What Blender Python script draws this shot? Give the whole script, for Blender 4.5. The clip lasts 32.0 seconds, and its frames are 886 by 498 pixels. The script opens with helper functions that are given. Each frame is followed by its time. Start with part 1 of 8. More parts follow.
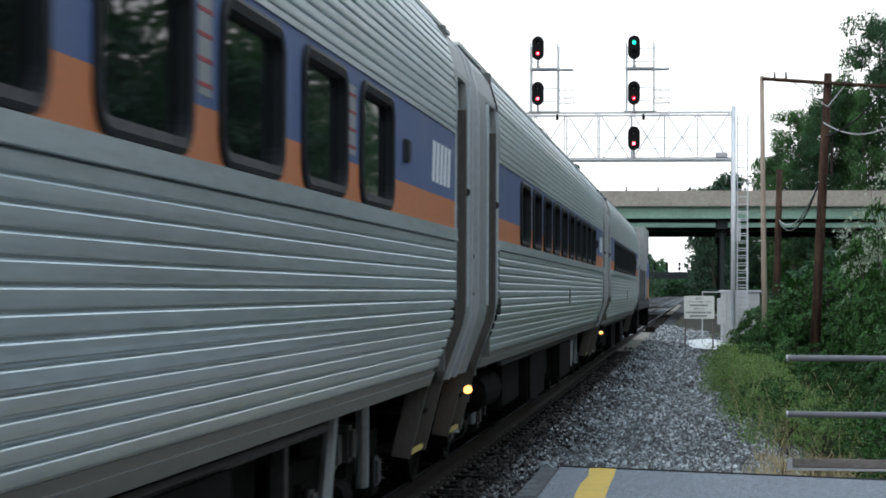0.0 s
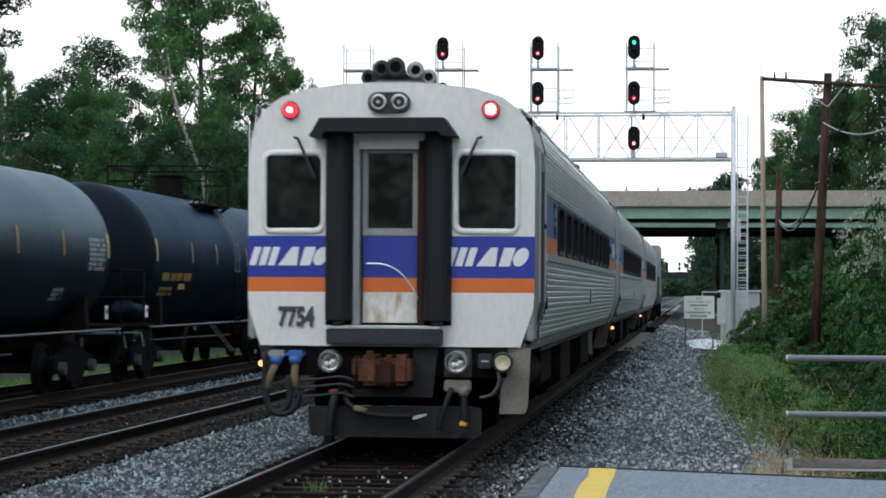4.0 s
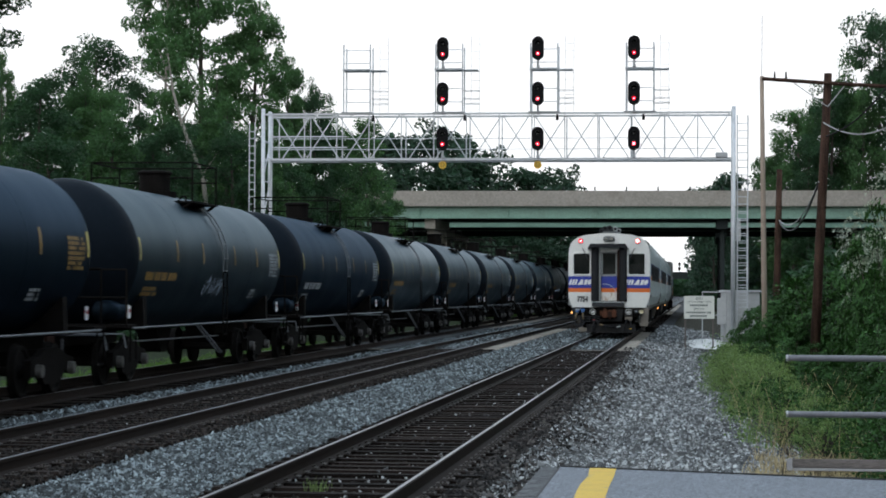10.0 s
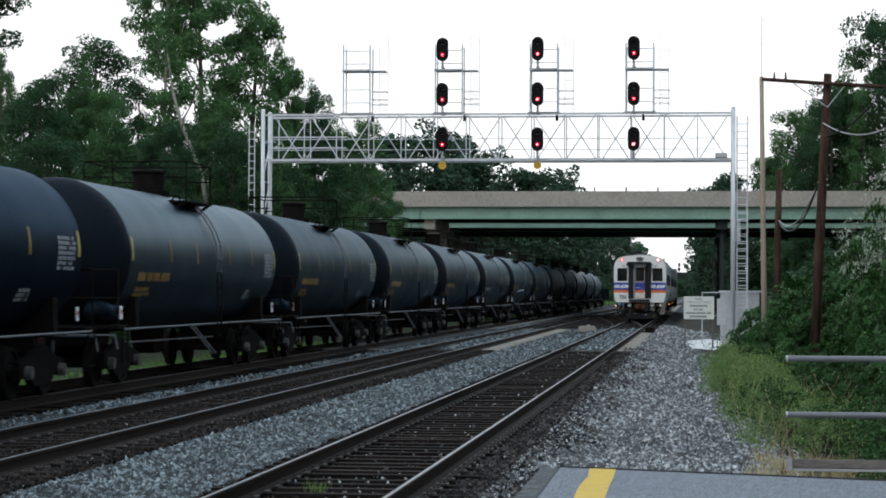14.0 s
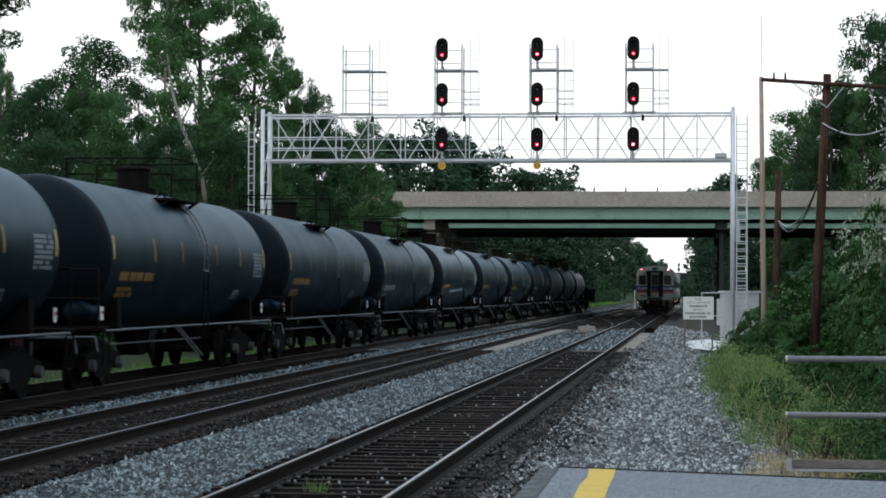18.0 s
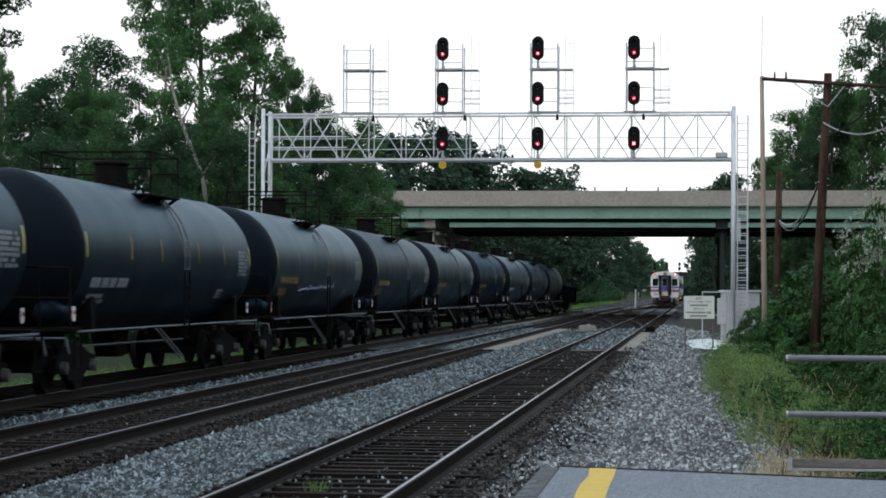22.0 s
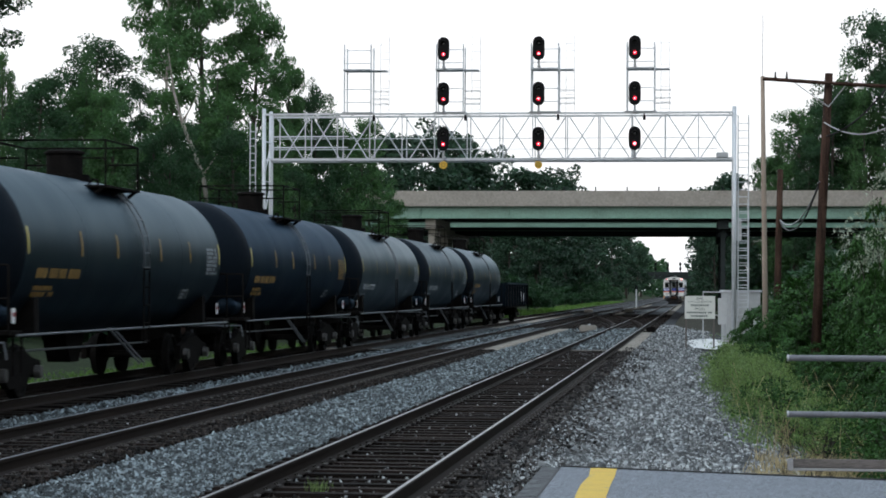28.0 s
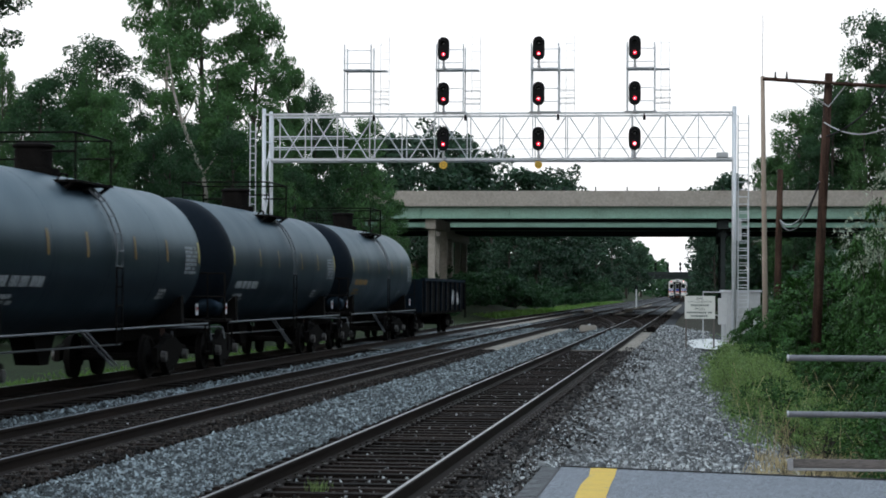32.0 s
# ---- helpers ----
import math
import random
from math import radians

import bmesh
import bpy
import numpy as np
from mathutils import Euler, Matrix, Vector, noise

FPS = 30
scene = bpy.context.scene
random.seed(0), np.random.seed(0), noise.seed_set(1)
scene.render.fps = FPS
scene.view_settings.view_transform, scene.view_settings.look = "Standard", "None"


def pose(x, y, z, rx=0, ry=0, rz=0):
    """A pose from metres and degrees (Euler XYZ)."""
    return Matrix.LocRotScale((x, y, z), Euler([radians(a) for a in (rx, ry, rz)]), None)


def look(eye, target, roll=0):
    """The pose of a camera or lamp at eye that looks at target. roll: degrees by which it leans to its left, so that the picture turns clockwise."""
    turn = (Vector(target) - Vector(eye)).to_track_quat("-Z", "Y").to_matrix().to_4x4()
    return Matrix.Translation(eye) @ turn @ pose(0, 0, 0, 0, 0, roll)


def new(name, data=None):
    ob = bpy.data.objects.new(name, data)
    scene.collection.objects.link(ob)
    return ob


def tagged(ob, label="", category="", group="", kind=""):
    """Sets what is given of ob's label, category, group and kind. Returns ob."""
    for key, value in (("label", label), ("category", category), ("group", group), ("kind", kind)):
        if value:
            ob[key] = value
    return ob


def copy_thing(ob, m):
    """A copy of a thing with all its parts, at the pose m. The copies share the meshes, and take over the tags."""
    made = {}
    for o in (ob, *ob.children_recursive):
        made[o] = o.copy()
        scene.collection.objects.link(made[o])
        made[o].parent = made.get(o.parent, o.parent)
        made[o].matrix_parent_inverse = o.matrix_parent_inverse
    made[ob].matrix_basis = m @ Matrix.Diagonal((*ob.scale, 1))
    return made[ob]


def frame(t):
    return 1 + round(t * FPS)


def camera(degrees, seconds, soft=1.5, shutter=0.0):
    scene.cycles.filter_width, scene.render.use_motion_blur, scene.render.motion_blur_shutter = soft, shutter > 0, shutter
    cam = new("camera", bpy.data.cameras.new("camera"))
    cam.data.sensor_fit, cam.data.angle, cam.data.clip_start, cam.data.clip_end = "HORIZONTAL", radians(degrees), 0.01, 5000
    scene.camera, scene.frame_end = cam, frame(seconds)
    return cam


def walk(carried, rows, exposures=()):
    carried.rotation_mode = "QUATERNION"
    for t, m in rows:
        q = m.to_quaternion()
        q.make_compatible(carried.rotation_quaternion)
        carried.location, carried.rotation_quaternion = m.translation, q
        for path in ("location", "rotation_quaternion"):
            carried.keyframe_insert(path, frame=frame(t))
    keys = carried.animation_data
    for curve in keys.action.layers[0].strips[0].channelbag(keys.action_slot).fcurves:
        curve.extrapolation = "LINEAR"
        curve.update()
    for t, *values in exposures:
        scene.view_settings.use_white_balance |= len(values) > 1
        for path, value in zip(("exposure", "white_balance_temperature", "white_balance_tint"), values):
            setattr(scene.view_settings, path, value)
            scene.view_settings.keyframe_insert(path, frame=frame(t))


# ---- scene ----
cam = camera(23.02, 32.0, soft=1.8, shutter=0.45)


def aim(dx, dy):
    """The standing camera, nudged by hundredths of a degree as the tripod settles."""
    return pose(0, 0, 1.74) @ pose(0, 0, 0, 0, 0, YAW + dx) @ pose(0, 0, 0, 90 + TILT + dy) @ pose(0, 0, 0, 0, 0, ROLL)


YAW, TILT, ROLL = 6.612, 1.109, 0.25
walk(cam, [(0, aim(0, 0)), (12, aim(0, 0)), (14.5, aim(-0.01, 0.015)), (17, aim(-0.02, 0.01)), (19, aim(-0.01, 0.03)),
           (21, aim(0, 0.03)), (21.6, aim(0, 0)), (24, aim(0, 0)), (25.5, aim(0.02, 0)), (32, aim(0.02, 0))],
     exposures=[(0, 0.15), (3.3, 0.13), (5.6, -0.21), (32, -0.21)])

# ---- light: a bright overcast evening sky ----
world = bpy.data.worlds.new("sky")
scene.world = world
world.use_nodes = True
wn, wl = world.node_tree.nodes, world.node_tree.links
sky = wn.new("ShaderNodeTexSky")
sky.sky_type, sky.sun_disc = "NISHITA", False
sky.sun_elevation, sky.sun_rotation = radians(49), radians(-149)
sky.air_density, sky.dust_density, sky.ozone_density = 1.0, 5.0, 0.6
cloud = wn.new("ShaderNodeMix")  # an even cloud deck over most of the sky
cloud.data_type = "RGBA"
cloud.inputs["Factor"].default_value = 0.86
deck = wn.new("ShaderNodeMix")  # white towards the horizon, cooler overhead
deck.data_type = "RGBA"
deck.inputs["A"].default_value = (10.9, 11.0, 11.2, 1)
deck.inputs["B"].default_value = (7.7, 9.9, 12.2, 1)
where = wn.new("ShaderNodeTexCoord")
parts = wn.new("ShaderNodeSeparateXYZ")
rise = wn.new("ShaderNodeMapRange")
rise.inputs["From Min"].default_value, rise.inputs["From Max"].default_value = 0.14, 0.75
wl.new(where.outputs["Generated"], parts.inputs["Vector"])
wl.new(parts.outputs["Z"], rise.inputs["Value"])
wl.new(rise.outputs["Result"], deck.inputs["Factor"])
wl.new(deck.outputs["Result"], cloud.inputs["B"])
wl.new(sky.outputs["Color"], cloud.inputs["A"])
wl.new(cloud.outputs["Result"], wn["Background"].inputs["Color"])
wn["Background"].inputs["Strength"].default_value = 0.14

sun_data = bpy.data.lights.new("sun", "SUN")
sun_data.energy, sun_data.angle, sun_data.color = 0.7, radians(40), (1.0, 0.97, 0.93)
sun = new("sun", sun_data)
sun.matrix_world = look((-30, -50, 68), (0, 0, 0))

# ---- materials ----


def mat(name, color, rough=0.6, metal=0.0, vary=0.25, scale=6.0, fine=60.0, bump=0.0, spec=0.5, tint=None, stretch=(1, 1, 1),
        pick=0.0, spread=1.0, sheen=None, rust=None, rust_at=0.62, coat=0.0, gain=1.0):
    """Principled paint with variation at two scales, optional second colour in stains, bump, and per-piece brightness."""
    m = bpy.data.materials.new(name)
    m.use_nodes = True
    n, l = m.node_tree.nodes, m.node_tree.links
    p = n["Principled BSDF"]
    p.inputs["Metallic"].default_value, p.inputs["Specular IOR Level"].default_value = metal, spec
    p.inputs["Coat Weight"].default_value = coat
    if sheen:
        p.inputs["Specular Tint"].default_value = (*sheen, 1)
    tc = n.new("ShaderNodeTexCoord")
    mp = n.new("ShaderNodeMapping")
    mp.inputs["Scale"].default_value = stretch
    l.new(tc.outputs["Object"], mp.inputs["Vector"])
    big, small = n.new("ShaderNodeTexNoise"), n.new("ShaderNodeTexNoise")
    for t, s, d in ((big, scale, 4), (small, fine, 3)):
        t.inputs["Scale"].default_value, t.inputs["Detail"].default_value = s, d
        l.new(mp.outputs["Vector"], t.inputs["Vector"])
    mixn = n.new("ShaderNodeMath")
    mixn.operation = "ADD"
    l.new(big.outputs["Fac"], mixn.inputs[0])
    l.new(small.outputs["Fac"], mixn.inputs[1])
    ramp = n.new("ShaderNodeMapRange")
    ramp.inputs["From Min"].default_value, ramp.inputs["From Max"].default_value = 1 - 0.35 / gain, 1 + 0.35 / gain
    ramp.inputs["To Min"].default_value, ramp.inputs["To Max"].default_value = 1 - vary, 1 + vary
    l.new(mixn.outputs[0], ramp.inputs["Value"])
    level = ramp.outputs["Result"]
    if pick:
        info = n.new("ShaderNodeObjectInfo")
        isl = n.new("ShaderNodeNewGeometry")
        add = n.new("ShaderNodeMath")
        add.operation = "ADD"
        l.new(info.outputs["Random"], add.inputs[0])
        l.new(isl.outputs["Random Per Island"], add.inputs[1])
        fr = n.new("ShaderNodeMath")
        fr.operation = "FRACT"
        l.new(add.outputs[0], fr.inputs[0])
        pw = n.new("ShaderNodeMath")
        pw.operation = "POWER"
        pw.inputs[1].default_value = spread
        l.new(fr.outputs[0], pw.inputs[0])
        pr = n.new("ShaderNodeMapRange")
        pr.inputs["To Min"].default_value, pr.inputs["To Max"].default_value = 1 - pick, 1 + pick * spread
        l.new(pw.outputs[0], pr.inputs["Value"])
        mul = n.new("ShaderNodeMath")
        mul.operation = "MULTIPLY"
        l.new(level, mul.inputs[0])
        l.new(pr.outputs["Result"], mul.inputs[1])
        level = mul.outputs[0]
    base = n.new("ShaderNodeMix")
    base.data_type = "RGBA"
    base.inputs["A"].default_value = (*color, 1)
    base.inputs["B"].default_value = (*(tint or color), 1)
    l.new(big.outputs["Fac"], base.inputs["Factor"])
    colour = base.outputs["Result"]
    if rust:
        mask = n.new("ShaderNodeMapRange")
        mask.inputs["From Min"].default_value, mask.inputs["From Max"].default_value = rust_at - 0.06, rust_at + 0.06
        l.new(big.outputs["Fac"], mask.inputs["Value"])
        rm = n.new("ShaderNodeMix")
        rm.data_type = "RGBA"
        rm.inputs["B"].default_value = (*rust, 1)
        l.new(mask.outputs["Result"], rm.inputs["Factor"])
        l.new(colour, rm.inputs["A"])
        colour = rm.outputs["Result"]
    sc = n.new("ShaderNodeVectorMath")
    sc.operation = "SCALE"
    l.new(colour, sc.inputs[0])
    l.new(level, sc.inputs["Scale"])
    l.new(sc.outputs["Vector"], p.inputs["Base Color"])
    rr = n.new("ShaderNodeMapRange")
    rr.inputs["To Min"].default_value, rr.inputs["To Max"].default_value = max(0.02, rough - 0.12), min(1, rough + 0.12)
    l.new(big.outputs["Fac"], rr.inputs["Value"])
    l.new(rr.outputs["Result"], p.inputs["Roughness"])
    if bump:
        b = n.new("ShaderNodeBump")
        b.inputs["Strength"].default_value, b.inputs["Distance"].default_value = 0.8, bump
        l.new(mixn.outputs[0], b.inputs["Height"])
        l.new(b.outputs["Normal"], p.inputs["Normal"])
    return m


def leafy(name, color, tint, thin=0.35, vary=0.32, shine=(1.5, 1.6, 1.0), spec=0.25):
    """Foliage: each leaf its own shade, some light through it."""
    m = mat(name, color, rough=0.55, vary=0.2, scale=0.35, fine=3, tint=tint, pick=vary, spec=spec)
    n, l = m.node_tree.nodes, m.node_tree.links
    p, out = n["Principled BSDF"], n["Material Output"]
    tr = n.new("ShaderNodeBsdfTranslucent")
    tr.inputs["Color"].default_value = (color[0] * shine[0], color[1] * shine[1], color[2] * shine[2], 1)
    mx = n.new("ShaderNodeMixShader")
    mx.inputs["Fac"].default_value = thin
    l.new(p.outputs["BSDF"], mx.inputs[1])
    l.new(tr.outputs["BSDF"], mx.inputs[2])
    l.new(mx.outputs["Shader"], out.inputs["Surface"])
    return m


def glow(name, color, strength):
    m = bpy.data.materials.new(name)
    m.use_nodes = True
    p = m.node_tree.nodes["Principled BSDF"]
    p.inputs["Base Color"].default_value = (*color, 1)
    p.inputs["Emission Color"].default_value = (*color, 1)
    p.inputs["Emission Strength"].default_value = strength
    p.inputs["Roughness"].default_value = 0.2
    return m


def glazing(name, tint, rough=0.03, through_it=0.2, spec=0.35):
    m = bpy.data.materials.new(name)
    m.use_nodes = True
    p = m.node_tree.nodes["Principled BSDF"]
    p.inputs["Base Color"].default_value = (*tint, 1)
    p.inputs["Roughness"].default_value = rough
    p.inputs["Transmission Weight"].default_value = through_it
    p.inputs["IOR"].default_value = 1.45
    p.inputs["Specular IOR Level"].default_value = spec
    return m


M_GROUND = mat("dirt_and_grass", (0.016, 0.028, 0.010), 0.95, spec=0.1, vary=0.4, scale=0.4, fine=9, tint=(0.026, 0.033, 0.015), bump=0.03)
# soil coloured dark for the shade below the bridge
M_SHADE_SOIL = mat("dark_trackside_soil", (0.042, 0.034, 0.027), 0.95, spec=0.1, vary=0.4, scale=0.9, fine=8, tint=(0.03, 0.034, 0.022), bump=0.03)
M_BALLAST = mat("ballast_bed", (0.045, 0.050, 0.055), 0.95, spec=0.1, vary=0.5, scale=1.2, fine=26, tint=(0.046, 0.044, 0.042), bump=0.03)
# grey stone with the sky's bluish reflection put into its colour
M_STONE_SKY = mat("blue_grey_ballast_stone", (0.092, 0.110, 0.118), 0.75, spec=0.3, vary=0.3, scale=0.8, fine=40, tint=(0.118, 0.138, 0.142), pick=0.74, spread=3.0)
M_STONE = mat("grey_ballast_stone", (0.166, 0.177, 0.180), 0.75, spec=0.3, vary=0.3, scale=0.8, fine=40, tint=(0.192, 0.196, 0.192), pick=0.66, spread=3.0)
M_BALLAST_FAR = mat("far_grey_ballast", (0.066, 0.077, 0.084), 0.9, spec=0.15, gain=2.0, vary=0.4, scale=3, fine=14, tint=(0.088, 0.090, 0.090), bump=0.03)
M_STONE_OLD = mat("oily_ballast_stone", (0.0175, 0.0143, 0.0125), 0.85, spec=0.12, vary=0.3, scale=0.8, fine=40, tint=(0.020, 0.016, 0.0135), pick=0.8, spread=2.5)
M_STONE_BROWN = mat("brown_grimed_stone", (0.030, 0.027, 0.025), 0.85, spec=0.15, vary=0.3, scale=0.8, fine=40, tint=(0.040, 0.036, 0.033), pick=0.8, spread=2.5)
M_WOOD_TIE = mat("creosoted_tie", (0.0098, 0.0074, 0.0062), 0.85, spec=0.1, vary=0.45, scale=2.5, fine=40, tint=(0.0185, 0.0130, 0.0104), bump=0.01, stretch=(0.4, 3, 3), pick=0.55)
M_CONC_TIE = mat("concrete_tie", (0.36, 0.33, 0.28), 0.9, vary=0.2, scale=3, fine=40, tint=(0.30, 0.28, 0.25), bump=0.004, pick=0.15)
M_PLATE = mat("tie_plate_steel", (0.05, 0.042, 0.037), 0.65, metal=0.2, vary=0.3, scale=8, fine=60, pick=0.3)
M_RAIL = mat("rusty_rail_web", (0.0135, 0.0098, 0.0082), 0.8, metal=0.0, spec=0.12, vary=0.3, scale=3, fine=40, tint=(0.024, 0.016, 0.012), stretch=(1, 0.1, 1))
M_RAILHEAD = mat("polished_rail_head", (0.24, 0.255, 0.29), 0.30, metal=1.0, vary=0.15, scale=3, fine=40, stretch=(1, 0.05, 1))
M_RAILHEAD_DULL = mat("dull_rail_head", (0.21, 0.22, 0.245), 0.42, metal=0.8, vary=0.2, scale=3, fine=40, stretch=(1, 0.05, 1))
M_ASPHALT = mat("grey_asphalt", (0.155, 0.172, 0.196), 0.9, spec=0.25, vary=0.55, gain=2.6, scale=48.0, fine=120, tint=(0.195, 0.205, 0.22), bump=0.004)
M_KERB = mat("weathered_concrete", (0.095, 0.10, 0.105), 0.9, spec=0.2, vary=0.5, gain=2.0, scale=9, fine=70, tint=(0.09, 0.09, 0.09), bump=0.004)
M_YELLOW = mat("worn_yellow_paint", (0.62, 0.40, 0.045), 0.75, vary=0.2, scale=4, fine=70, tint=(0.55, 0.36, 0.05), rust=(0.30, 0.24, 0.12), rust_at=0.68)
M_SEAM = mat("black_joint_rubber", (0.02, 0.02, 0.02), 0.8)
M_GALV = mat("galvanised_steel", (0.55, 0.57, 0.59), 0.5, metal=0.35, vary=0.15, scale=4, fine=50, tint=(0.56, 0.58, 0.60))
M_GALV_DIM = mat("dull_galvanised_steel", (0.42, 0.43, 0.44), 0.6, metal=0.2, vary=0.2, scale=4, fine=50)
M_BLACK = mat("black_signal_enamel", (0.004, 0.004, 0.0045), 0.5, spec=0.12, vary=0.2)
M_RED_ON = glow("red_signal_light", (1.0, 0.015, 0.05), 1.5)
M_RED_CORE = glow("red_signal_filament", (1.0, 0.22, 0.26), 9.0)
M_GREEN_ON = glow("green_signal_light", (0.03, 1.0, 0.72), 1.6)
M_LENS_OFF = mat("dark_signal_glass", (0.01, 0.012, 0.012), 0.15)
M_DISC = mat("yellow_marker_enamel", (0.60, 0.36, 0.03), 0.5, vary=0.12)
M_DISC_INK = mat("dark_marker_lettering", (0.12, 0.08, 0.02), 0.6)
M_CONC = mat("stained_bridge_concrete", (0.34, 0.31, 0.27), 0.9, vary=0.25, scale=0.5, fine=6, tint=(0.25, 0.23, 0.20), bump=0.01, rust=(0.20, 0.18, 0.155), rust_at=0.64)
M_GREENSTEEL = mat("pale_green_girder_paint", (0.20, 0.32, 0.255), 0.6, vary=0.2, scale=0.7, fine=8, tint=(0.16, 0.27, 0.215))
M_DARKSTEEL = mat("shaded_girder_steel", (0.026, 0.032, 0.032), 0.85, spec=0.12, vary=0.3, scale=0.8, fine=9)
M_POST_OLD = mat("weathered_sign_post", (0.11, 0.095, 0.085), 0.85, vary=0.3, scale=3, fine=30)
M_SIGN = mat("white_sign_enamel", (0.66, 0.67, 0.62), 0.6, vary=0.06, scale=5, fine=40)
M_INK = mat("faded_sign_ink", (0.10, 0.13, 0.12), 0.7)
M_POLE = mat("dark_creosoted_pole", (0.034, 0.019, 0.0135), 0.9, spec=0.15, vary=0.5, gain=2.0, scale=2, fine=30, tint=(0.062, 0.036, 0.026), stretch=(4, 4, 0.5), bump=0.01)
M_POLE_PALE = mat("bleached_pole", (0.30, 0.24, 0.19), 0.85, vary=0.2, scale=2, fine=30, stretch=(4, 4, 0.5))
M_CABLE = mat("black_cable", (0.012, 0.012, 0.014), 0.6)
M_CABLE_PALE = mat("grey_cable", (0.35, 0.36, 0.36), 0.6)
M_PIPE = mat("galvanised_pipe", (0.19, 0.195, 0.215), 0.6, metal=0.25, vary=0.2, scale=5, fine=50)
M_BOARD = mat("weathered_grey_board", (0.20, 0.18, 0.165), 0.9, vary=0.4, gain=2.0, scale=3, fine=40, stretch=(0.4, 4, 4), tint=(0.12, 0.105, 0.10))
M_BOARD_PALE = mat("bleached_board", (0.44, 0.44, 0.45), 0.9, vary=0.3, scale=3, fine=40, stretch=(0.4, 4, 4), tint=(0.34, 0.33, 0.33))
M_CABINET = mat("aluminium_cabinet", (0.46, 0.47, 0.47), 0.5, metal=0.3, vary=0.12)
M_WHITEROCK = mat("white_gravel", (0.62, 0.62, 0.60), 0.9, vary=0.25, scale=3, fine=30, bump=0.02)

# leaves
M_LEAF = leafy("oak_leaf", (0.032, 0.080, 0.029), (0.050, 0.112, 0.042), vary=0.5)
M_LEAF_PALE = leafy("sycamore_leaf", (0.046, 0.108, 0.040), (0.066, 0.136, 0.052), vary=0.5)
M_LEAF_DARK = leafy("dark_wood_leaf", (0.021, 0.056, 0.026), (0.034, 0.078, 0.036), vary=0.45)
# darkened leaf colour: the far bank's shade is put into it
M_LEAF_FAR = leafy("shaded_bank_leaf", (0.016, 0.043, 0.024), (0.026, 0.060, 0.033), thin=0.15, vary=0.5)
M_LEAF_BUSH = leafy("bush_leaf", (0.040, 0.098, 0.024), (0.019, 0.056, 0.017), thin=0.08, vary=0.75, spec=0.10)
M_LEAF_SILVER = leafy("silvery_leaf", (0.36, 0.39, 0.34), (0.20, 0.25, 0.18), thin=0.2, vary=0.6)
M_WEED = leafy("weed_blade", (0.185, 0.255, 0.09), (0.085, 0.165, 0.05), vary=0.5, shine=(1.2, 1.3, 1.0))
M_DRY = leafy("dry_grass_blade", (0.52, 0.41, 0.24), (0.36, 0.30, 0.16), vary=0.6, shine=(1.1, 1.1, 1.0))
M_LAWN = leafy("lawn_blade", (0.085, 0.17, 0.04), (0.11, 0.19, 0.05))
M_BARK = mat("grey_bark", (0.050, 0.043, 0.037), 0.95, spec=0.1, vary=0.4, scale=3, fine=20, tint=(0.08, 0.072, 0.062), stretch=(3, 3, 0.6), bump=0.02)
M_BARK_PALE = mat("pale_sycamore_bark", (0.30, 0.285, 0.25), 0.9, vary=0.35, scale=2, fine=12, tint=(0.22, 0.20, 0.17), bump=0.01)

# rolling stock
M_STEEL = mat("fluted_stainless_steel", (0.53, 0.59, 0.60), 0.38, metal=0.7, vary=0.16, scale=0.8, fine=14, tint=(0.49, 0.55, 0.565), stretch=(1, 0.25, 2.5))
M_STEEL_DULL = mat("dull_stainless_steel", (0.33, 0.35, 0.35), 0.5, metal=0.5, vary=0.2, scale=1.2, fine=18, tint=(0.25, 0.265, 0.265))
# grime, plus the dark ground's reflection put into the sill colour
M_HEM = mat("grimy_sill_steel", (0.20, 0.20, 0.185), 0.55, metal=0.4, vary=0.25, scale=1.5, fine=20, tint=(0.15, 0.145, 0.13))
M_POST = mat("bright_corner_steel", (0.46, 0.48, 0.50), 0.45, metal=0.4, vary=0.15, scale=1.5, fine=20, tint=(0.38, 0.39, 0.40))
M_DOOR = mat("brown_grimed_steel", (0.105, 0.092, 0.078), 0.6, metal=0.2, vary=0.3, scale=1.5, fine=20, tint=(0.065, 0.058, 0.05), stretch=(2, 2, 0.5))
M_WHITE = mat("grimy_white_paint", (0.78, 0.78, 0.75), 0.5, vary=0.10, scale=1.6, fine=14, tint=(0.62, 0.62, 0.58), stretch=(1.5, 1.5, 0.6))
M_WHITE_STAIN = mat("rust_stained_white_paint", (0.68, 0.66, 0.62), 0.55, vary=0.25, scale=4, fine=20, tint=(0.56, 0.52, 0.47), stretch=(1.5, 1.5, 0.6), rust=(0.36, 0.27, 0.20), rust_at=0.62)
M_PILOT = mat("grimy_black_pilot", (0.015, 0.0155, 0.017), 0.65, spec=0.2, vary=0.4, scale=3, fine=25, tint=(0.022, 0.021, 0.020))
M_RUST = mat("orange_rusted_casting", (0.118, 0.050, 0.027), 0.85, spec=0.15, vary=0.5, gain=2.0, scale=6, fine=40, tint=(0.07, 0.030, 0.019), bump=0.006)
M_SLEEVE = mat("tan_canvas_hose", (0.20, 0.155, 0.095), 0.9, spec=0.1, vary=0.3, scale=8, fine=50, tint=(0.12, 0.095, 0.065))
M_PLUG_BLUE = mat("bright_blue_plug", (0.035, 0.12, 0.32), 0.5, vary=0.2, scale=6)
M_STEP = mat("dusty_step_steel", (0.185, 0.165, 0.14), 0.75, vary=0.35, scale=3, fine=30, tint=(0.17, 0.15, 0.125))
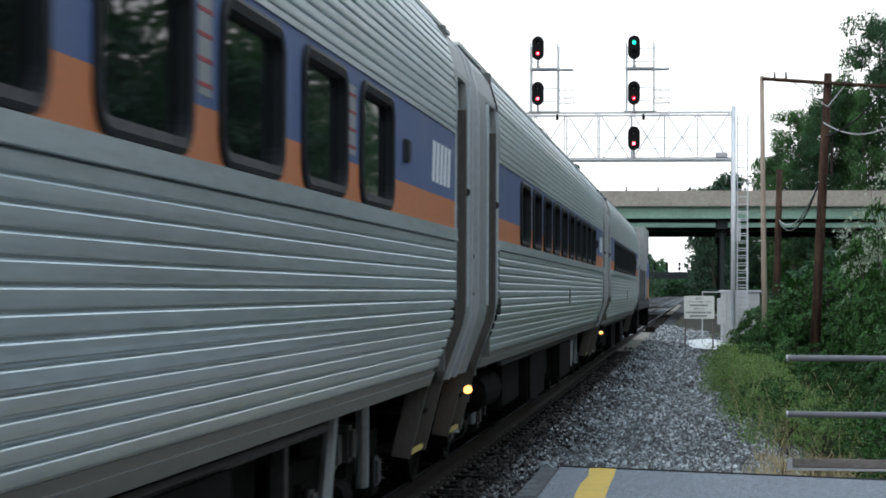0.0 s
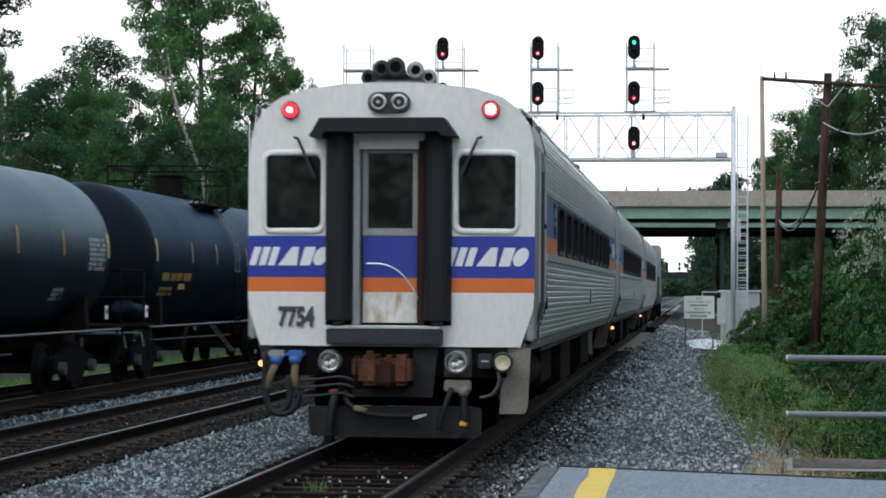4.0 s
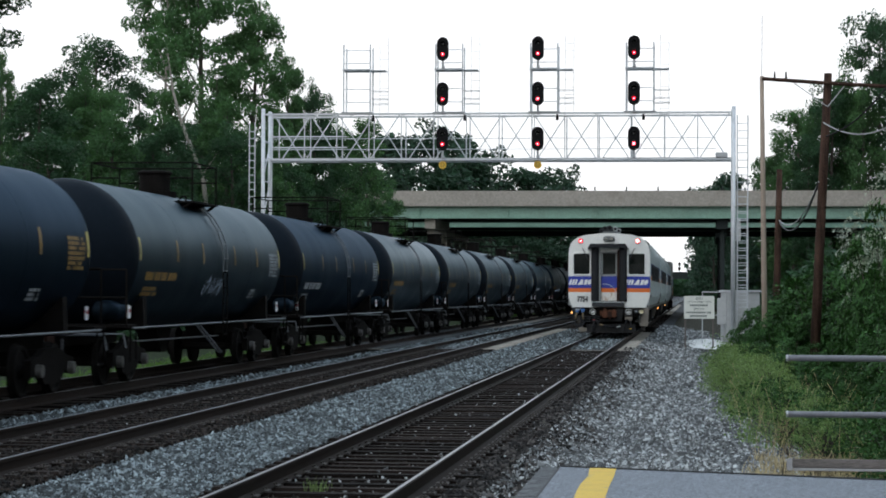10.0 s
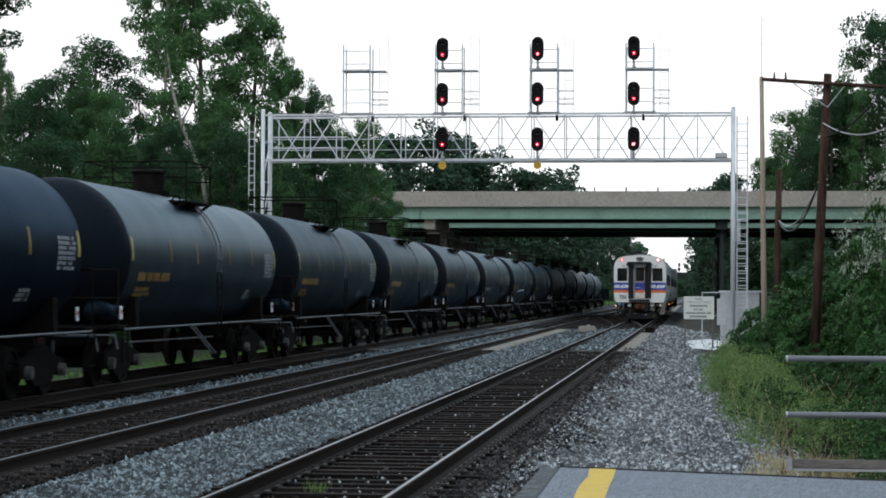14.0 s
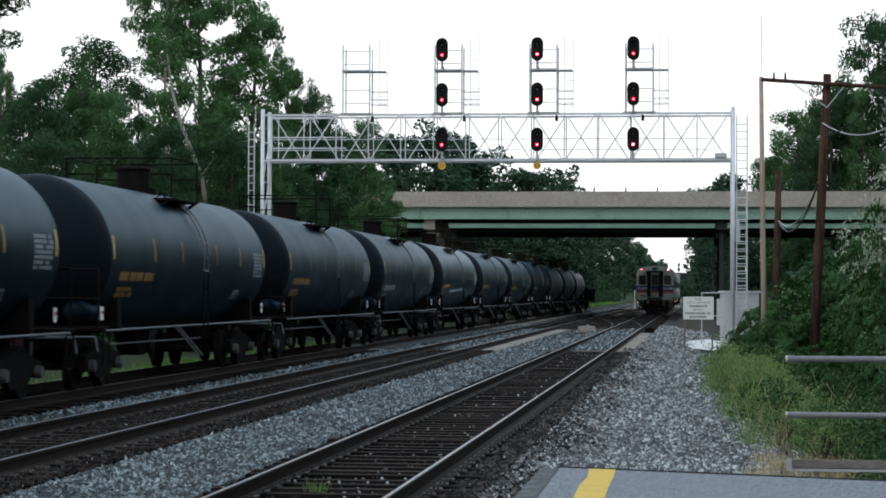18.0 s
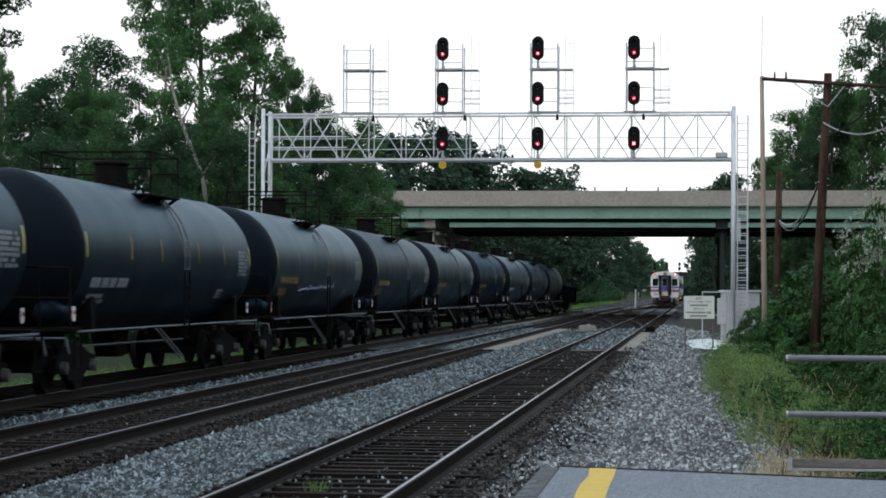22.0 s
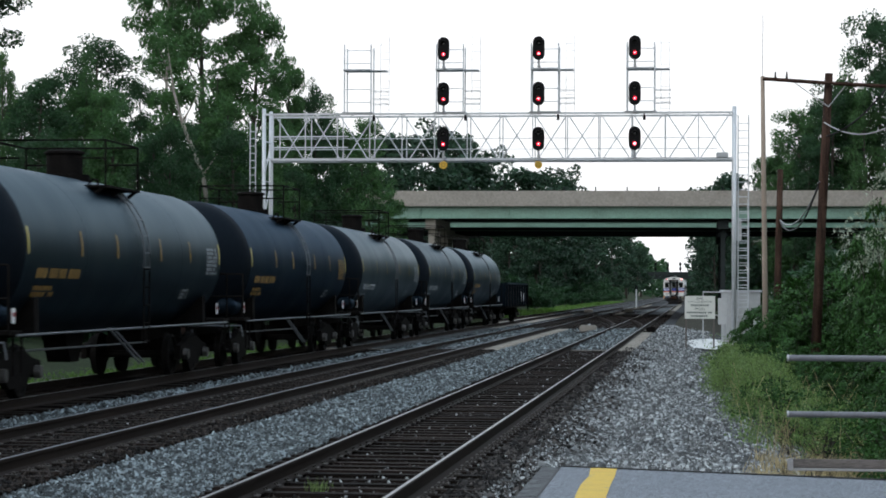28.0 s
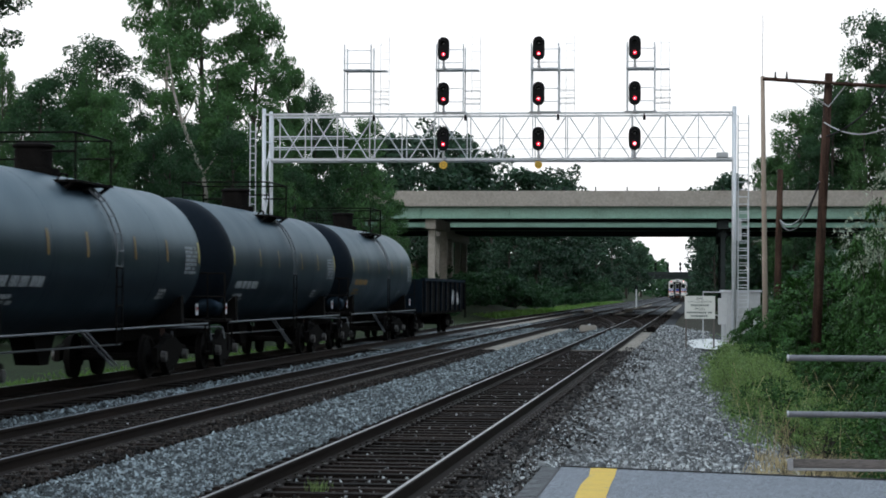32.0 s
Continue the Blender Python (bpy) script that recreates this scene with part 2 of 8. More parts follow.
M_BLUE = mat("royal_blue_paint", (0.020, 0.040, 0.30), 0.45, vary=0.10, scale=2)
M_ORANGE = mat("orange_paint", (0.66, 0.15, 0.025), 0.5, vary=0.10, scale=2)
M_BAND_BLUE = mat("faded_blue_band", (0.058, 0.094, 0.205), 0.55, vary=0.15, scale=1.5)
M_DECAL_RED = mat("dark_red_stripe", (0.28, 0.035, 0.04), 0.6, vary=0.15)
M_BAND_ORANGE = mat("faded_orange_band", (0.46, 0.145, 0.05), 0.6, vary=0.15, scale=1.5)
M_RUBBER = mat("black_rubber", (0.011, 0.012, 0.0145), 0.6, spec=0.25, vary=0.2, scale=5)
M_DARKGREY = mat("dark_grey_paint", (0.030, 0.033, 0.037), 0.6, spec=0.25, vary=0.25, scale=3)
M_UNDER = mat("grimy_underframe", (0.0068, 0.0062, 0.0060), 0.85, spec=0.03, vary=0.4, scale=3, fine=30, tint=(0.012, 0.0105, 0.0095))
M_GEAR = mat("greasy_grey_gear", (0.055, 0.055, 0.055), 0.55, metal=0.2, vary=0.4, scale=4, fine=30, tint=(0.03, 0.027, 0.024))
M_RUSTY = mat("rusty_coupler_steel", (0.045, 0.022, 0.015), 0.85, spec=0.15, vary=0.4, scale=5, fine=40, tint=(0.025, 0.014, 0.011))
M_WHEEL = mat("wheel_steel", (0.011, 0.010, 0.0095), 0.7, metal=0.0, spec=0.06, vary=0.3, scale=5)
M_PANE = glazing("tinted_train_glass", (0.010, 0.013, 0.012), spec=0.12)
M_INSIDE = mat("dim_coach_lining", (0.10, 0.105, 0.095), 0.8, vary=0.2, scale=2)
M_SEAT = mat("brown_seat_cloth", (0.05, 0.035, 0.03), 0.9, vary=0.2)
M_LIGHTROW = glow("warm_coach_light", (1.0, 0.62, 0.16), 1.6)
M_TAIL = glow("red_marker_light", (1.0, 0.02, 0.04), 1.6)
M_TAIL_CORE = glow("red_marker_filament", (1.0, 0.36, 0.33), 12.0)
M_AMBER = glow("amber_step_light", (1.0, 0.42, 0.11), 3.0)
M_HEADLAMP = mat("headlamp_reflector", (0.42, 0.43, 0.41), 0.2, metal=0.8, vary=0.1)
M_CREAM = mat("cream_lamp_lens", (0.55, 0.50, 0.32), 0.3)
M_NUMBER = mat("dark_number_paint", (0.05, 0.05, 0.055), 0.6)
M_LOGO = mat("white_lettering_paint", (0.74, 0.75, 0.76), 0.5, vary=0.06)
M_TANK = mat("black_tank_paint", (0.0085, 0.0150, 0.0225), 0.4, metal=0.6, vary=0.25, scale=0.6, fine=7, tint=(0.0115, 0.0195, 0.0280), stretch=(1, 1, 0.35), spec=0.14, sheen=(0.68, 0.88, 1.0))
M_TANK_B = mat("sooty_tank_paint", (0.0056, 0.0094, 0.0140), 0.47, metal=0.55, vary=0.25, scale=0.6, fine=7, tint=(0.0078, 0.0125, 0.0178), stretch=(1, 1, 0.35), spec=0.08, sheen=(0.34, 0.56, 0.78))
M_TANK_C = mat("greyed_tank_paint", (0.0165, 0.0250, 0.0340), 0.36, metal=0.6, vary=0.25, scale=0.6, fine=7, tint=(0.0220, 0.0320, 0.0420), stretch=(1, 1, 0.35), spec=0.14, sheen=(0.68, 0.88, 1.0))
M_TANK_D = mat("matte_tank_paint", (0.0070, 0.0125, 0.0190), 0.42, metal=0.6, vary=0.25, scale=0.6, fine=7, tint=(0.0095, 0.0165, 0.0240), stretch=(1, 1, 0.35), spec=0.14, sheen=(0.68, 0.88, 1.0))
# the dished ends take a darker colour than the shells
M_TANK_END = mat("soot_black_tank_end", (0.0030, 0.0042, 0.0062), 0.55, vary=0.3, scale=0.8, fine=9, tint=(0.0045, 0.0060, 0.0085), spec=0.12, sheen=(0.5, 0.75, 1.0))
M_STRIP = mat("faded_yellow_reflector", (0.26, 0.15, 0.03), 0.5, vary=0.3, scale=9)
M_STRIP_NEW = mat("yellow_reflector", (0.50, 0.40, 0.10), 0.5, vary=0.2, scale=9)
M_STENCIL = mat("grey_stencil_paint", (0.30, 0.33, 0.35), 0.6, vary=0.35, scale=9, fine=40)
M_STENCIL_Y = mat("ochre_stencil_paint", (0.26, 0.15, 0.035), 0.6, vary=0.35, scale=9, fine=40)
M_GRAFFITI = mat("pale_blue_spray_paint", (0.34, 0.42, 0.52), 0.6, vary=0.35, scale=5, fine=30)
# cap colour is paled to stand for glints on the wheels
M_CAP = mat("greasy_bearing_cap", (0.10, 0.095, 0.09), 0.4, metal=0.4, spec=0.4, vary=0.3, scale=6)
M_SILL = mat("dusty_sill_pipe", (0.13, 0.14, 0.15), 0.6, spec=0.2, vary=0.3, scale=3)

# ---- mesh helpers ----


def part(name, bm, material, parent=None, label="", smooth=False):
    """Link a bmesh as one mesh object, under a thing or a part."""
    me = bpy.data.meshes.new(name)
    bm.to_mesh(me)
    bm.free()
    if smooth:
        me.polygons.foreach_set("use_smooth", [True] * len(me.polygons))
    me.materials.append(material)
    ob = new(name, me)
    if parent:
        ob.parent = parent
    if label:
        ob["label"] = label
    return ob


def again(ob, m, parent=None):
    """Another object on the same mesh."""
    o = new(ob.name.split(".")[0], ob.data)
    o.matrix_basis = m
    o.parent = parent or ob.parent
    if "label" in ob:
        o["label"] = ob["label"]
    return o


def thing(name, label, category, group="", m=None, kind=""):
    ob = new(name)
    ob.empty_display_size = 0.3
    if m:
        ob.matrix_basis = m
    return tagged(ob, label, category, group, kind)


def bx(bm, x0, x1, y0, y1, z0, z1, bevel=0.0):
    vs = [bm.verts.new((x, y, z)) for x in (x0, x1) for y in (y0, y1) for z in (z0, z1)]
    fs = [bm.faces.new([vs[i] for i in q]) for q in ((0, 1, 3, 2), (4, 6, 7, 5), (0, 4, 5, 1), (2, 3, 7, 6), (0, 2, 6, 4), (1, 5, 7, 3))]
    if bevel:
        bmesh.ops.bevel(bm, geom=list({e for f in fs for e in f.edges}), offset=bevel, segments=2, affect="EDGES")
    return bm


def box(x0, x1, y0, y1, z0, z1, bevel=0.0):
    return bx(bmesh.new(), x0, x1, y0, y1, z0, z1, bevel)


def cyl(bm, a, b, r, r2=None, n=10, caps=True):
    """A round bar from a to b."""
    a, b = Vector(a), Vector(b)
    r2 = r if r2 is None else r2
    q = (b - a).to_track_quat("Z", "Y")
    rings = []
    for c, rad in ((a, r), (b, r2)):
        rings.append([bm.verts.new(c + q @ Vector((rad * math.cos(2 * math.pi * i / n), rad * math.sin(2 * math.pi * i / n), 0))) for i in range(n)])
    for i in range(n):
        bm.faces.new((rings[0][i], rings[0][(i + 1) % n], rings[1][(i + 1) % n], rings[1][i]))
    if caps:
        bm.faces.new(rings[0][::-1])
        bm.faces.new(rings[1])
    return bm


def bars(pairs, r, n=6):
    bm = bmesh.new()
    for a, b in pairs:
        cyl(bm, a, b, r, n=n)
    return bm


def tube(bm, pts, r, n=6):
    pts = [Vector(p) for p in pts]
    rings = []
    for i, p in enumerate(pts):
        d = pts[min(i + 1, len(pts) - 1)] - pts[max(i - 1, 0)]
        q = d.to_track_quat("Z", "Y")
        rad = r[i] if isinstance(r, (list, tuple)) else r
        rings.append([bm.verts.new(p + q @ Vector((rad * math.cos(2 * math.pi * k / n), rad * math.sin(2 * math.pi * k / n), 0))) for k in range(n)])
    for a, b in zip(rings, rings[1:]):
        for k in range(n):
            bm.faces.new((a[k], a[(k + 1) % n], b[(k + 1) % n], b[k]))
    bm.faces.new(rings[0][::-1])
    bm.faces.new(rings[-1])
    return bm


def bowed(pts, k=5):
    """A smooth line through the points."""
    p = [Vector(q) for q in pts]
    p = [p[0] * 2 - p[1]] + p + [p[-1] * 2 - p[-2]]
    line = []
    for i in range(1, len(p) - 2):
        for j in range(k):
            u = j / k
            line.append(0.5 * (p[i] * 2 + (p[i + 1] - p[i - 1]) * u + (p[i - 1] * 2 - p[i] * 5 + p[i + 1] * 4 - p[i + 2]) * u ** 2 + (p[i] * 3 - p[i - 1] - p[i + 1] * 3 + p[i + 2]) * u ** 3))
    return line + [p[-2]]


def prism(bm, outline, a, b, axis="y"):
    """A closed outline, drawn out from a to b along an axis."""
    def at(p, s):
        return {"y": (p[0], s, p[1]), "x": (s, p[0], p[1]), "z": (p[0], p[1], s)}[axis]
    lo, hi = [bm.verts.new(at(p, a)) for p in outline], [bm.verts.new(at(p, b)) for p in outline]
    k = len(outline)
    for i in range(k):
        bm.faces.new((lo[i], lo[(i + 1) % k], hi[(i + 1) % k], hi[i]))
    bm.faces.new(lo[::-1])
    bm.faces.new(hi)
    bmesh.ops.recalc_face_normals(bm, faces=bm.faces)
    return bm


def sheet(bm, line, a, b):
    """An open line of (x, z), drawn out along y."""
    lo, hi = [bm.verts.new((x, a, z)) for x, z in line], [bm.verts.new((x, b, z)) for x, z in line]
    for i in range(len(line) - 1):
        bm.faces.new((lo[i], lo[i + 1], hi[i + 1], hi[i]))
    return bm


def turned(bm, line, n=32, y0=0.0, x0=0.0, z0=0.0):
    """A line of (y, radius), turned about an axis along y."""
    rings = []
    for y, r in line:
        if r < 1e-4:
            rings.append([bm.verts.new((x0, y0 + y, z0))])
        else:
            rings.append([bm.verts.new((x0 + r * math.cos(2 * math.pi * i / n), y0 + y, z0 + r * math.sin(2 * math.pi * i / n))) for i in range(n)])
    for a, b in zip(rings, rings[1:]):
        for i in range(n):
            j = (i + 1) % n
            ids = [a[i % len(a)], a[j % len(a)], b[j % len(b)], b[i % len(b)]]
            seen = []
            for v in ids:
                if v not in seen:
                    seen.append(v)
            if len(seen) > 2:
                bm.faces.new(seen)
    bmesh.ops.recalc_face_normals(bm, faces=bm.faces)
    return bm


def soup(name, verts, faces, material, parent=None, smooth=False):
    """A mesh of many small pieces from arrays: verts (n, 3), faces (m, 3 or 4)."""
    me = bpy.data.meshes.new(name)
    k = faces.shape[1]
    me.vertices.add(len(verts))
    me.vertices.foreach_set("co", np.asarray(verts, dtype=np.float32).ravel())
    me.loops.add(faces.size)
    me.loops.foreach_set("vertex_index", faces.astype(np.int32).ravel())
    me.polygons.add(len(faces))
    me.polygons.foreach_set("loop_start", np.arange(0, faces.size, k, dtype=np.int32))
    me.polygons.foreach_set("loop_total", np.full(len(faces), k, dtype=np.int32))
    if smooth:
        me.polygons.foreach_set("use_smooth", np.ones(len(faces), dtype=bool))
    me.update(calc_edges=True)
    me.materials.append(material)
    ob = new(name, me)
    if parent:
        ob.parent = parent
    return ob


def lettering(name, text, size, m, material, parent, extrude=0.002):
    cu = bpy.data.curves.new(name, "FONT")
    cu.body, cu.size, cu.align_x, cu.align_y, cu.extrude = text, size, "CENTER", "CENTER", extrude
    cu.materials.append(material)
    ob = new(name, cu)
    ob.matrix_basis = m
    ob.parent = parent
    return ob


# ---- ground, ballast and tracks: the rails run along y, their tops at z = 0 ----
T1, T2, T3 = -3.35, -7.82, -11.5
TIE_STEP, WOOD_END = 0.535, 71.0

bm = bmesh.new()
xs = [-2500, -400, -120, -60, -40, -30, -24, -19, -16.5, -15, -14, 1.6, 2.6, 4, 7, 12, 30, 80, 400, 2500]
zs = [2, 2, 2, 2.5, 2.5, 2.0, 1.2, 0.2, -0.35, -0.5, -0.55, -0.55, -0.5, -0.45, -0.35, -0.2, 0, 0.5, 2, 2]
ys = [-2500, -300, -40, 0, 20, 40, 70, 110, 200, 400, 900, 2500]
grid = [[bm.verts.new((x, y, z)) for x, z in zip(xs, zs)] for y in ys]
for r0, r1 in zip(grid, grid[1:]):
    for i in range(len(xs) - 1):
        bm.faces.new((r0[i], r0[i + 1], r1[i + 1], r1[i]))
tagged(part("ground", bm, M_GROUND, smooth=True), "dark grassy dirt sloping up to the woods", "ground", kind="structure")

BED = [(-14.2, -0.56), (-13.2, -0.24), (-9.9, -0.22), (-9.7, -0.24), (-6.2, -0.22), (-5.6, -0.26), (-4.9, -0.22), (-1.9, -0.22), (-1.0, -0.33), (0.6, -0.47), (1.7, -0.57)]
bm = bmesh.new()
cuts = [-30, 0, 15, 30, 45, 60, 80, 120, 200, 400, 1200]
lines = [[bm.verts.new((x, y, z)) for x, z in BED] for y in cuts]
for r0, r1 in zip(lines, lines[1:]):
    for i in range(len(BED) - 1):
        bm.faces.new((r0[i], r0[i + 1], r1[i + 1], r1[i]))
ballast = tagged(part("ballast_bed", bm, M_BALLAST), "grey crushed stone ballast under three tracks", "ballast", kind="structure")


def bed_z(x):
    return np.interp(x, [p[0] for p in BED], [p[1] for p in BED])


RAIL = [(-0.07, -0.17), (0.07, -0.17), (0.07, -0.155), (0.012, -0.13), (0.012, -0.045), (0.036, -0.035), (0.036, -0.004), (-0.036, -0.004),
        (-0.036, -0.035), (-0.012, -0.045), (-0.012, -0.13), (-0.07, -0.155)]


def tie_mesh(name, half, width, material, top=-0.17):
    bm = box(-half, half, -width / 2, width / 2, top - 0.16, top, 0.012)
    me = bpy.data.meshes.new(name)
    bm.to_mesh(me)
    bm.free()
    me.materials.append(material)
    return me


wood_mesh = tie_mesh("wooden_tie", 1.3, 0.22, M_WOOD_TIE)
conc_mesh = tie_mesh("concrete_tie", 1.3, 0.26, M_CONC_TIE)
bm = bmesh.new()
bx(bm, -0.1, 0.18, -0.09, 0.09, -0.172, -0.155)
for sx in (-0.05, 0.11, 0.15):
    for sy in (-0.05, 0.05):
        bx(bm, sx - 0.012, sx + 0.012, sy - 0.012, sy + 0.012, -0.157, -0.135)
plate_mesh = bpy.data.meshes.new("tie_plate")
bm.to_mesh(plate_mesh)
bm.free()
plate_mesh.materials.append(M_PLATE)

tracks = []
for tx, what in ((T1, "used by the commuter train"), (T2, "empty, between the other two"), (T3, "under the tank train")):
    track = thing("railway_track", "straight steel railway track on ties, " + what, "railway track", "parallel tracks", pose(tx, 0, 0), kind="structure")
    tracks.append(track)
    for s in (-1, 1):
        rail = part("rail", prism(bmesh.new(), RAIL, -30, 1200), M_RAIL, track, "rusty brown steel rail")
        rail.location.x = s * 0.7525
        head = part("rail_head", box(-0.014, 0.014, -30, 1200, -0.006, 0.0), M_RAILHEAD if tx == T1 else M_RAILHEAD_DULL, track, "polished running surface")
        head.location.x = s * 0.7525

for track, edge in ((tracks[0], 0.86), (tracks[1], 0.86), (tracks[2], 1.5)):
    part("ballast_fill", box(-1.7, edge - 0.16, 71.2, 112, -0.4, -0.155), M_BALLAST_FAR, track, "grey ballast packed between the rails")
    part("ballast_fill", box(-1.7, edge - 0.16, 186, 1200, -0.4, -0.155), M_BALLAST_FAR, track, "grey ballast packed between the rails")
bm = bmesh.new()
for i in range(122):
    bx(bm, T2 - 1.4, T1 + 1.4, 112.2 + 0.6 * i, 112.42 + 0.6 * i, -0.4, -0.152)
tagged(part("switch_ties", bm, M_WOOD_TIE), "long dark wooden ties under the crossovers", "ties", kind="stuff")

tagged(part("switch_ballast", box(T2 - 1.6, T1 + 0.7, 112, 186, -0.4, -0.163), M_BALLAST_FAR), "grey ballast packed round the crossover", "ballast", kind="structure")

# crossovers between the two open tracks, beyond the signal bridge
for ya, yb, xa, xb in ((104, 192, T1, T2), (205, 292, T2, T1)):
    cross = thing("crossover_track", "pair of switch rails crossing between two tracks", "railway switch", "crossovers", kind="structure")
    for s in (-1, 1):
        line = []
        for i in range(17):
            u = i / 16
            w = u * u * (3 - 2 * u)
            line.append((xa + (xb - xa) * w + s * 0.7525, ya + (yb - ya) * u))
        bm = bmesh.new()
        for (x0, y0), (x1, y1) in zip(line, line[1:]):
            v = [bm.verts.new((x + d, y, z)) for x, y in ((x0, y0), (x1, y1)) for d, z in ((-0.06, -0.17), (0.06, -0.17), (0.045, -0.002), (-0.045, -0.002))]
            for q in ((0, 1, 5, 4), (1, 2, 6, 5), (2, 3, 7, 6), (3, 0, 4, 7)):
                bm.faces.new([v[k] for k in q])
        part("switch_rail", bm, M_RAIL, cross)

for x, y in ((-5.05, 104), (-6.2, 205), (-9.7, 200)):
    sw = thing("switch_machine", "grey steel switch machine box beside the ties", "switch machine", "switch machines", pose(x, y, -0.2))
    part("case", box(-0.45, 0.35, -0.3, 0.3, 0.02, 0.34, 0.05), M_CONC_TIE, sw, "pale grey case")
    part("motor_cover", turned(bmesh.new(), [(-0.22, 0), (-0.22, 0.07), (0.22, 0.07), (0.22, 0)], 14, z0=0.34), M_GALV_DIM, sw)
    part("throw_rod", box(0.35, 1.2, -0.03, 0.03, 0.06, 0.1), M_UNDER, sw)
    part("base", box(-0.6, 0.5, -0.38, 0.38, -0.1, 0.02), M_WOOD_TIE, sw)

rod = thing("throw_rod", "dark steel throw rod across the switch points", "throw rod", m=pose(T1, 104, 0))
part("rod", box(-1.35, 1.05, -0.12, 0.12, -0.16, -0.10), M_UNDER, rod)
part("rod_box", box(1.0, 1.45, -0.3, 0.3, -0.2, 0.08, 0.04), M_UNDER, rod)
mast = thing("trackside_mast", "slim pale mast beside the far crossover", "mast", m=pose(-6.5, 240, -0.25))
part("shaft", bars([((0, 0, 0), (0, 0, 2.3))], 0.07, 8), M_GALV, mast)
part("head", box(-0.15, 0.15, -0.12, 0.12, 2.3, 2.7, 0.03), M_BLACK, mast)
part("base", box(-0.35, 0.35, -0.35, 0.35, -0.1, 0.25, 0.03), M_CONC_TIE, mast)
# added mound whose dark colour stands for ground in the bridge's shade
bm = bmesh.new()
grid = []
for j in range(19):
    row = []
    for i in range(9):
        u, v = i / 8, j / 18
        row.append(bm.verts.new((-1.55 + 3.4 * u, 119 + 46 * v, -0.62 + 0.95 * math.sin(math.pi * u) ** 0.6 * min(1, v * 2.2) ** 0.8 * (1 if v < 0.9 else (1 - v) * 10))))
    grid.append(row)
for r0, r1 in zip(grid, grid[1:]):
    for i in range(8):
        bm.faces.new((r0[i], r0[i + 1], r1[i + 1], r1[i]))
tagged(part("dirt_bank", bm, M_SHADE_SOIL, smooth=True), "low added mound beside the track, dark for the road bridge's shade", "bank", kind="structure")

# ---- platform end ----
PZ, PY = 0.2, 19.15
bm = bmesh.new()
prism(bm, [(-1.17, -14), (9, -14), (9, PY - 3.55), (-1.17, PY)], -0.6, PZ, "z")
tagged(part("platform", bm, M_ASPHALT), "grey asphalt platform end with a fine speckle", "platform", kind="structure")
bm = bmesh.new()
seg = -14.0
rng = random.Random(4)
while seg < PY + 0.1:
    nxt = min(seg + 3.05, PY + 0.12)
    bx(bm, -1.36, -1.185, seg + 0.006, nxt - 0.006, -0.6, PZ - 0.012 + rng.uniform(-0.006, 0.004), 0.012)
    seg = nxt + 0.001
tagged(part("platform_kerb", bm, M_KERB), "cracked concrete kerb along the platform edge", "kerb", kind="structure")
tagged(part("platform_joint", box(-1.186, -1.168, -14, PY, 0.1, PZ + 0.003), M_SEAM), "black joint strip between kerb and asphalt", "joint", kind="structure")
tagged(part("platform_end_strip", prism(bmesh.new(), [(-1.2, PY + 0.01), (9, PY - 3.55), (9, PY - 3.525), (-1.2, PY + 0.035)], -0.6, PZ + 0.012, "z"), M_SEAM), "black edging strip along the platform's end", "edging", kind="structure")
bm = bmesh.new()
rng = random.Random(9)
n = 40
left, right = [], []
for i in range(n + 1):
    y = -14 + (PY - 0.12 + 14) * i / n
    left.append((-0.89 + rng.uniform(-0.02, 0.02) - (0.03 if i % 9 == 4 else 0), y))
    right.append((-0.668 + rng.uniform(-0.012, 0.012), y))
vl, vr = [bm.verts.new((x, y, PZ + 0.004)) for x, y in left], [bm.verts.new((x, y, PZ + 0.004)) for x, y in right]
for i in range(n):
    bm.faces.new((vl[i], vr[i], vr[i + 1], vl[i + 1]))
tagged(part("yellow_line", bm, M_YELLOW), "worn yellow safety line painted on the asphalt", "line", kind="structure")

railing = thing("pipe_railing", "two-bar galvanised pipe railing with a kick board at the platform end", "railing", m=pose(0.79, PY - 0.1, PZ))
for z in (0.975, 0.49):
    part("rail_bar", cyl(bmesh.new(), (0, 0, z), (6, 0, z), 0.027, n=14), M_PIPE, railing, "grey pipe", smooth=True)
    part("end_cap", cyl(bmesh.new(), (-0.006, 0, z), (0.012, 0, z), 0.0285, n=14), M_GALV_DIM, railing, "pale flat pipe end")
part("kick_board", box(0.03, 6, -0.02, 0.025, 0.030, 0.105, 0.006), M_BOARD, railing, "weathered brown-grey board")
part("board_end", box(0.0, 0.055, -0.024, 0.029, 0.004, 0.107, 0.008), M_BOARD_PALE, railing, "pale bleached board end")
part("board_foot", box(0.06, 6, -0.023, 0.027, 0.004, 0.027, 0.004), M_BOARD_PALE, railing, "pale lower strip of the board")
for x in (1.75, 3.6, 5.6):
    part("post", cyl(bmesh.new(), (x, 0.035, -0.8), (x, 0.035, 1.0), 0.03, n=12), M_PIPE, railing)

# ---- signal bridge over the tracks ----
GY, G_BOT, G_TOP, GD = 91.0, 7.29, 9.22, 1.5
GL, GR = -18.27, 1.58
gantry = thing("signal_bridge", "galvanised steel truss signal bridge spanning the tracks", "signal bridge", m=pose(0, GY, 0))


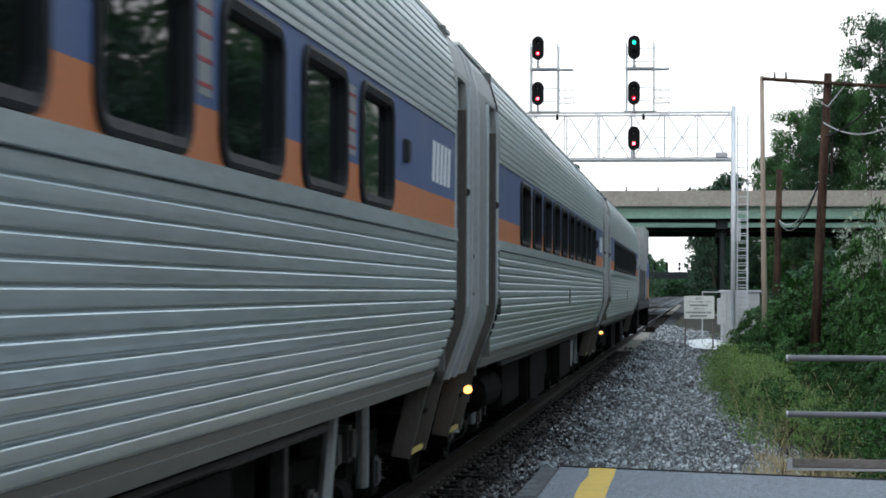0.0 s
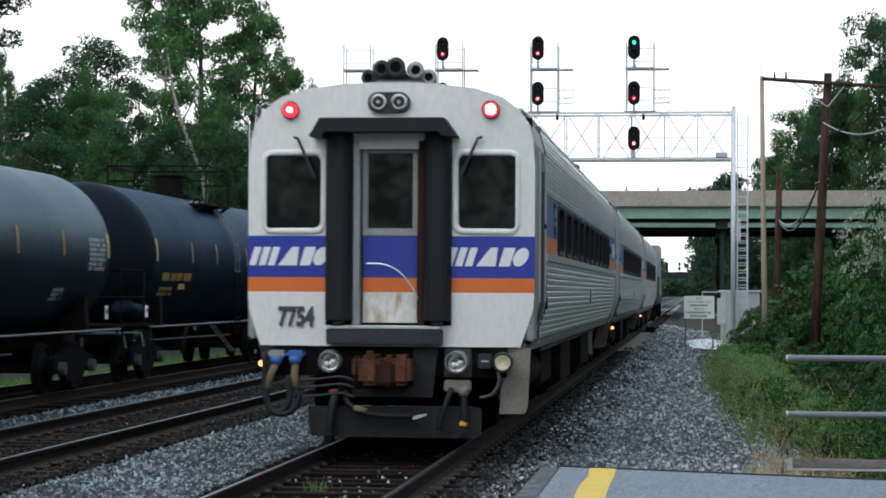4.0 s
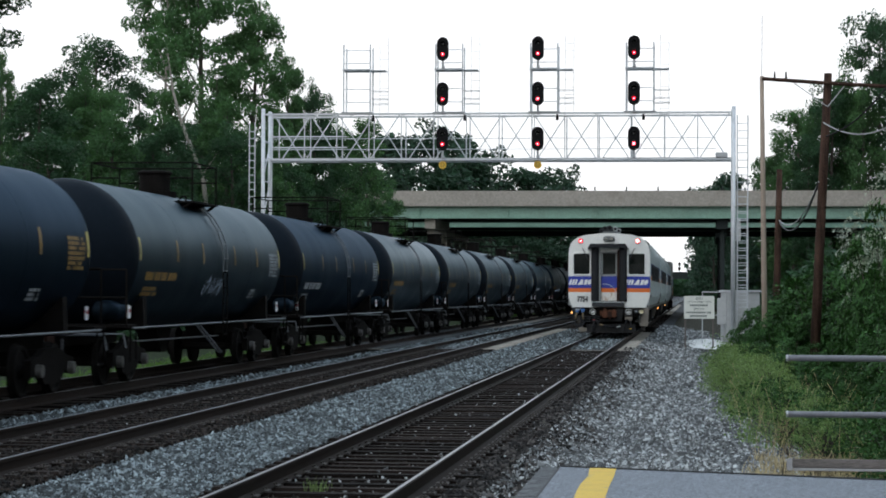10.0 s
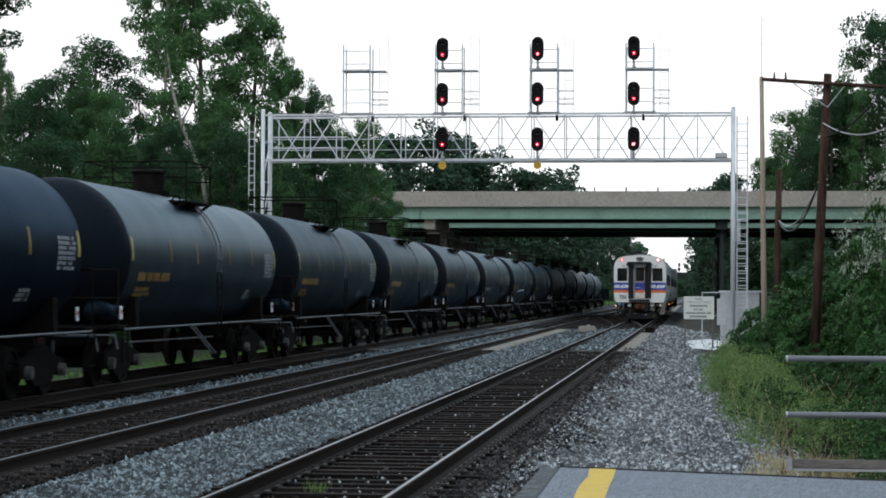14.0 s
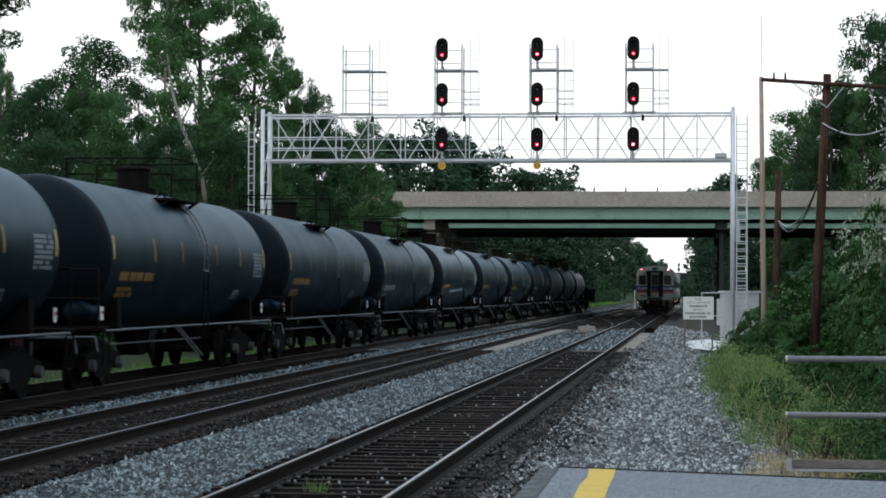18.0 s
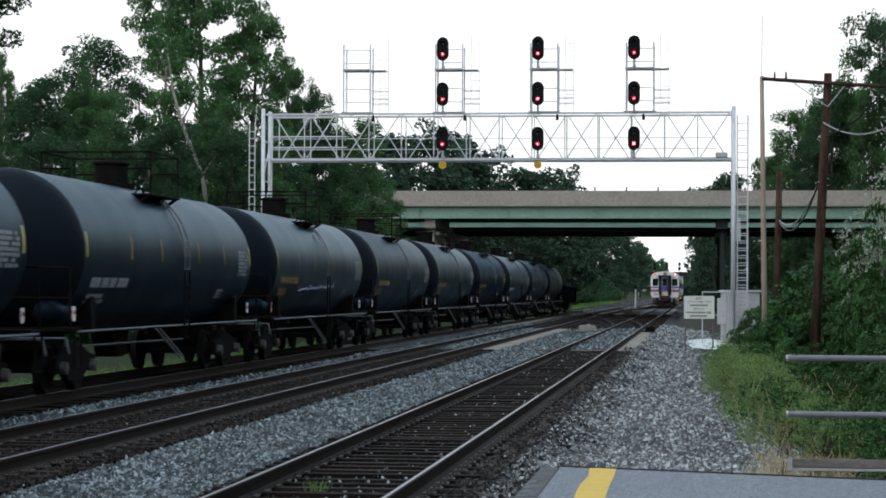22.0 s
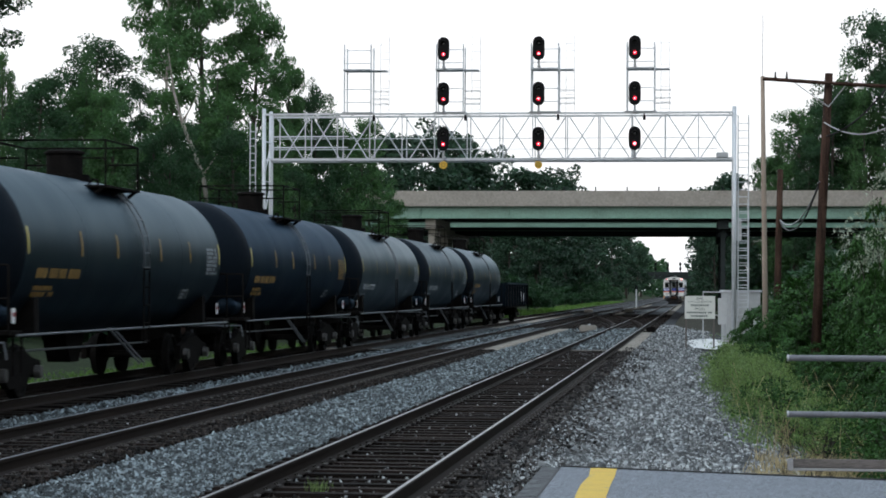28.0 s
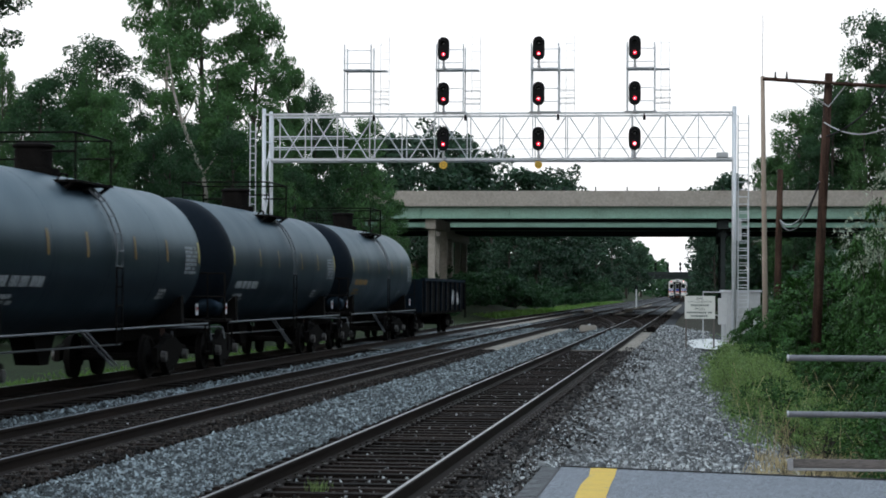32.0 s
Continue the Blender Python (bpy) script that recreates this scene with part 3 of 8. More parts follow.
def ladder(name, parent, x0, x1, y, z0, z1, step=0.31, r=0.02, material=None):
    lad = part(name, bars([((x0, y, z0), (x0, y, z1)), ((x1, y, z0), (x1, y, z1))], r * 1.3), material or M_GALV, parent)
    k = int((z1 - z0) / step)
    rung = None
    for i in range(1, k):
        z = z0 + i * step
        if rung is None:
            rung = part("rung", bars([((x0, 0, 0), (x1, 0, 0))], r), material or M_GALV, lad)
            rung.location = (0, y, z)
        else:
            again(rung, pose(0, y, z), lad)
    return lad


for x in (GL, GR):
    for dy in (0, GD):
        part("post", bars([((x, dy, -0.6), (x, dy, G_TOP + 0.25))], 0.085, 12), M_GALV, gantry, smooth=True)
    for i in range(5):
        z0, z1 = -0.4 + i * 1.7, -0.4 + (i + 1) * 1.7
        part("post_brace", bars([((x, 0, z0), (x, GD, z1)), ((x, 0, z1), (x, GD, z1))], 0.03), M_GALV, gantry)
    part("footing", box(x - 0.35, x + 0.35, -0.35, GD + 0.35, -0.9, -0.42, 0.03), M_CONC, gantry)
part("post", bars([((GL + 0.32, 0.1, -0.6), (GL + 0.32, 0.1, G_BOT))], 0.06, 10), M_GALV, gantry)
for dy in (0, GD):
    for z in (G_BOT, G_TOP):
        part("chord", box(GL, GR, dy - 0.05, dy + 0.05, z - 0.04, z + 0.04), M_GALV, gantry)
panels = 14
pw = (GR - GL - 0.5) / panels
for face, dy in enumerate((0, GD)):
    for i in range(panels):
        x0 = GL + 0.4 + i * pw
        part("web_post", bars([((x0, dy, G_BOT), (x0, dy, G_TOP))], 0.024), M_GALV, gantry)
        a, b = (G_TOP, G_BOT) if (i + face) % 2 == 0 else (G_BOT, G_TOP)
        part("web_diagonal", bars([((x0 + 0.06, dy, a), (x0 + pw - 0.06, dy, b))], 0.026), M_GALV, gantry)
part("walkway_grating", box(GL + 0.1, GR - 0.1, 0.12, GD - 0.12, G_BOT + 0.03, G_BOT + 0.07), M_GALV_DIM, gantry)
for z in (0.52, 0.98):
    part("walkway_handrail", bars([((GL, GD - 0.14, G_BOT + z), (GR - 0.7, GD - 0.14, G_BOT + z))], 0.017), M_GALV, gantry)
for i in range(2):
    part("lattice_bar", bars([((GL + 0.4, 0.02, G_BOT + 0.52 + 0.46 * i), (GL + 3.6, 0.02, G_BOT + 0.52 + 0.46 * i))], 0.03), M_GALV, gantry)
part("junction_box", box(GR - 0.75, GR - 0.25, -0.12, 0.12, G_BOT + 0.06, G_BOT + 0.26, 0.02), M_GALV_DIM, gantry)
ladder("ladder", gantry, GR + 0.18, GR + 0.62, GD, 0.5, G_TOP)
ladder("ladder", gantry, GR + 0.16, GR + 0.56, 0.1, 1.0, 5.6, r=0.018)
ladder("ladder", gantry, GL - 0.62, GL - 0.38, 0.1, 2.0, G_TOP - 0.35)
part("cable_box", box(GR + 0.0, GR + 0.3, 0.1, 0.4, 3.9, 4.8, 0.02), M_CABINET, gantry)

# a signal unit: cage, platform, ladder; the heads stand in front of it
UNIT_X = (-14.25, -10.32, -6.31, -2.30)


def signal_cage(x):
    cage = thing("signal_cage", "galvanised service cage with a small platform on the signal bridge", "service cage", "signal cages", pose(x, GY, G_TOP + 0.05))
    hw = 0.57
    for sx, dy in ((-hw, 0.0), (hw, 0.0), (-hw, 0.8), (hw, 0.8)):
        part("post", bars([((sx, dy, 0), (sx, dy, 2.82 if dy else 2.9))], 0.032), M_GALV, cage)
    for z in (1.0, 0.45, 2.1, 2.65):
        part("cross_bar", bars([((-hw, 0.02, z), (hw, 0.02, z))], 0.02), M_GALV, cage)
    part("platform", box(-hw - 0.05, hw + 0.02, -0.1, 0.9, 1.80, 1.86), M_GALV, cage)
    part("platform_tail", box(hw + 0.02, hw + 0.62, 0.2, 0.9, 1.80, 1.84), M_GALV, cage)
    part("base_plate", box(-hw - 0.1, hw + 0.1, -0.1, 0.9, -0.02, 0.03), M_GALV_DIM, cage)
    for z in (0.40, 0.62, 0.95):
        part("guard_rail", bars([((hw, 0.8, z), (hw + 0.66, 0.8, z)), ((hw, 0.25, z), (hw + 0.66, 0.25, z)), ((hw + 0.66, 0.25, z), (hw + 0.66, 0.8, z))], 0.014), M_GALV_DIM, cage)
    ladder("ladder", cage, hw + 0.25, hw + 0.62, 1.1, -0.1, 3.35, r=0.008, material=M_GALV)
    part("foot_bracket", box(-0.3, -0.15, -0.12, 0.12, -0.1, -0.02), M_GALV_DIM, cage)
    return cage


cages = [signal_cage(x) for x in UNIT_X]


def oval(w, h, n=10):
    """A stadium outline in x and z."""
    pts = []
    for k in range(n + 1):
        a = math.pi * k / n
        pts.append((w / 2 * math.cos(a), h / 2 - w / 2 + w / 2 * math.sin(a)))
    for k in range(n + 1):
        a = math.pi + math.pi * k / n
        pts.append((w / 2 * math.cos(a), -h / 2 + w / 2 + w / 2 * math.sin(a)))
    return pts


shutters = []


def signal_head(x, z, lit_green=False, bright=1.0):
    head = thing("railway_signal", "black oval railway signal head showing a red light", "railway signal", "signal heads", pose(x - 0.24, GY - 0.32, z))
    part("backplate", prism(bmesh.new(), oval(0.50, 1.0), -0.02, 0.02), M_BLACK, head)
    part("lamp_case", prism(bmesh.new(), oval(0.36, 0.86), 0.02, 0.24), M_BLACK, head)
    for sz, ink in ((0.20, M_GREEN_ON if lit_green else M_LENS_OFF), (-0.22, M_RED_ON)):
        lens = turned(bmesh.new(), [(-0.035, 0), (-0.032, 0.055), (-0.02, 0.08), (0, 0.088)], 16, z0=sz)
        part("lens", lens, ink, head, "glowing signal lens" if ink != M_LENS_OFF else "unlit dark lens", smooth=True)
        if ink == M_RED_ON:
            rc = 0.042 * bright
            part("lens_core", turned(bmesh.new(), [(-0.042, 0), (-0.041, rc * 0.7), (-0.037, rc)], 14, z0=sz), M_RED_CORE, head, "hot bright core of the lamp", smooth=True)
        vis = bmesh.new()
        for k in range(10):
            a0, a1 = math.radians(-20 + 22 * k), math.radians(-20 + 22 * (k + 1))
            ring = [vis.verts.new((0.125 * math.cos(a), y, sz + 0.125 * math.sin(a))) for a in (a0, a1) for y in (-0.24 + 0.16 * abs(a0 - math.pi / 2) / 2, -0.02)]
            vis.faces.new((ring[0], ring[1], ring[3], ring[2]))
        part("visor", vis, M_BLACK, head)
    part("mast", bars([((0, 0.1, -0.78), (0, 0.1, -0.4))], 0.05, 10), M_GALV_DIM, head, "short grey mast")
    part("bracket", box(-0.06, 0.06, 0.1, 0.4, -0.78, -0.7), M_GALV_DIM, head)
    if lit_green:
        # added disc: hides one glowing lens so its lamp seems off
        flap = part("shutter", turned(bmesh.new(), [(-0.06, 0), (-0.06, 0.115), (-0.045, 0.118), (-0.045, 0)], 18), M_BLACK, head, "added black disc that hides a glowing lens")
        flap.location = (0, 0, -0.22)
        shutters.append(flap)
        head["label"] = "black oval railway signal head turning from green to red"
    return head


for x in UNIT_X[1:]:
    for z in (11.92, 10.02):
        signal_head(x, z, lit_green=(x == UNIT_X[3] and z > 11), bright=1.0 if x == UNIT_X[2] else 0.72)
    signal_head(x, 8.13, bright=1.25 if x == UNIT_X[3] else 0.8)
for x in UNIT_X[1:3]:
    disc = thing("marker_disc", "round yellow marker disc hung under the signal bridge", "marker disc", "marker discs", pose(x - 0.25, GY - 0.1, G_BOT - 0.24))
    part("plate", turned(bmesh.new(), [(-0.012, 0), (-0.012, 0.165), (0.012, 0.165), (0.012, 0)], 24), M_DISC, disc)
    part("hanger", box(-0.02, 0.02, 0.014, 0.03, 0.0, 0.24), M_GALV_DIM, disc)
    lettering("letter", "D", 0.26, pose(0, -0.016, 0, 90), M_DISC_INK, disc)
for x in (-13.9, -10.0, -6.1, -2.5):
    lamp = thing("walkway_lamp", "small dark lamp fixed under the top chord", "lamp", "walkway lamps", pose(x + 0.35, GY, G_TOP - 0.18))
    part("shade", cyl(bmesh.new(), (0, 0, -0.12), (0, 0, 0.13), 0.07, 0.04, n=10), M_BLACK, lamp)

# ---- road bridges ----


def road_bridge(y0, y1, under, height, x0, x1, pier_xs, posts, paint=None):
    b = thing("road_bridge", "concrete road bridge on pale green steel girders over the tracks", "bridge", "road bridges")
    part("deck", box(x0, x1, y0, y1, under + height - 0.25, under + height, 0.0), paint or M_CONC, b)
    for side, ya in ((0, y0), (1, y1)):
        s = -1 if side == 0 else 1
        part("parapet", box(x0, x1, min(ya, ya - s * 0.3) + s * 0.05, max(ya, ya - s * 0.3) + s * 0.05, under + height - 0.28, under + height + 0.85, 0.02), paint or M_CONC, b, "dark steel parapet" if paint else "stained grey concrete parapet")
    k = max(3, int((y1 - y0) / 2.6))
    for i in range(k + 1):
        y = y0 + 0.35 + (y1 - y0 - 0.7) * i / k
        outer = i in (0, k)
        bm = bmesh.new()
        bx(bm, x0, x1, y - 0.012, y + 0.012, under, under + height - 0.25)
        bx(bm, x0, x1, y - 0.2, y + 0.2, under, under + 0.05)
        # inner girders: the shade under the deck is put into their dark colour
        part("girder", bm, (paint or M_GREENSTEEL) if outer else M_DARKSTEEL, b, "pale green steel girder" if outer and not paint else "dark steel girder, shade-coloured where under the deck")
    n = int((x1 - x0) / 6.5)
    stiff = part("stiffener", box(-0.008, 0.008, -0.19, 0, under + 0.06, under + height - 0.27), M_GREENSTEEL, b)
    stiff.location = (x0 + 1, y0 + 0.34, 0)
    for i in range(1, n):
        again(stiff, pose(x0 + 1 + 6.5 * i, y0 + 0.34, 0), b)
    if posts:
        lamp = part("railing_post", bars([((0, 0, 0), (0, 0, 0.3))], 0.05), M_DARKSTEEL, b)
        lamp.location = (x0 + 1.7, y0 + 0.1, under + height + 0.85)
        for i in range(1, int((x1 - x0) / 2.28)):
            again(lamp, pose(x0 + 1.7 + 2.28 * i, y0 + 0.1, under + height + 0.85), b)
    for px in pier_xs:
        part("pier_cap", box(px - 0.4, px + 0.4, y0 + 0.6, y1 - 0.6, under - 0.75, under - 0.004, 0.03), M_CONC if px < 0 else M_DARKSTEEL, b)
        m = max(2, int((y1 - y0) / 5))
        for i in range(m):
            y = y0 + 1.5 + (y1 - y0 - 3) * i / (m - 1)
            w = 0.26 if px < 0 else 0.17
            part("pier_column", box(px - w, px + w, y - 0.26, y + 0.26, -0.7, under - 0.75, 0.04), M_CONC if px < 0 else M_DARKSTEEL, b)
    return b


road_bridge(157.5, 168, 7.05, 1.15, -34, 60, (-19.3, 1.95), True)
road_bridge(173, 185, 6.87, 1.3, -36, 60, (-20.8, 2.1), False)
road_bridge(193, 214, 7.12, 1.2, -40, 60, (-22.6, 2.3), False)
far = road_bridge(780, 792, 6.5, 1.6, -46, 40, (-20, 4), False, M_DARKSTEEL)
tagged(far, "distant dark road bridge across the line", "bridge")
g2 = thing("distant_signal_bridge", "distant signal bridge with three small heads", "signal bridge", m=pose(0, 720, 0))
part("beam", box(-22, 3, -0.2, 0.2, 7.6, 8.1), M_DARKSTEEL, g2)
for x in (-22, 3):
    part("post", box(x - 0.15, x + 0.15, -0.15, 0.15, -0.6, 8.1), M_DARKSTEEL, g2)
for x in (-13.2, -9.2, -5.1):
    part("head_mast", box(x - 0.1, x + 0.1, -0.1, 0.1, 8.1, 10.9), M_DARKSTEEL, g2)
    for z in (8.9, 10.4):
        part("head", box(x - 0.4, x + 0.4, -0.3, -0.1, z, z + 1.1, 0.1), M_BLACK, g2)

# ---- things beside the line ----
sign = thing("trackside_sign", "white trackside sign board on two grey posts, faded lettering", "sign", m=pose(0.17, 82, -0.5))
part("board", box(-0.58, 0.55, -0.02, 0.0, 1.25, 2.10, 0.005), M_SIGN, sign)
for x in (-0.53, 0.50):
    part("post", box(x - 0.03, x + 0.03, 0.0, 0.05, -0.1, 2.0), M_POST_OLD, sign)
lettering("line_of_text", "END", 0.13, pose(-0.02, -0.024, 2.0, 90), M_INK, sign)
lettering("line_of_text", "CAPITAL SUBDIVISION", 0.088, pose(-0.02, -0.024, 1.88, 90), M_INK, sign)
lettering("line_of_text", "BEGIN", 0.13, pose(-0.02, -0.024, 1.61, 90), M_INK, sign)
for z, w in ((1.75, 0.66), (1.48, 0.96), (1.35, 0.66)):
    bm = bmesh.new()
    rng = random.Random(int(z * 100))
    x = -0.02 - w / 2
    while x < -0.02 + w / 2 - 0.05:
        step = rng.choice((0.05, 0.06, 0.06, 0.045))
        bx(bm, x, x + step, -0.025, -0.021, z - 0.035, z + 0.035)
        x += step + (0.07 if rng.random() < 0.15 else 0.022)
    tagged(part("text_row", bm, M_INK, sign), kind="stuff")

cab = thing("equipment_cabinet", "aluminium trackside equipment cabinet on a concrete base", "cabinet", m=pose(2.0, 94.5, -0.5))
part("body", box(-0.9, 0.75, -0.4, 0.6, 0.12, 2.25, 0.03), M_CABINET, cab)
part("roof", box(-0.98, 0.83, -0.48, 0.68, 2.25, 2.34, 0.02), M_GALV, cab)
for x in (-0.86, -0.05):
    door = part("door", box(x, x + 0.77, -0.43, -0.402, 0.2, 2.15, 0.01), M_CABINET, cab)
    part("handle", box(x + 0.64, x + 0.68, -0.46, -0.43, 1.1, 1.3), M_DARKGREY, door)
part("base", box(-1.0, 0.85, -0.5, 0.7, -0.15, 0.12), M_CONC, cab)
box2 = thing("relay_box", "small grey relay box on a post", "relay box", m=pose(1.2, 91.4, -0.5))
part("post", bars([((0, 0, -0.1), (0, 0, 1.7))], 0.05, 8), M_GALV_DIM, box2)
part("box", box(-0.28, 0.22, -0.15, 0.15, 0.9, 2.0, 0.02), M_CABINET, box2)

fence = thing("gate_frame", "thin grey pipe gate beside the cabinet", "gate", m=pose(0.75, 90, -0.5))
part("frame", bars([((-0.45, 0, 2.25), (0.55, 0, 2.25)), ((-0.45, 0, -0.1), (-0.45, 0, 2.25)), ((0.55, 0, -0.1), (0.55, 0, 2.25)), ((-0.45, 0, 1.3), (0.55, 0, 1.3))], 0.025), M_GALV_DIM, fence)

pad = bmesh.new()
for i in range(26):
    a = 2 * math.pi * i / 26
    pad.verts.new((0.85 * math.cos(a) * (1 + 0.12 * math.sin(3 * a)), 9.0 * math.sin(a) * (1 + 0.1 * math.cos(5 * a)), 0.0))
pad.faces.new(pad.verts)
po = part("gravel_patch", pad, M_WHITEROCK)
po.location = (0.45, 90, -0.36)
tagged(po, "patch of pale gravel beside the signal bridge foot", "gravel", kind="structure")


def utility_pole(name, label, base, top, r0, r1, material):
    p = thing(name, label, "pole", m=pose(*base))
    d = Vector(top) - Vector(base)
    part("shaft", tube(bmesh.new(), [(0, 0, -0.4), d * 0.33, d * 0.66, d], [r0, r0 * 0.92, (r0 + r1) / 2, r1], 14), material, p, smooth=True)
    return p


PY1 = 63.0
pole_a = utility_pole("utility_pole", "dark wooden utility pole with a long crossarm", (3.37, PY1, -0.5), (3.77, PY1, 8.02), 0.15, 0.115, M_POLE)
part("crossarm", tube(bmesh.new(), [(-1.48, -0.18, 8.36), (0.4, -0.18, 8.22), (2.6, -0.18, 8.08)], 0.06, 6), M_POLE, pole_a)
for x in (-1.12, -0.8):
    part("insulator", cyl(bmesh.new(), (x, -0.18, 8.36), (x, -0.18, 8.56), 0.035, 0.02, n=8), M_CABLE, pole_a)
for a in (-0.62, 0.95):
    part("arm_brace", bars([((0.38, -0.16, 7.55), (a, -0.16, 8.27))], 0.015), M_GALV_DIM, pole_a)
pole_b = utility_pole("support_pole", "pale slim pole carrying the crossarm's end and a whip aerial", (2.0, PY1, -0.5), (1.89, PY1, 7.95), 0.085, 0.06, M_POLE_PALE)
part("aerial", bars([((-0.11, 0, 8.4), (-0.10, 0, 10.2))], 0.011), M_GALV_DIM, pole_b, "thin aerial rod")
utility_pole("utility_pole", "short dark wooden pole beyond the bushes", (3.05, 84, -0.5), (3.2, 84, 6.45), 0.145, 0.11, M_POLE)


def wire(name, label, pts, sag, r, material, owner=None):
    a, b = Vector(pts[0]), Vector(pts[1])
    line = [a.lerp(b, i / 14) - Vector((0, 0, sag * 4 * (i / 14) * (1 - i / 14))) for i in range(15)]
    return tagged(part(name, tube(bmesh.new(), line, r, 5), material, smooth=True), label, "cable", "overhead cables")


wire("overhead_cable", "pale service cable sagging from the wooden pole", ((3.62, PY1 - 0.2, 6.6), (6.2, PY1 - 2, 7.1)), 0.62, 0.02, M_CABLE_PALE)
wire("overhead_cable", "black service cable climbing from the wooden pole", ((3.7, PY1 - 0.2, 6.2), (5.7, PY1 - 2, 8.1)), 0.35, 0.024, M_CABLE)
wire("overhead_cable", "black cable slung between the two wooden poles", ((3.5, PY1 - 0.1, 4.9), (3.2, 83.8, 4.4)), 0.75, 0.028, M_CABLE)
wire("overhead_cable", "pale cable slung between the two wooden poles", ((3.5, PY1 - 0.1, 4.9), (3.18, 83.8, 4.5)), 0.6, 0.022, M_CABLE_PALE)

# ---- rolling stock ----


def flutes(z0, z1, count, depth, width_at):
    """A line of (x, z) down a fluted side: half-round ribs between flats."""
    line = []
    for i in range(count):
        za, zb = z0 + (z1 - z0) * i / count, z0 + (z1 - z0) * (i + 1) / count
        for u, d in ((0, 0), (0.14, 0), (0.17, 0.8), (0.24, 1.0), (0.5, 1.04), (0.84, 1.0), (0.91, 0.75), (0.96, 0.15)):
            z = za + (zb - za) * u
            line.append((width_at(z) + depth * d, z))
    line.append((width_at(z1), z1))
    return line


def coach_half(z):
    """Half width of a coach at height z."""
    table = ((0.9, 1.345), (1.05, 1.405), (1.48, 1.560), (1.58, 1.582), (1.68, 1.585), (3.15, 1.585), (3.4, 1.565), (3.6, 1.51), (3.75, 1.40), (3.88, 1.22), (3.97, 0.92), (4.02, 0.5), (4.04, 0.0))
    return float(np.interp(z, [t[0] for t in table], [t[1] for t in table]))


COACH, BODY = 25.9, 25.3
WIN = [(4.22 + 1.70 * i, 5.43 + 1.70 * i) for i in range(10)]
WZ0, WZ1, BELT = 2.216, 2.85, 2.40


def bogie(parent, y, wheel_r=0.457, base=2.59, gauge=0.75, frame_z=0.62):
    """A two-axle coach bogie; its axles are parts that turn."""
    b = part("bogie", box(-0.9, 0.9, -0.25, 0.25, 0.55, 0.8, 0.04), M_UNDER, parent)
    b.location.y = y
    for s in (-1, 1):
        bm = bmesh.new()
        prism(bm, [(-base / 2 - 0.55, 0.55), (-base / 2 - 0.55, 0.75), (-0.6, 0.72), (-0.4, 0.5), (0.4, 0.5), (0.6, 0.72), (base / 2 + 0.55, 0.75), (base / 2 + 0.55, 0.55),
                   (0.75, 0.5), (0.5, 0.30), (-0.5, 0.30), (-0.75, 0.5)], s * 1.0 - 0.06, s * 1.0 + 0.06, "x")
        part("side_frame", bm, M_UNDER, b)
        for e in (-1, 1):
            part("axle_box", box(s * 1.0 - 0.13, s * 1.0 + 0.13, e * base / 2 - 0.17, e * base / 2 + 0.17, 0.3, 0.62, 0.03), M_UNDER, b)
        part("spring", turned(bmesh.new(), [(-0.18, 0), (-0.18, 0.1), (0.18, 0.1), (0.18, 0)], 10, x0=s * 1.05, z0=0.42), M_UNDER, b)
    for e in (-1, 1):
        bm = cyl(bmesh.new(), (-1.1, 0, 0), (1.1, 0, 0), 0.08, n=10)
        for s in (-1, 1):
            w = bmesh.new()
            turned(w, [(s * (gauge - 0.07), 0), (s * (gauge - 0.07), wheel_r + 0.03), (s * (gauge - 0.035), wheel_r + 0.03), (s * (gauge - 0.035), wheel_r), (s * (gauge + 0.06), wheel_r - 0.005),
                       (s * (gauge + 0.06), wheel_r - 0.07), (s * (gauge + 0.02), wheel_r - 0.09), (s * (gauge + 0.02), 0.13), (s * (gauge + 0.09), 0.11), (s * (gauge + 0.09), 0)], 24)
            bmesh.ops.rotate(w, verts=w.verts, matrix=Matrix.Rotation(-math.pi / 2, 3, "Z"))
            tmp = bpy.data.meshes.new("tmp")
            w.to_mesh(tmp)
            w.free()
            bm.from_mesh(tmp)
            bpy.data.meshes.remove(tmp)
        ws = part("wheelset", bm, M_WHEEL, b, "steel wheels on one axle")
        ws.location = (0, e * base / 2, wheel_r)
        for s in (-1, 1):
            part("damper", bars([((s * 1.12, e * 0.75, 0.42), (s * 1.14, e * 0.62, 0.98))], 0.045, 8), M_STEEL_DULL, b, "pale greasy damper")
            part("brake_unit", box(s * 1.0 - 0.1, s * 1.0 + 0.14, e * 0.3 - 0.1, e * 0.3 + 0.1, 0.62, 0.86, 0.03), M_GEAR, b)
            part("journal_cover", box(s * 1.0 + s * 0.13 - 0.03, s * 1.0 + s * 0.13 + 0.03, e * base / 2 - 0.1, e * base / 2 + 0.1, 0.38, 0.58, 0.02), M_GEAR, b)
    return b


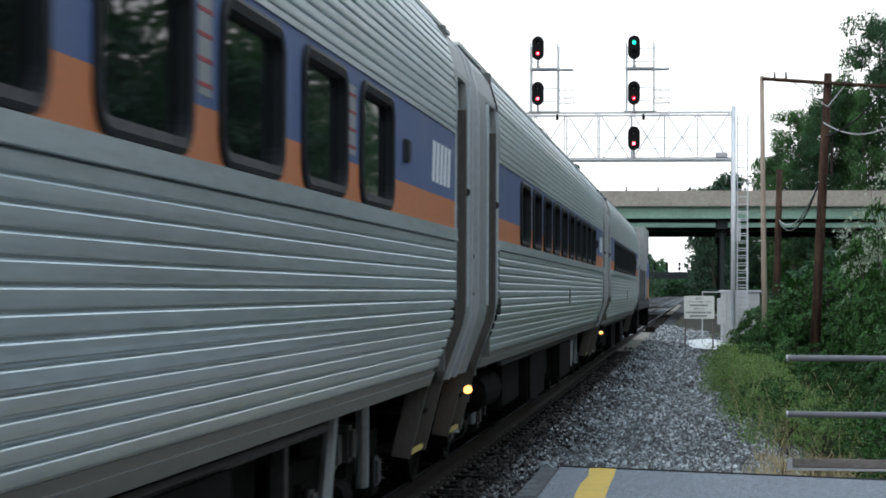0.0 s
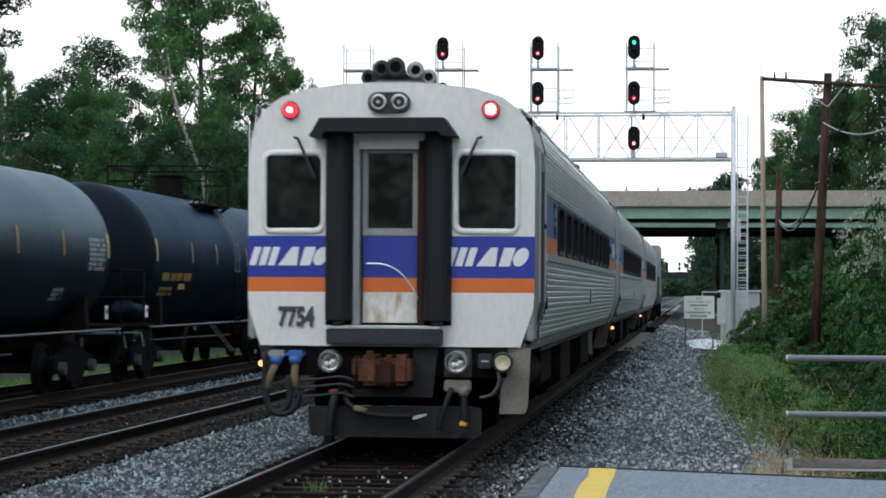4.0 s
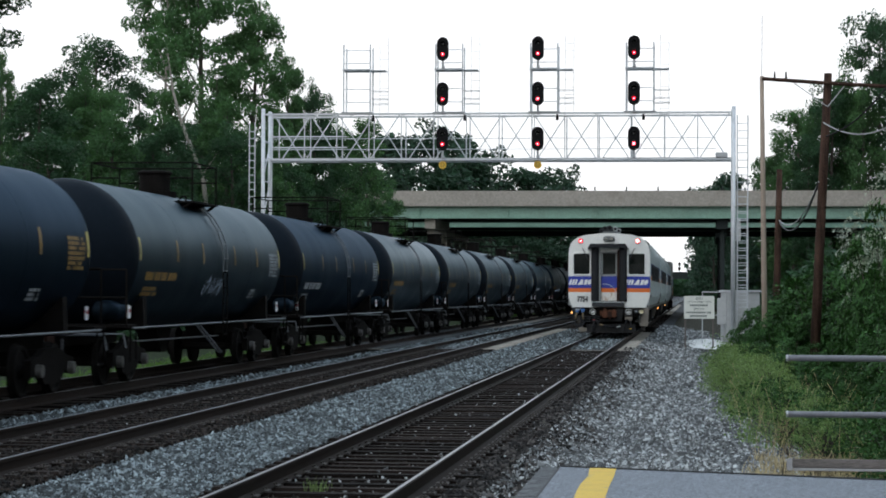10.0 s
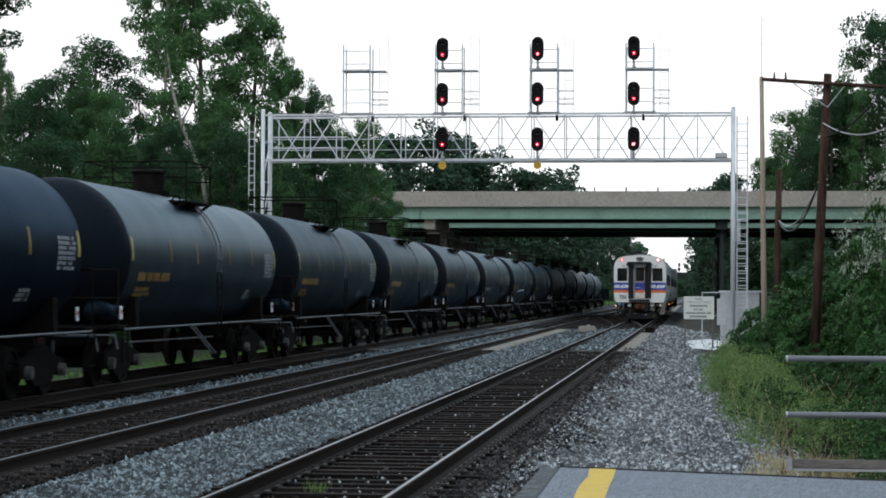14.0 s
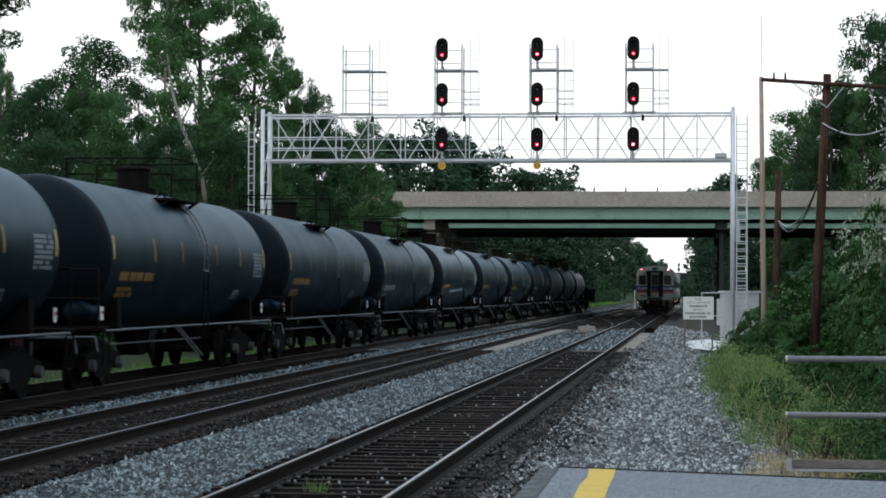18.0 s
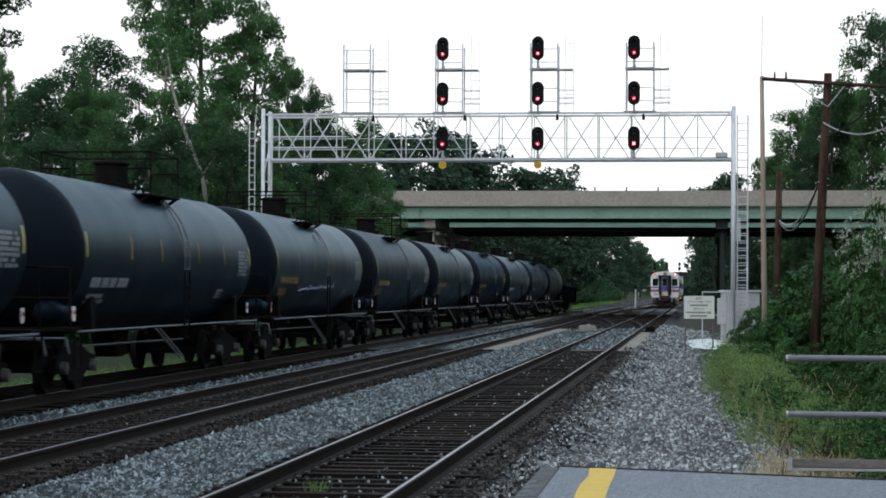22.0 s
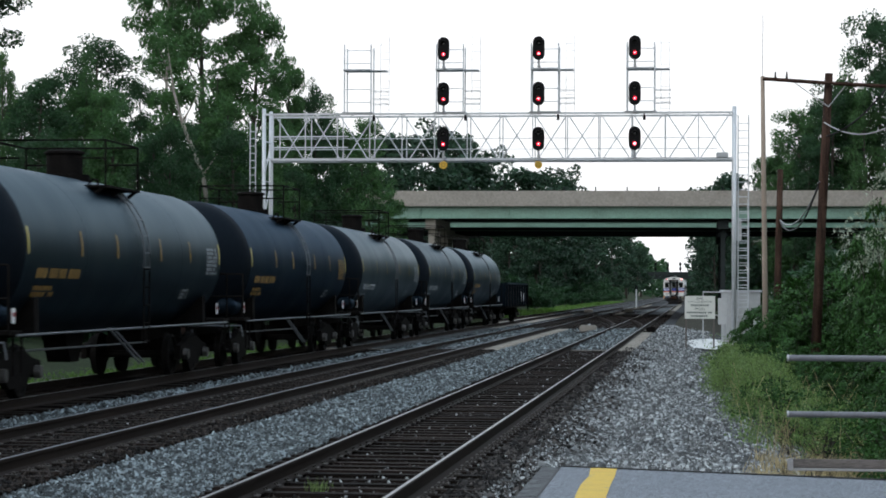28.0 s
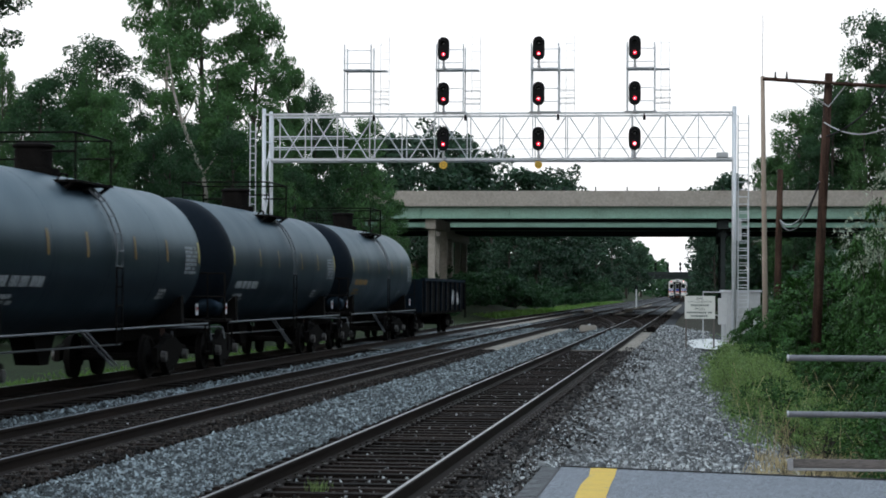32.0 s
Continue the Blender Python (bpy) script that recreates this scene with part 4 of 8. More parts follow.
def coach(front_cab):
    """A stainless coach, its middle at the origin on the rail tops, its near end towards -y."""
    car = thing("commuter_coach", "fluted stainless steel commuter coach with a blue and orange window band", "passenger coach", "commuter train")
    y0, y1 = -BODY / 2, BODY / 2
    near = y0 + (0.55 if front_cab else 0)
    ya, yb = y0 + (2.05 if front_cab else 1.75), y1 - 1.2
    low = flutes(1.175, 2.11, 13, 0.020, coach_half)
    high = flutes(2.93, 3.78, 14, 0.016, coach_half)
    for s in (-1, 1):
        side = "fluted stainless side panel"
        bm = sheet(bmesh.new(), [(s * x, z) for x, z in low], ya, yb)
        part("lower_side", bm, M_STEEL, car, side)
        bm = sheet(bmesh.new(), [(s * x, z) for x, z in high], ya, yb)
        part("upper_side", bm, M_STEEL, car, side)
        part("waist_rail", box(min(s * 1.57, s * 1.615), max(s * 1.57, s * 1.615), ya, yb, 2.11, 2.198), M_STEEL, car)
        part("waist_lip", box(min(s * 1.60, s * 1.622), max(s * 1.60, s * 1.622), ya, yb, 2.112, 2.128), M_STEEL, car)
        part("eaves_rail", box(min(s * 1.56, s * 1.60), max(s * 1.56, s * 1.60), ya, yb, 2.90, 2.93), M_STEEL, car)
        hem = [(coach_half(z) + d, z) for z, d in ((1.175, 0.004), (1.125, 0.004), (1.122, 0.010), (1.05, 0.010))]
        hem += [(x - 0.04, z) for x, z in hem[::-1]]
        part("skirt", prism(bmesh.new(), [(s * x, z) for x, z in hem], ya, yb), M_HEM, car, "plain lower sill, grimy and darkened for reflected ground")
        # pillars and band round the windows
        edges = [ya] + [y0 + v for w in WIN for v in w] + [yb]
        for k in range(0, len(edges), 2):
            a, b = edges[k], edges[k + 1]
            part("band_pillar", box(min(s * 1.55, s * 1.592), max(s * 1.55, s * 1.592), a, b, BELT, 2.90), M_BAND_BLUE, car, "faded blue band panel")
            part("band_pillar", box(min(s * 1.55, s * 1.592), max(s * 1.55, s * 1.592), a, b, 2.198, BELT), M_BAND_ORANGE, car, "faded orange band panel")
        for k in range(2, len(edges) - 2, 4):
            mid = (edges[k] + edges[k + 1]) / 2
            flag = part("striped_decal", box(min(s * 1.592, s * 1.595), max(s * 1.592, s * 1.595), mid - 0.11, mid + 0.11, 2.44, 2.80), M_STEEL_DULL, car, "white decal with red stripes")
            for i in range(4):
                part("decal_stripe", box(min(s * 1.595, s * 1.597), max(s * 1.595, s * 1.597), mid - 0.11, mid + 0.11, 2.47 + 0.09 * i, 2.487 + 0.09 * i), M_DECAL_RED, flag)
        for k in range(5):
            y = yb - 1.42 + 0.225 * k
            bm = bmesh.new()
            bm.faces.new([bm.verts.new((s * 1.594, yy, zz)) for yy, zz in ((y, 2.48), (y + 0.17, 2.48), (y + 0.235, 2.76), (y + 0.065, 2.76))])
            part("mark_stroke", bm, M_LOGO, car, "white slanted stroke")
        if front_cab:
            small = part("small_window", box(min(s * 1.593, s * 1.597), max(s * 1.593, s * 1.597), y0 + 3.5, y0 + 3.86, 2.45, 2.82), M_PANE, car, "small dark pane")
            part("window_gasket", box(min(s * 1.592, s * 1.595), max(s * 1.592, s * 1.595), y0 + 3.46, y0 + 3.90, 2.41, 2.86), M_RUBBER, small, "black rubber gasket")
        for a, b in WIN:
            a, b = y0 + a, y0 + b
            header = box(min(s * 1.55, s * 1.592), max(s * 1.55, s * 1.592), a, b, WZ1, 2.90)
            sill = box(min(s * 1.55, s * 1.592), max(s * 1.55, s * 1.592), a, b, 2.198, WZ0)
            for bm, zc, sz in ((header, WZ1, -1), (sill, WZ0, 1)):
                for yc, sy in ((a, 1), (b, -1)):
                    arc = [(yc + sy * 0.13 * (1 - math.cos(q)), zc + sz * 0.13 * (1 - math.sin(q))) for q in (0, 0.31, 0.63, 0.94, 1.26, 1.57)]
                    prism(bm, [(yc, zc)] + arc, s * 1.55, s * 1.592, "x")
            part("band_header", header, M_BAND_BLUE, car)
            part("band_sill", sill, M_BAND_ORANGE, car)
            win = part("window", box(min(s * 1.56, s * 1.566), max(s * 1.56, s * 1.566), a + 0.03, b - 0.03, WZ0 + 0.03, WZ1 - 0.03), M_PANE, car, "dark tinted pane")
            bm = bmesh.new()
            rings = []
            for inset, xr in ((-0.012, 1.58), (-0.012, 1.610), (0.008, 1.618), (0.045, 1.610), (0.05, 1.556)):
                r, ring = 0.13 - inset, []
                for yc, zc, q0 in ((b - 0.13, WZ1 - 0.13, 0), (a + 0.13, WZ1 - 0.13, 1), (a + 0.13, WZ0 + 0.13, 2), (b - 0.13, WZ0 + 0.13, 3)):
                    for q in range(5):
                        w = (q0 + q / 4) * math.pi / 2
                        ring.append(bm.verts.new((s * xr, yc + r * math.cos(w), zc + r * math.sin(w))))
                rings.append(ring)
            for ra, rb in zip(rings, rings[1:]):
                for q in range(20):
                    bm.faces.new((ra[q], ra[(q + 1) % 20], rb[(q + 1) % 20], rb[q]))
            bmesh.ops.recalc_face_normals(bm, faces=bm.faces)
            part("window_gasket", bm, M_RUBBER, win, "black rubber gasket")
        # vestibules
        for va, vb, mid in ((near, ya, ya - 0.52), (yb, y1, yb + 0.52)):
            contour = [(coach_half(z), z) for z in (1.05, 1.3, 1.48, 1.58, 1.68, 2.4, 3.15, 3.4, 3.6, 3.72)]
            ring = contour + [(x - 0.05, z) for x, z in contour[::-1]]
            top = [(x, z) for x, z in contour if z > 3.3]
            cap = [(coach_half(3.36), 3.36)] + top + [(x - 0.05, z) for x, z in top[::-1]] + [(coach_half(3.36) - 0.05, 3.36)]
            pieces = bmesh.new()
            for o, a, b in ((ring, va, mid - 0.42), (ring, mid + 0.42, vb), (cap, mid - 0.42, mid + 0.42)):
                if b - a > 0.02:
                    prism(pieces, [(s * x, z) for x, z in o], a, b)
            part("vestibule_side", pieces, M_STEEL_DULL, car, "plain grey vestibule side")
            xd = 1.46
            door = part("side_door", box(min(s * (xd - 0.04), s * xd), max(s * (xd - 0.04), s * xd), mid - 0.42, mid + 0.42, 1.58, 3.36), M_DOOR, car, "recessed brownish grey side door")
            low_door = [(xd - 0.04, 1.58), (xd, 1.58), (1.30, 1.0), (1.26, 1.0)]
            part("door_foot", prism(bmesh.new(), [(s * x, z) for x, z in low_door], mid - 0.42, mid + 0.42), M_DOOR, door)
            part("door_window", box(min(s * (xd + 0.001), s * (xd + 0.006)), max(s * (xd + 0.001), s * (xd + 0.006)), mid - 0.24, mid + 0.24, 2.35, 2.95), M_LENS_OFF, door)
            for e in (-1, 1):
                ys = mid + e * 0.46
                plate = [(1.40, 1.06), (1.25, 1.06), (1.12, 0.52), (1.26, 0.50)]
                part("step_plate", prism(bmesh.new(), [(s * x, z) for x, z in plate], ys - 0.02, ys + 0.02), M_DOOR, car, "slanting grimy step side plate")
                part("door_post", box(min(s * 1.45, s * 1.60), max(s * 1.45, s * 1.60), ys - 0.025, ys + 0.025, 1.62, 3.34, 0.006), M_STEEL, car)
            part("hinge", box(min(s * 1.57, s * 1.607), max(s * 1.57, s * 1.607), mid + 0.40, mid + 0.46, 2.48, 2.54, 0.01), M_DARKGREY, car)
            jamb = [(x - 0.004, z) for x, z in contour if z < 3.3] + [(x - 0.12, z) for x, z in contour[::-1] if z < 3.3]
            part("door_jamb", prism(bmesh.new(), [(s * x, z) for x, z in jamb], mid + 0.385, mid + 0.418), M_DOOR, car, "brown grimed door jamb")
            for z, x in ((0.52, 1.14), (0.80, 1.20)):
                part("step_tread", box(min(s * (x - 0.22), s * (x + 0.08)), max(s * (x - 0.22), s * (x + 0.08)), mid - 0.44, mid + 0.44, z, z + 0.03), M_UNDER, car)
            part("step_edge", box(min(s * 1.225, s * 1.245), max(s * 1.225, s * 1.245), mid - 0.44, mid + 0.44, 0.515, 0.552), M_STRIP_NEW, car, "worn yellow step edge")
        part("step_lamp", turned(bmesh.new(), [(-0.03, 0), (-0.03, 0.034), (0.04, 0.034), (0.04, 0)], 12, y0=y0 + 0.36, x0=s * 1.47, z0=0.92), M_AMBER, car, "lit amber lamp")
        for y in (y0 + 21.3,):
            part("side_lamp", box(min(s * 1.585, s * 1.63), max(s * 1.585, s * 1.63), y - 0.06, y + 0.07, 2.52, 2.66, 0.01), M_DARKGREY, car, "small dark side lamp")
        part("side_sign", box(min(s * 1.6, s * 1.613), max(s * 1.6, s * 1.613), 0.15, 0.42, 1.56, 1.78), M_STEEL_DULL, car)
        for y in (ya + 0.02, yb - 0.12):
            part("flute_stop", box(min(s * 1.575, s * 1.612), max(s * 1.575, s * 1.612), y, y + 0.1, 1.53, 1.68, 0.005), M_DARKGREY, car)
    # roof
    top = [(coach_half(z) if z < 4.035 else 0.0, z) for z in (3.70, 3.78, 3.86, 3.92, 3.97, 4.0, 4.02, 4.04)]
    line = [(x, z) for x, z in top] + [(-x, z) for x, z in top[-2::-1]]
    part("roof", sheet(bmesh.new(), line, y0 + (0.12 if front_cab else 0), y1), M_STEEL_DULL, car, "grey curved roof", smooth=True)
    for y in (y0 + 1.2, y0 + 6.5, -1.0, 5.5, y1 - 1.6):
        part("roof_vent", box(-0.4, 0.4, y - 0.5, y + 0.5, 4.02, 4.13, 0.03), M_STEEL_DULL, car)
    for s in (-1, 1):
        part("gutter", box(min(s * 1.36, s * 1.42), max(s * 1.36, s * 1.42), near, y1, 3.76, 3.79), M_STEEL, car)
    part("floor", box(-1.36, 1.36, near, y1, 1.06, 1.15), M_UNDER, car)
    part("ceiling_lining", box(-1.4, 1.4, ya, yb, 3.2, 3.24), M_INSIDE, car)
    for s in (-1, 1):
        part("ceiling_light", box(s * 0.75 - 0.08, s * 0.75 + 0.08, ya + 0.5, yb - 0.5, 3.17, 3.198), M_LIGHTROW, car, "warm light strip")
        for k in range(15):
            y = ya + 1.0 + k * 1.3
            part("seat", box(s * 0.95 - 0.5, s * 0.95 + 0.5, y, y + 0.14, 1.16, 2.36, 0.05), M_SEAT, car)
    for y in (ya, yb):
        part("bulkhead", box(-1.52, 1.52, y - 0.03, y + 0.03, 1.15, 3.7), M_INSIDE, car)
    ends = ((y1, 1),) if front_cab else ((y0, -1), (y1, 1))
    for ye, d in ends:
        bm = bmesh.new()
        ring = [(coach_half(z), z) for z in (1.05, 1.4, 2, 2.6, 3.15, 3.4, 3.6, 3.75, 3.88, 3.97, 4.02)]
        outline = ring + [(-x, z) for x, z in ring[::-1]]
        prism(bm, outline, ye - 0.05, ye)
        part("end_wall", bm, M_STEEL_DULL, car)
        bm = bmesh.new()
        for q in ((-0.62, -0.45, 1.2, 3.3), (0.45, 0.62, 1.2, 3.3), (-0.62, 0.62, 3.3, 3.5)):
            bx(bm, q[0], q[1], min(ye, ye + d * 0.3), max(ye, ye + d * 0.3), q[2], q[3])
        part("diaphragm", bm, M_RUBBER, car, "black rubber gangway bellows")
        for s in (-1, 1):
            fair = [(coach_half(z) + 0.012, z) for z in (1.04, 1.3, 1.48, 1.58, 1.68, 2.4, 3.15, 3.4, 3.6, 3.74, 3.84)]
            fair += [(x - 0.105, z) for x, z in fair[::-1]]
            part("corner_post", prism(bmesh.new(), [(s * x, z) for x, z in fair], min(ye, ye + d * 0.1), max(ye, ye + d * 0.1)), M_POST, car, "bright steel corner fairing")
            for z in (1.72, 2.02):
                part("post_bolt", turned(bmesh.new(), [(-0.012, 0), (-0.012, 0.02), (0.012, 0.02), (0.012, 0)], 8, y0=ye + d * 0.105, x0=s * 1.55, z0=z), M_DARKGREY, car)
    for ye, d in ((y0, -1), (y1, 1)):
        part("coupler", box(-0.13, 0.13, min(ye, ye + d * 0.45), max(ye, ye + d * 0.45), 0.72, 0.98, 0.03), M_RUSTY, car)
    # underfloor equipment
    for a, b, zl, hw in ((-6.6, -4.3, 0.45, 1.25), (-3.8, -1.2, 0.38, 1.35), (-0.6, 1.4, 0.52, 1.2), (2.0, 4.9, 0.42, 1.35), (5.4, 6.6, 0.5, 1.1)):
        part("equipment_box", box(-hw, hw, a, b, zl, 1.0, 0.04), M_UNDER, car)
    for y in (-9.5, -7.2, -4.0, -0.9, 1.7, 5.1, 7.3):
        part("hanger", box(1.05, 1.13, y - 0.05, y + 0.05, 0.42, 1.06), M_GEAR, car)
        part("hanger", box(-1.13, -1.05, y - 0.05, y + 0.05, 0.42, 1.06), M_GEAR, car)
    for s in (-1, 1):
        part("conduit", bars([((s * 1.3, -7.5, 0.98), (s * 1.3, 7.5, 0.98))], 0.03, 6), M_GEAR, car)
    part("air_tank", turned(bmesh.new(), [(-0.9, 0), (-0.85, 0.2), (0.85, 0.2), (0.9, 0)], 14, y0=-8.0, x0=1.1, z0=0.72), M_UNDER, car)
    for y in (y0 + 3.3, y1 - 3.3):
        bogie(car, y)
    if front_cab:
        cab_front(car, y0)
    return car


def cab_front(car, y0):
    """The flat driving end: bands, windows, gangway door, lamps, pilot."""
    car["label"] = "stainless cab coach with a white, blue and orange driving end"

    def yx(x):
        return y0 + 0.06 * x * x

    def half(z):
        if z < 1.55:
            return coach_half(z) + 0.01
        return coach_half(z) + 0.01

    xcut = [-1.7, -1.46, -1.385, -0.755, -0.70, -0.31, -0.24, 0.26, 0.31, 0.70, 0.755, 1.385, 1.46, 1.7]
    holes = ((-1.385, -0.755, 2.42, 3.24), (0.755, 1.385, 2.42, 3.24), (-0.70, 0.70, 1.36, 3.30))

    def panel(name, zcut, material, label, side=0):
        bm = bmesh.new()
        made = {}

        def vert(x, z, back):
            x = max(-half(z), min(half(z), x))
            key = (round(x, 4), round(z, 4), back)
            if key not in made:
                made[key] = bm.verts.new((x, yx(x) + back, z))
            return made[key]
        for za, zb in zip(zcut, zcut[1:]):
            for xa, xb in zip(xcut, xcut[1:]):
                xm, zm = (xa + xb) / 2, (za + zb) / 2
                if side * xm < 0 or any(h[0] < xm < h[1] and h[2] < zm < h[3] for h in holes):
                    continue
                ids = []
                for x, z in ((xa, za), (xb, za), (xb, zb), (xa, zb)):
                    v = vert(x, z, 0.0)
                    if v not in ids:
                        ids.append(v)
                if len(ids) > 2:
                    bm.faces.new(ids)
        geom = bmesh.ops.extrude_face_region(bm, geom=bm.faces[:])
        bmesh.ops.translate(bm, verts=[g for g in geom["geom"] if isinstance(g, bmesh.types.BMVert)], vec=(0, 0.09, 0))
        bmesh.ops.recalc_face_normals(bm, faces=bm.faces)
        return part(name, bm, material, car, label)

    panel("face_panel", [1.13, 1.25, 1.36, 1.55, 1.725], M_WHITE, "grimy white face panel")
    for side in (-1, 1):
        panel("orange_band", [1.725, 1.885], M_ORANGE, "orange band", side)
        panel("blue_band", [1.885, 2.345], M_BLUE, "royal blue band", side)
    panel("face_panel", [2.345, 2.42, 2.8, 3.15, 3.24, 3.30, 3.4, 3.5, 3.6, 3.68, 3.75, 3.82, 3.88, 3.93, 3.97, 4.0, 4.02, 4.035], M_WHITE, "grimy white face panel")
    # black wall added to keep the cab dark behind its windows
    part("cab_bulkhead", box(-1.52, 1.52, y0 + 0.75, y0 + 0.8, 1.15, 3.7), M_UNDER, car)
    # corner returns
    for s in (-1, 1):
        part("corner_return", box(min(s * 1.50, s * 1.592), max(s * 1.50, s * 1.592), y0 + 0.16, y0 + 0.62, 1.2, 3.4, 0.02), M_STEEL_DULL, car)
        w = part("cab_window", box(s * 1.07 - 0.315, s * 1.07 + 0.315, y0 + 0.10, y0 + 0.106, 2.42, 3.24), M_PANE, car, "dark cab window")
        bm = bmesh.new()
        def rounded(hw, hh, r):
            pts = []
            for cx, cz, q0 in ((hw - r, hh - r, 0), (r - hw, hh - r, 1), (r - hw, r - hh, 2), (hw - r, r - hh, 3)):
                pts += [(s * 1.07 + cx + r * math.cos((q0 + q / 5) * math.pi / 2), 2.83 + cz + r * math.sin((q0 + q / 5) * math.pi / 2)) for q in range(6)]
            return pts

        rims = [[bm.verts.new((x, yx(x) + back, z)) for x, z in rounded(hw, hh, r)] for hw, hh, r, back in
                ((0.375, 0.47, 0.12, 0.004), (0.37, 0.465, 0.12, -0.012), (0.33, 0.425, 0.09, -0.016), (0.308, 0.40, 0.075, 0.0), (0.308, 0.40, 0.075, 0.095))]
        for ra, rb in zip(rims, rims[1:]):
            for k in range(24):
                bm.faces.new((ra[k], ra[(k + 1) % 24], rb[(k + 1) % 24], rb[k]))
        bmesh.ops.recalc_face_normals(bm, faces=bm.faces)
        hole = bmesh.new()
        inner, outer = rounded(0.31, 0.402, 0.075), rounded(0.335, 0.43, 0.01)
        hi, ho = [hole.verts.new((x, yx(x) + 0.05, z)) for x, z in inner], [hole.verts.new((x, yx(x) + 0.05, z)) for x, z in outer]
        for k in range(24):
            hole.faces.new((hi[k], hi[(k + 1) % 24], ho[(k + 1) % 24], ho[k]))
        part("window_seal", hole, M_RUBBER, w, "black corner seal")
        part("window_frame", bm, M_WHITE, w, "white rounded frame", smooth=True)
        part("wiper", bars([((s * 0.98, y0 + 0.01, 3.42), (s * 0.80, y0 - 0.04, 3.0)), ((s * 0.98, y0 + 0.01, 3.42), (s * 1.03, y0 + 0.01, 3.43))] if s > 0 else
                           [((-1.02, y0 + 0.01, 3.42), (-0.82, y0 - 0.04, 2.98)), ((-1.02, y0 + 0.01, 3.42), (-1.07, y0 + 0.01, 3.43))], 0.016), M_DARKGREY, car)
        lamp = part("marker_lamp", turned(bmesh.new(), [(-0.05, 0), (-0.05, 0.082), (0.06, 0.085), (0.06, 0)], 18, y0=yx(1.1), x0=s * 1.115, z0=3.735), M_TAIL, car, "lit red marker lamp")
        core = 0.06 if s > 0 else 0.03
        part("lamp_core", turned(bmesh.new(), [(-0.062, 0), (-0.06, core * 0.7), (-0.052, core)], 16, y0=yx(1.1), x0=s * 1.115, z0=3.735), M_TAIL_CORE, lamp, "hot bright core of the lamp", smooth=True)
        part("lamp_rim", turned(bmesh.new(), [(-0.03, 0.086), (-0.055, 0.092), (-0.03, 0.1), (0.05, 0.1)], 18, y0=yx(1.1), x0=s * 1.115, z0=3.735), M_DARKGREY, lamp)
        # buffer post of the gangway
        part("gangway_post", prism(bmesh.new(), [(s * 0.545 + 0.15 * math.cos(a * math.pi / 8), y0 - 0.02 - 0.13 * math.sin(a * math.pi / 8)) for a in range(16)], 1.42, 3.47, "z"), M_RUBBER, car, "black rubber gangway cushion")
        part("post_pin", cyl(bmesh.new(), (s * 0.545, y0 - 0.02, 1.354), (s * 0.545, y0 - 0.02, 1.43), 0.055, 0.07, 12), M_GEAR, car, "grimy pin under the cushion", smooth=True)
        part("post_back", box(s * 0.545 - 0.152, s * 0.545 + 0.152, y0 + 0.0, y0 + 0.2, 1.41, 3.458), M_RUBBER, car)
        # logo block: slanted white bars
        c = 1.09 if s > 0 else -1.115
        za, zb = 2.015, 2.22

        def lean(x, z):
            return c + x * 0.94 + (z - za) * 0.32

        marks = [[(x, za), (x + 0.085, za), (x + 0.085, zb), (x, zb)] for x in (-0.46, -0.345, -0.23)]
        marks.append([(-0.10, za), (0.13, za), (0.085, zb), (0.0, zb)])
        marks.append([(0.16, za), (0.29, za), (0.29, zb), (0.16, zb)])
        marks.append([(0.385 + 0.085 * math.cos(q * math.pi / 8), (za + zb) / 2 + 0.103 * math.sin(q * math.pi / 8)) for q in range(16)])
        for pts in marks:
            bm = bmesh.new()
            bm.faces.new([bm.verts.new((lean(x, z) - 0.035, yx(lean(x, z) - 0.035) - 0.007, z)) for x, z in pts])
            part("mark_shape", bm, M_LOGO, car, "plain white slanted shape")
        hx = 0.07 + s * 0.70
        head = part("headlamp", turned(bmesh.new(), [(0.02, 0), (0.0, 0.04), (-0.04, 0.08), (-0.085, 0.108), (0.1, 0.115), (0.1, 0)], 18, y0=y0 - 0.02, x0=hx, z0=0.965), M_HEADLAMP, car, "round chrome headlamp", smooth=True)
        part("lamp_ring", turned(bmesh.new(), [(-0.07, 0.105), (-0.1, 0.115), (-0.07, 0.128), (0.1, 0.128)], 18, y0=y0 - 0.02, x0=hx, z0=0.965), M_STEEL_DULL, head)
        for k in (-1, 1):
            part("bulb", turned(bmesh.new(), [(-0.07, 0), (-0.062, 0.022), (-0.03, 0.028)], 12, y0=y0 - 0.02, x0=hx + k * 0.035, z0=0.95 + k * 0.012), M_LOGO, head, "pale lamp glass", smooth=True)
        part("lamp_bracket", box(hx - 0.15, hx + 0.15, y0 + 0.03, y0 + 0.09, 0.80, 1.11, 0.01), M_GEAR if s > 0 else M_UNDER, car)
    number = lettering("number_lettering", "7754", 0.29, pose(-1.03, yx(1.03) - 0.012, 1.44, 90, 0, -7), M_NUMBER, car, 0.003)
    number.data.offset, number.scale.x = 0.012, 0.72
    # gangway door and hood
    door = part("gangway_door", box(-0.31, 0.31, y0 + 0.16, y0 + 0.2, 1.38, 3.36), M_DARKGREY, car)
    for q, material in (((-0.30, 0.30, 1.39, 1.725), M_WHITE_STAIN), ((-0.30, 0.30, 1.725, 1.885), M_ORANGE), ((-0.30, 0.30, 1.885, 2.345), M_BLUE)):
        part("door_panel", box(q[0], q[1], y0 + 0.13, y0 + 0.16, q[2], q[3]), material, door)
    bm = bmesh.new()
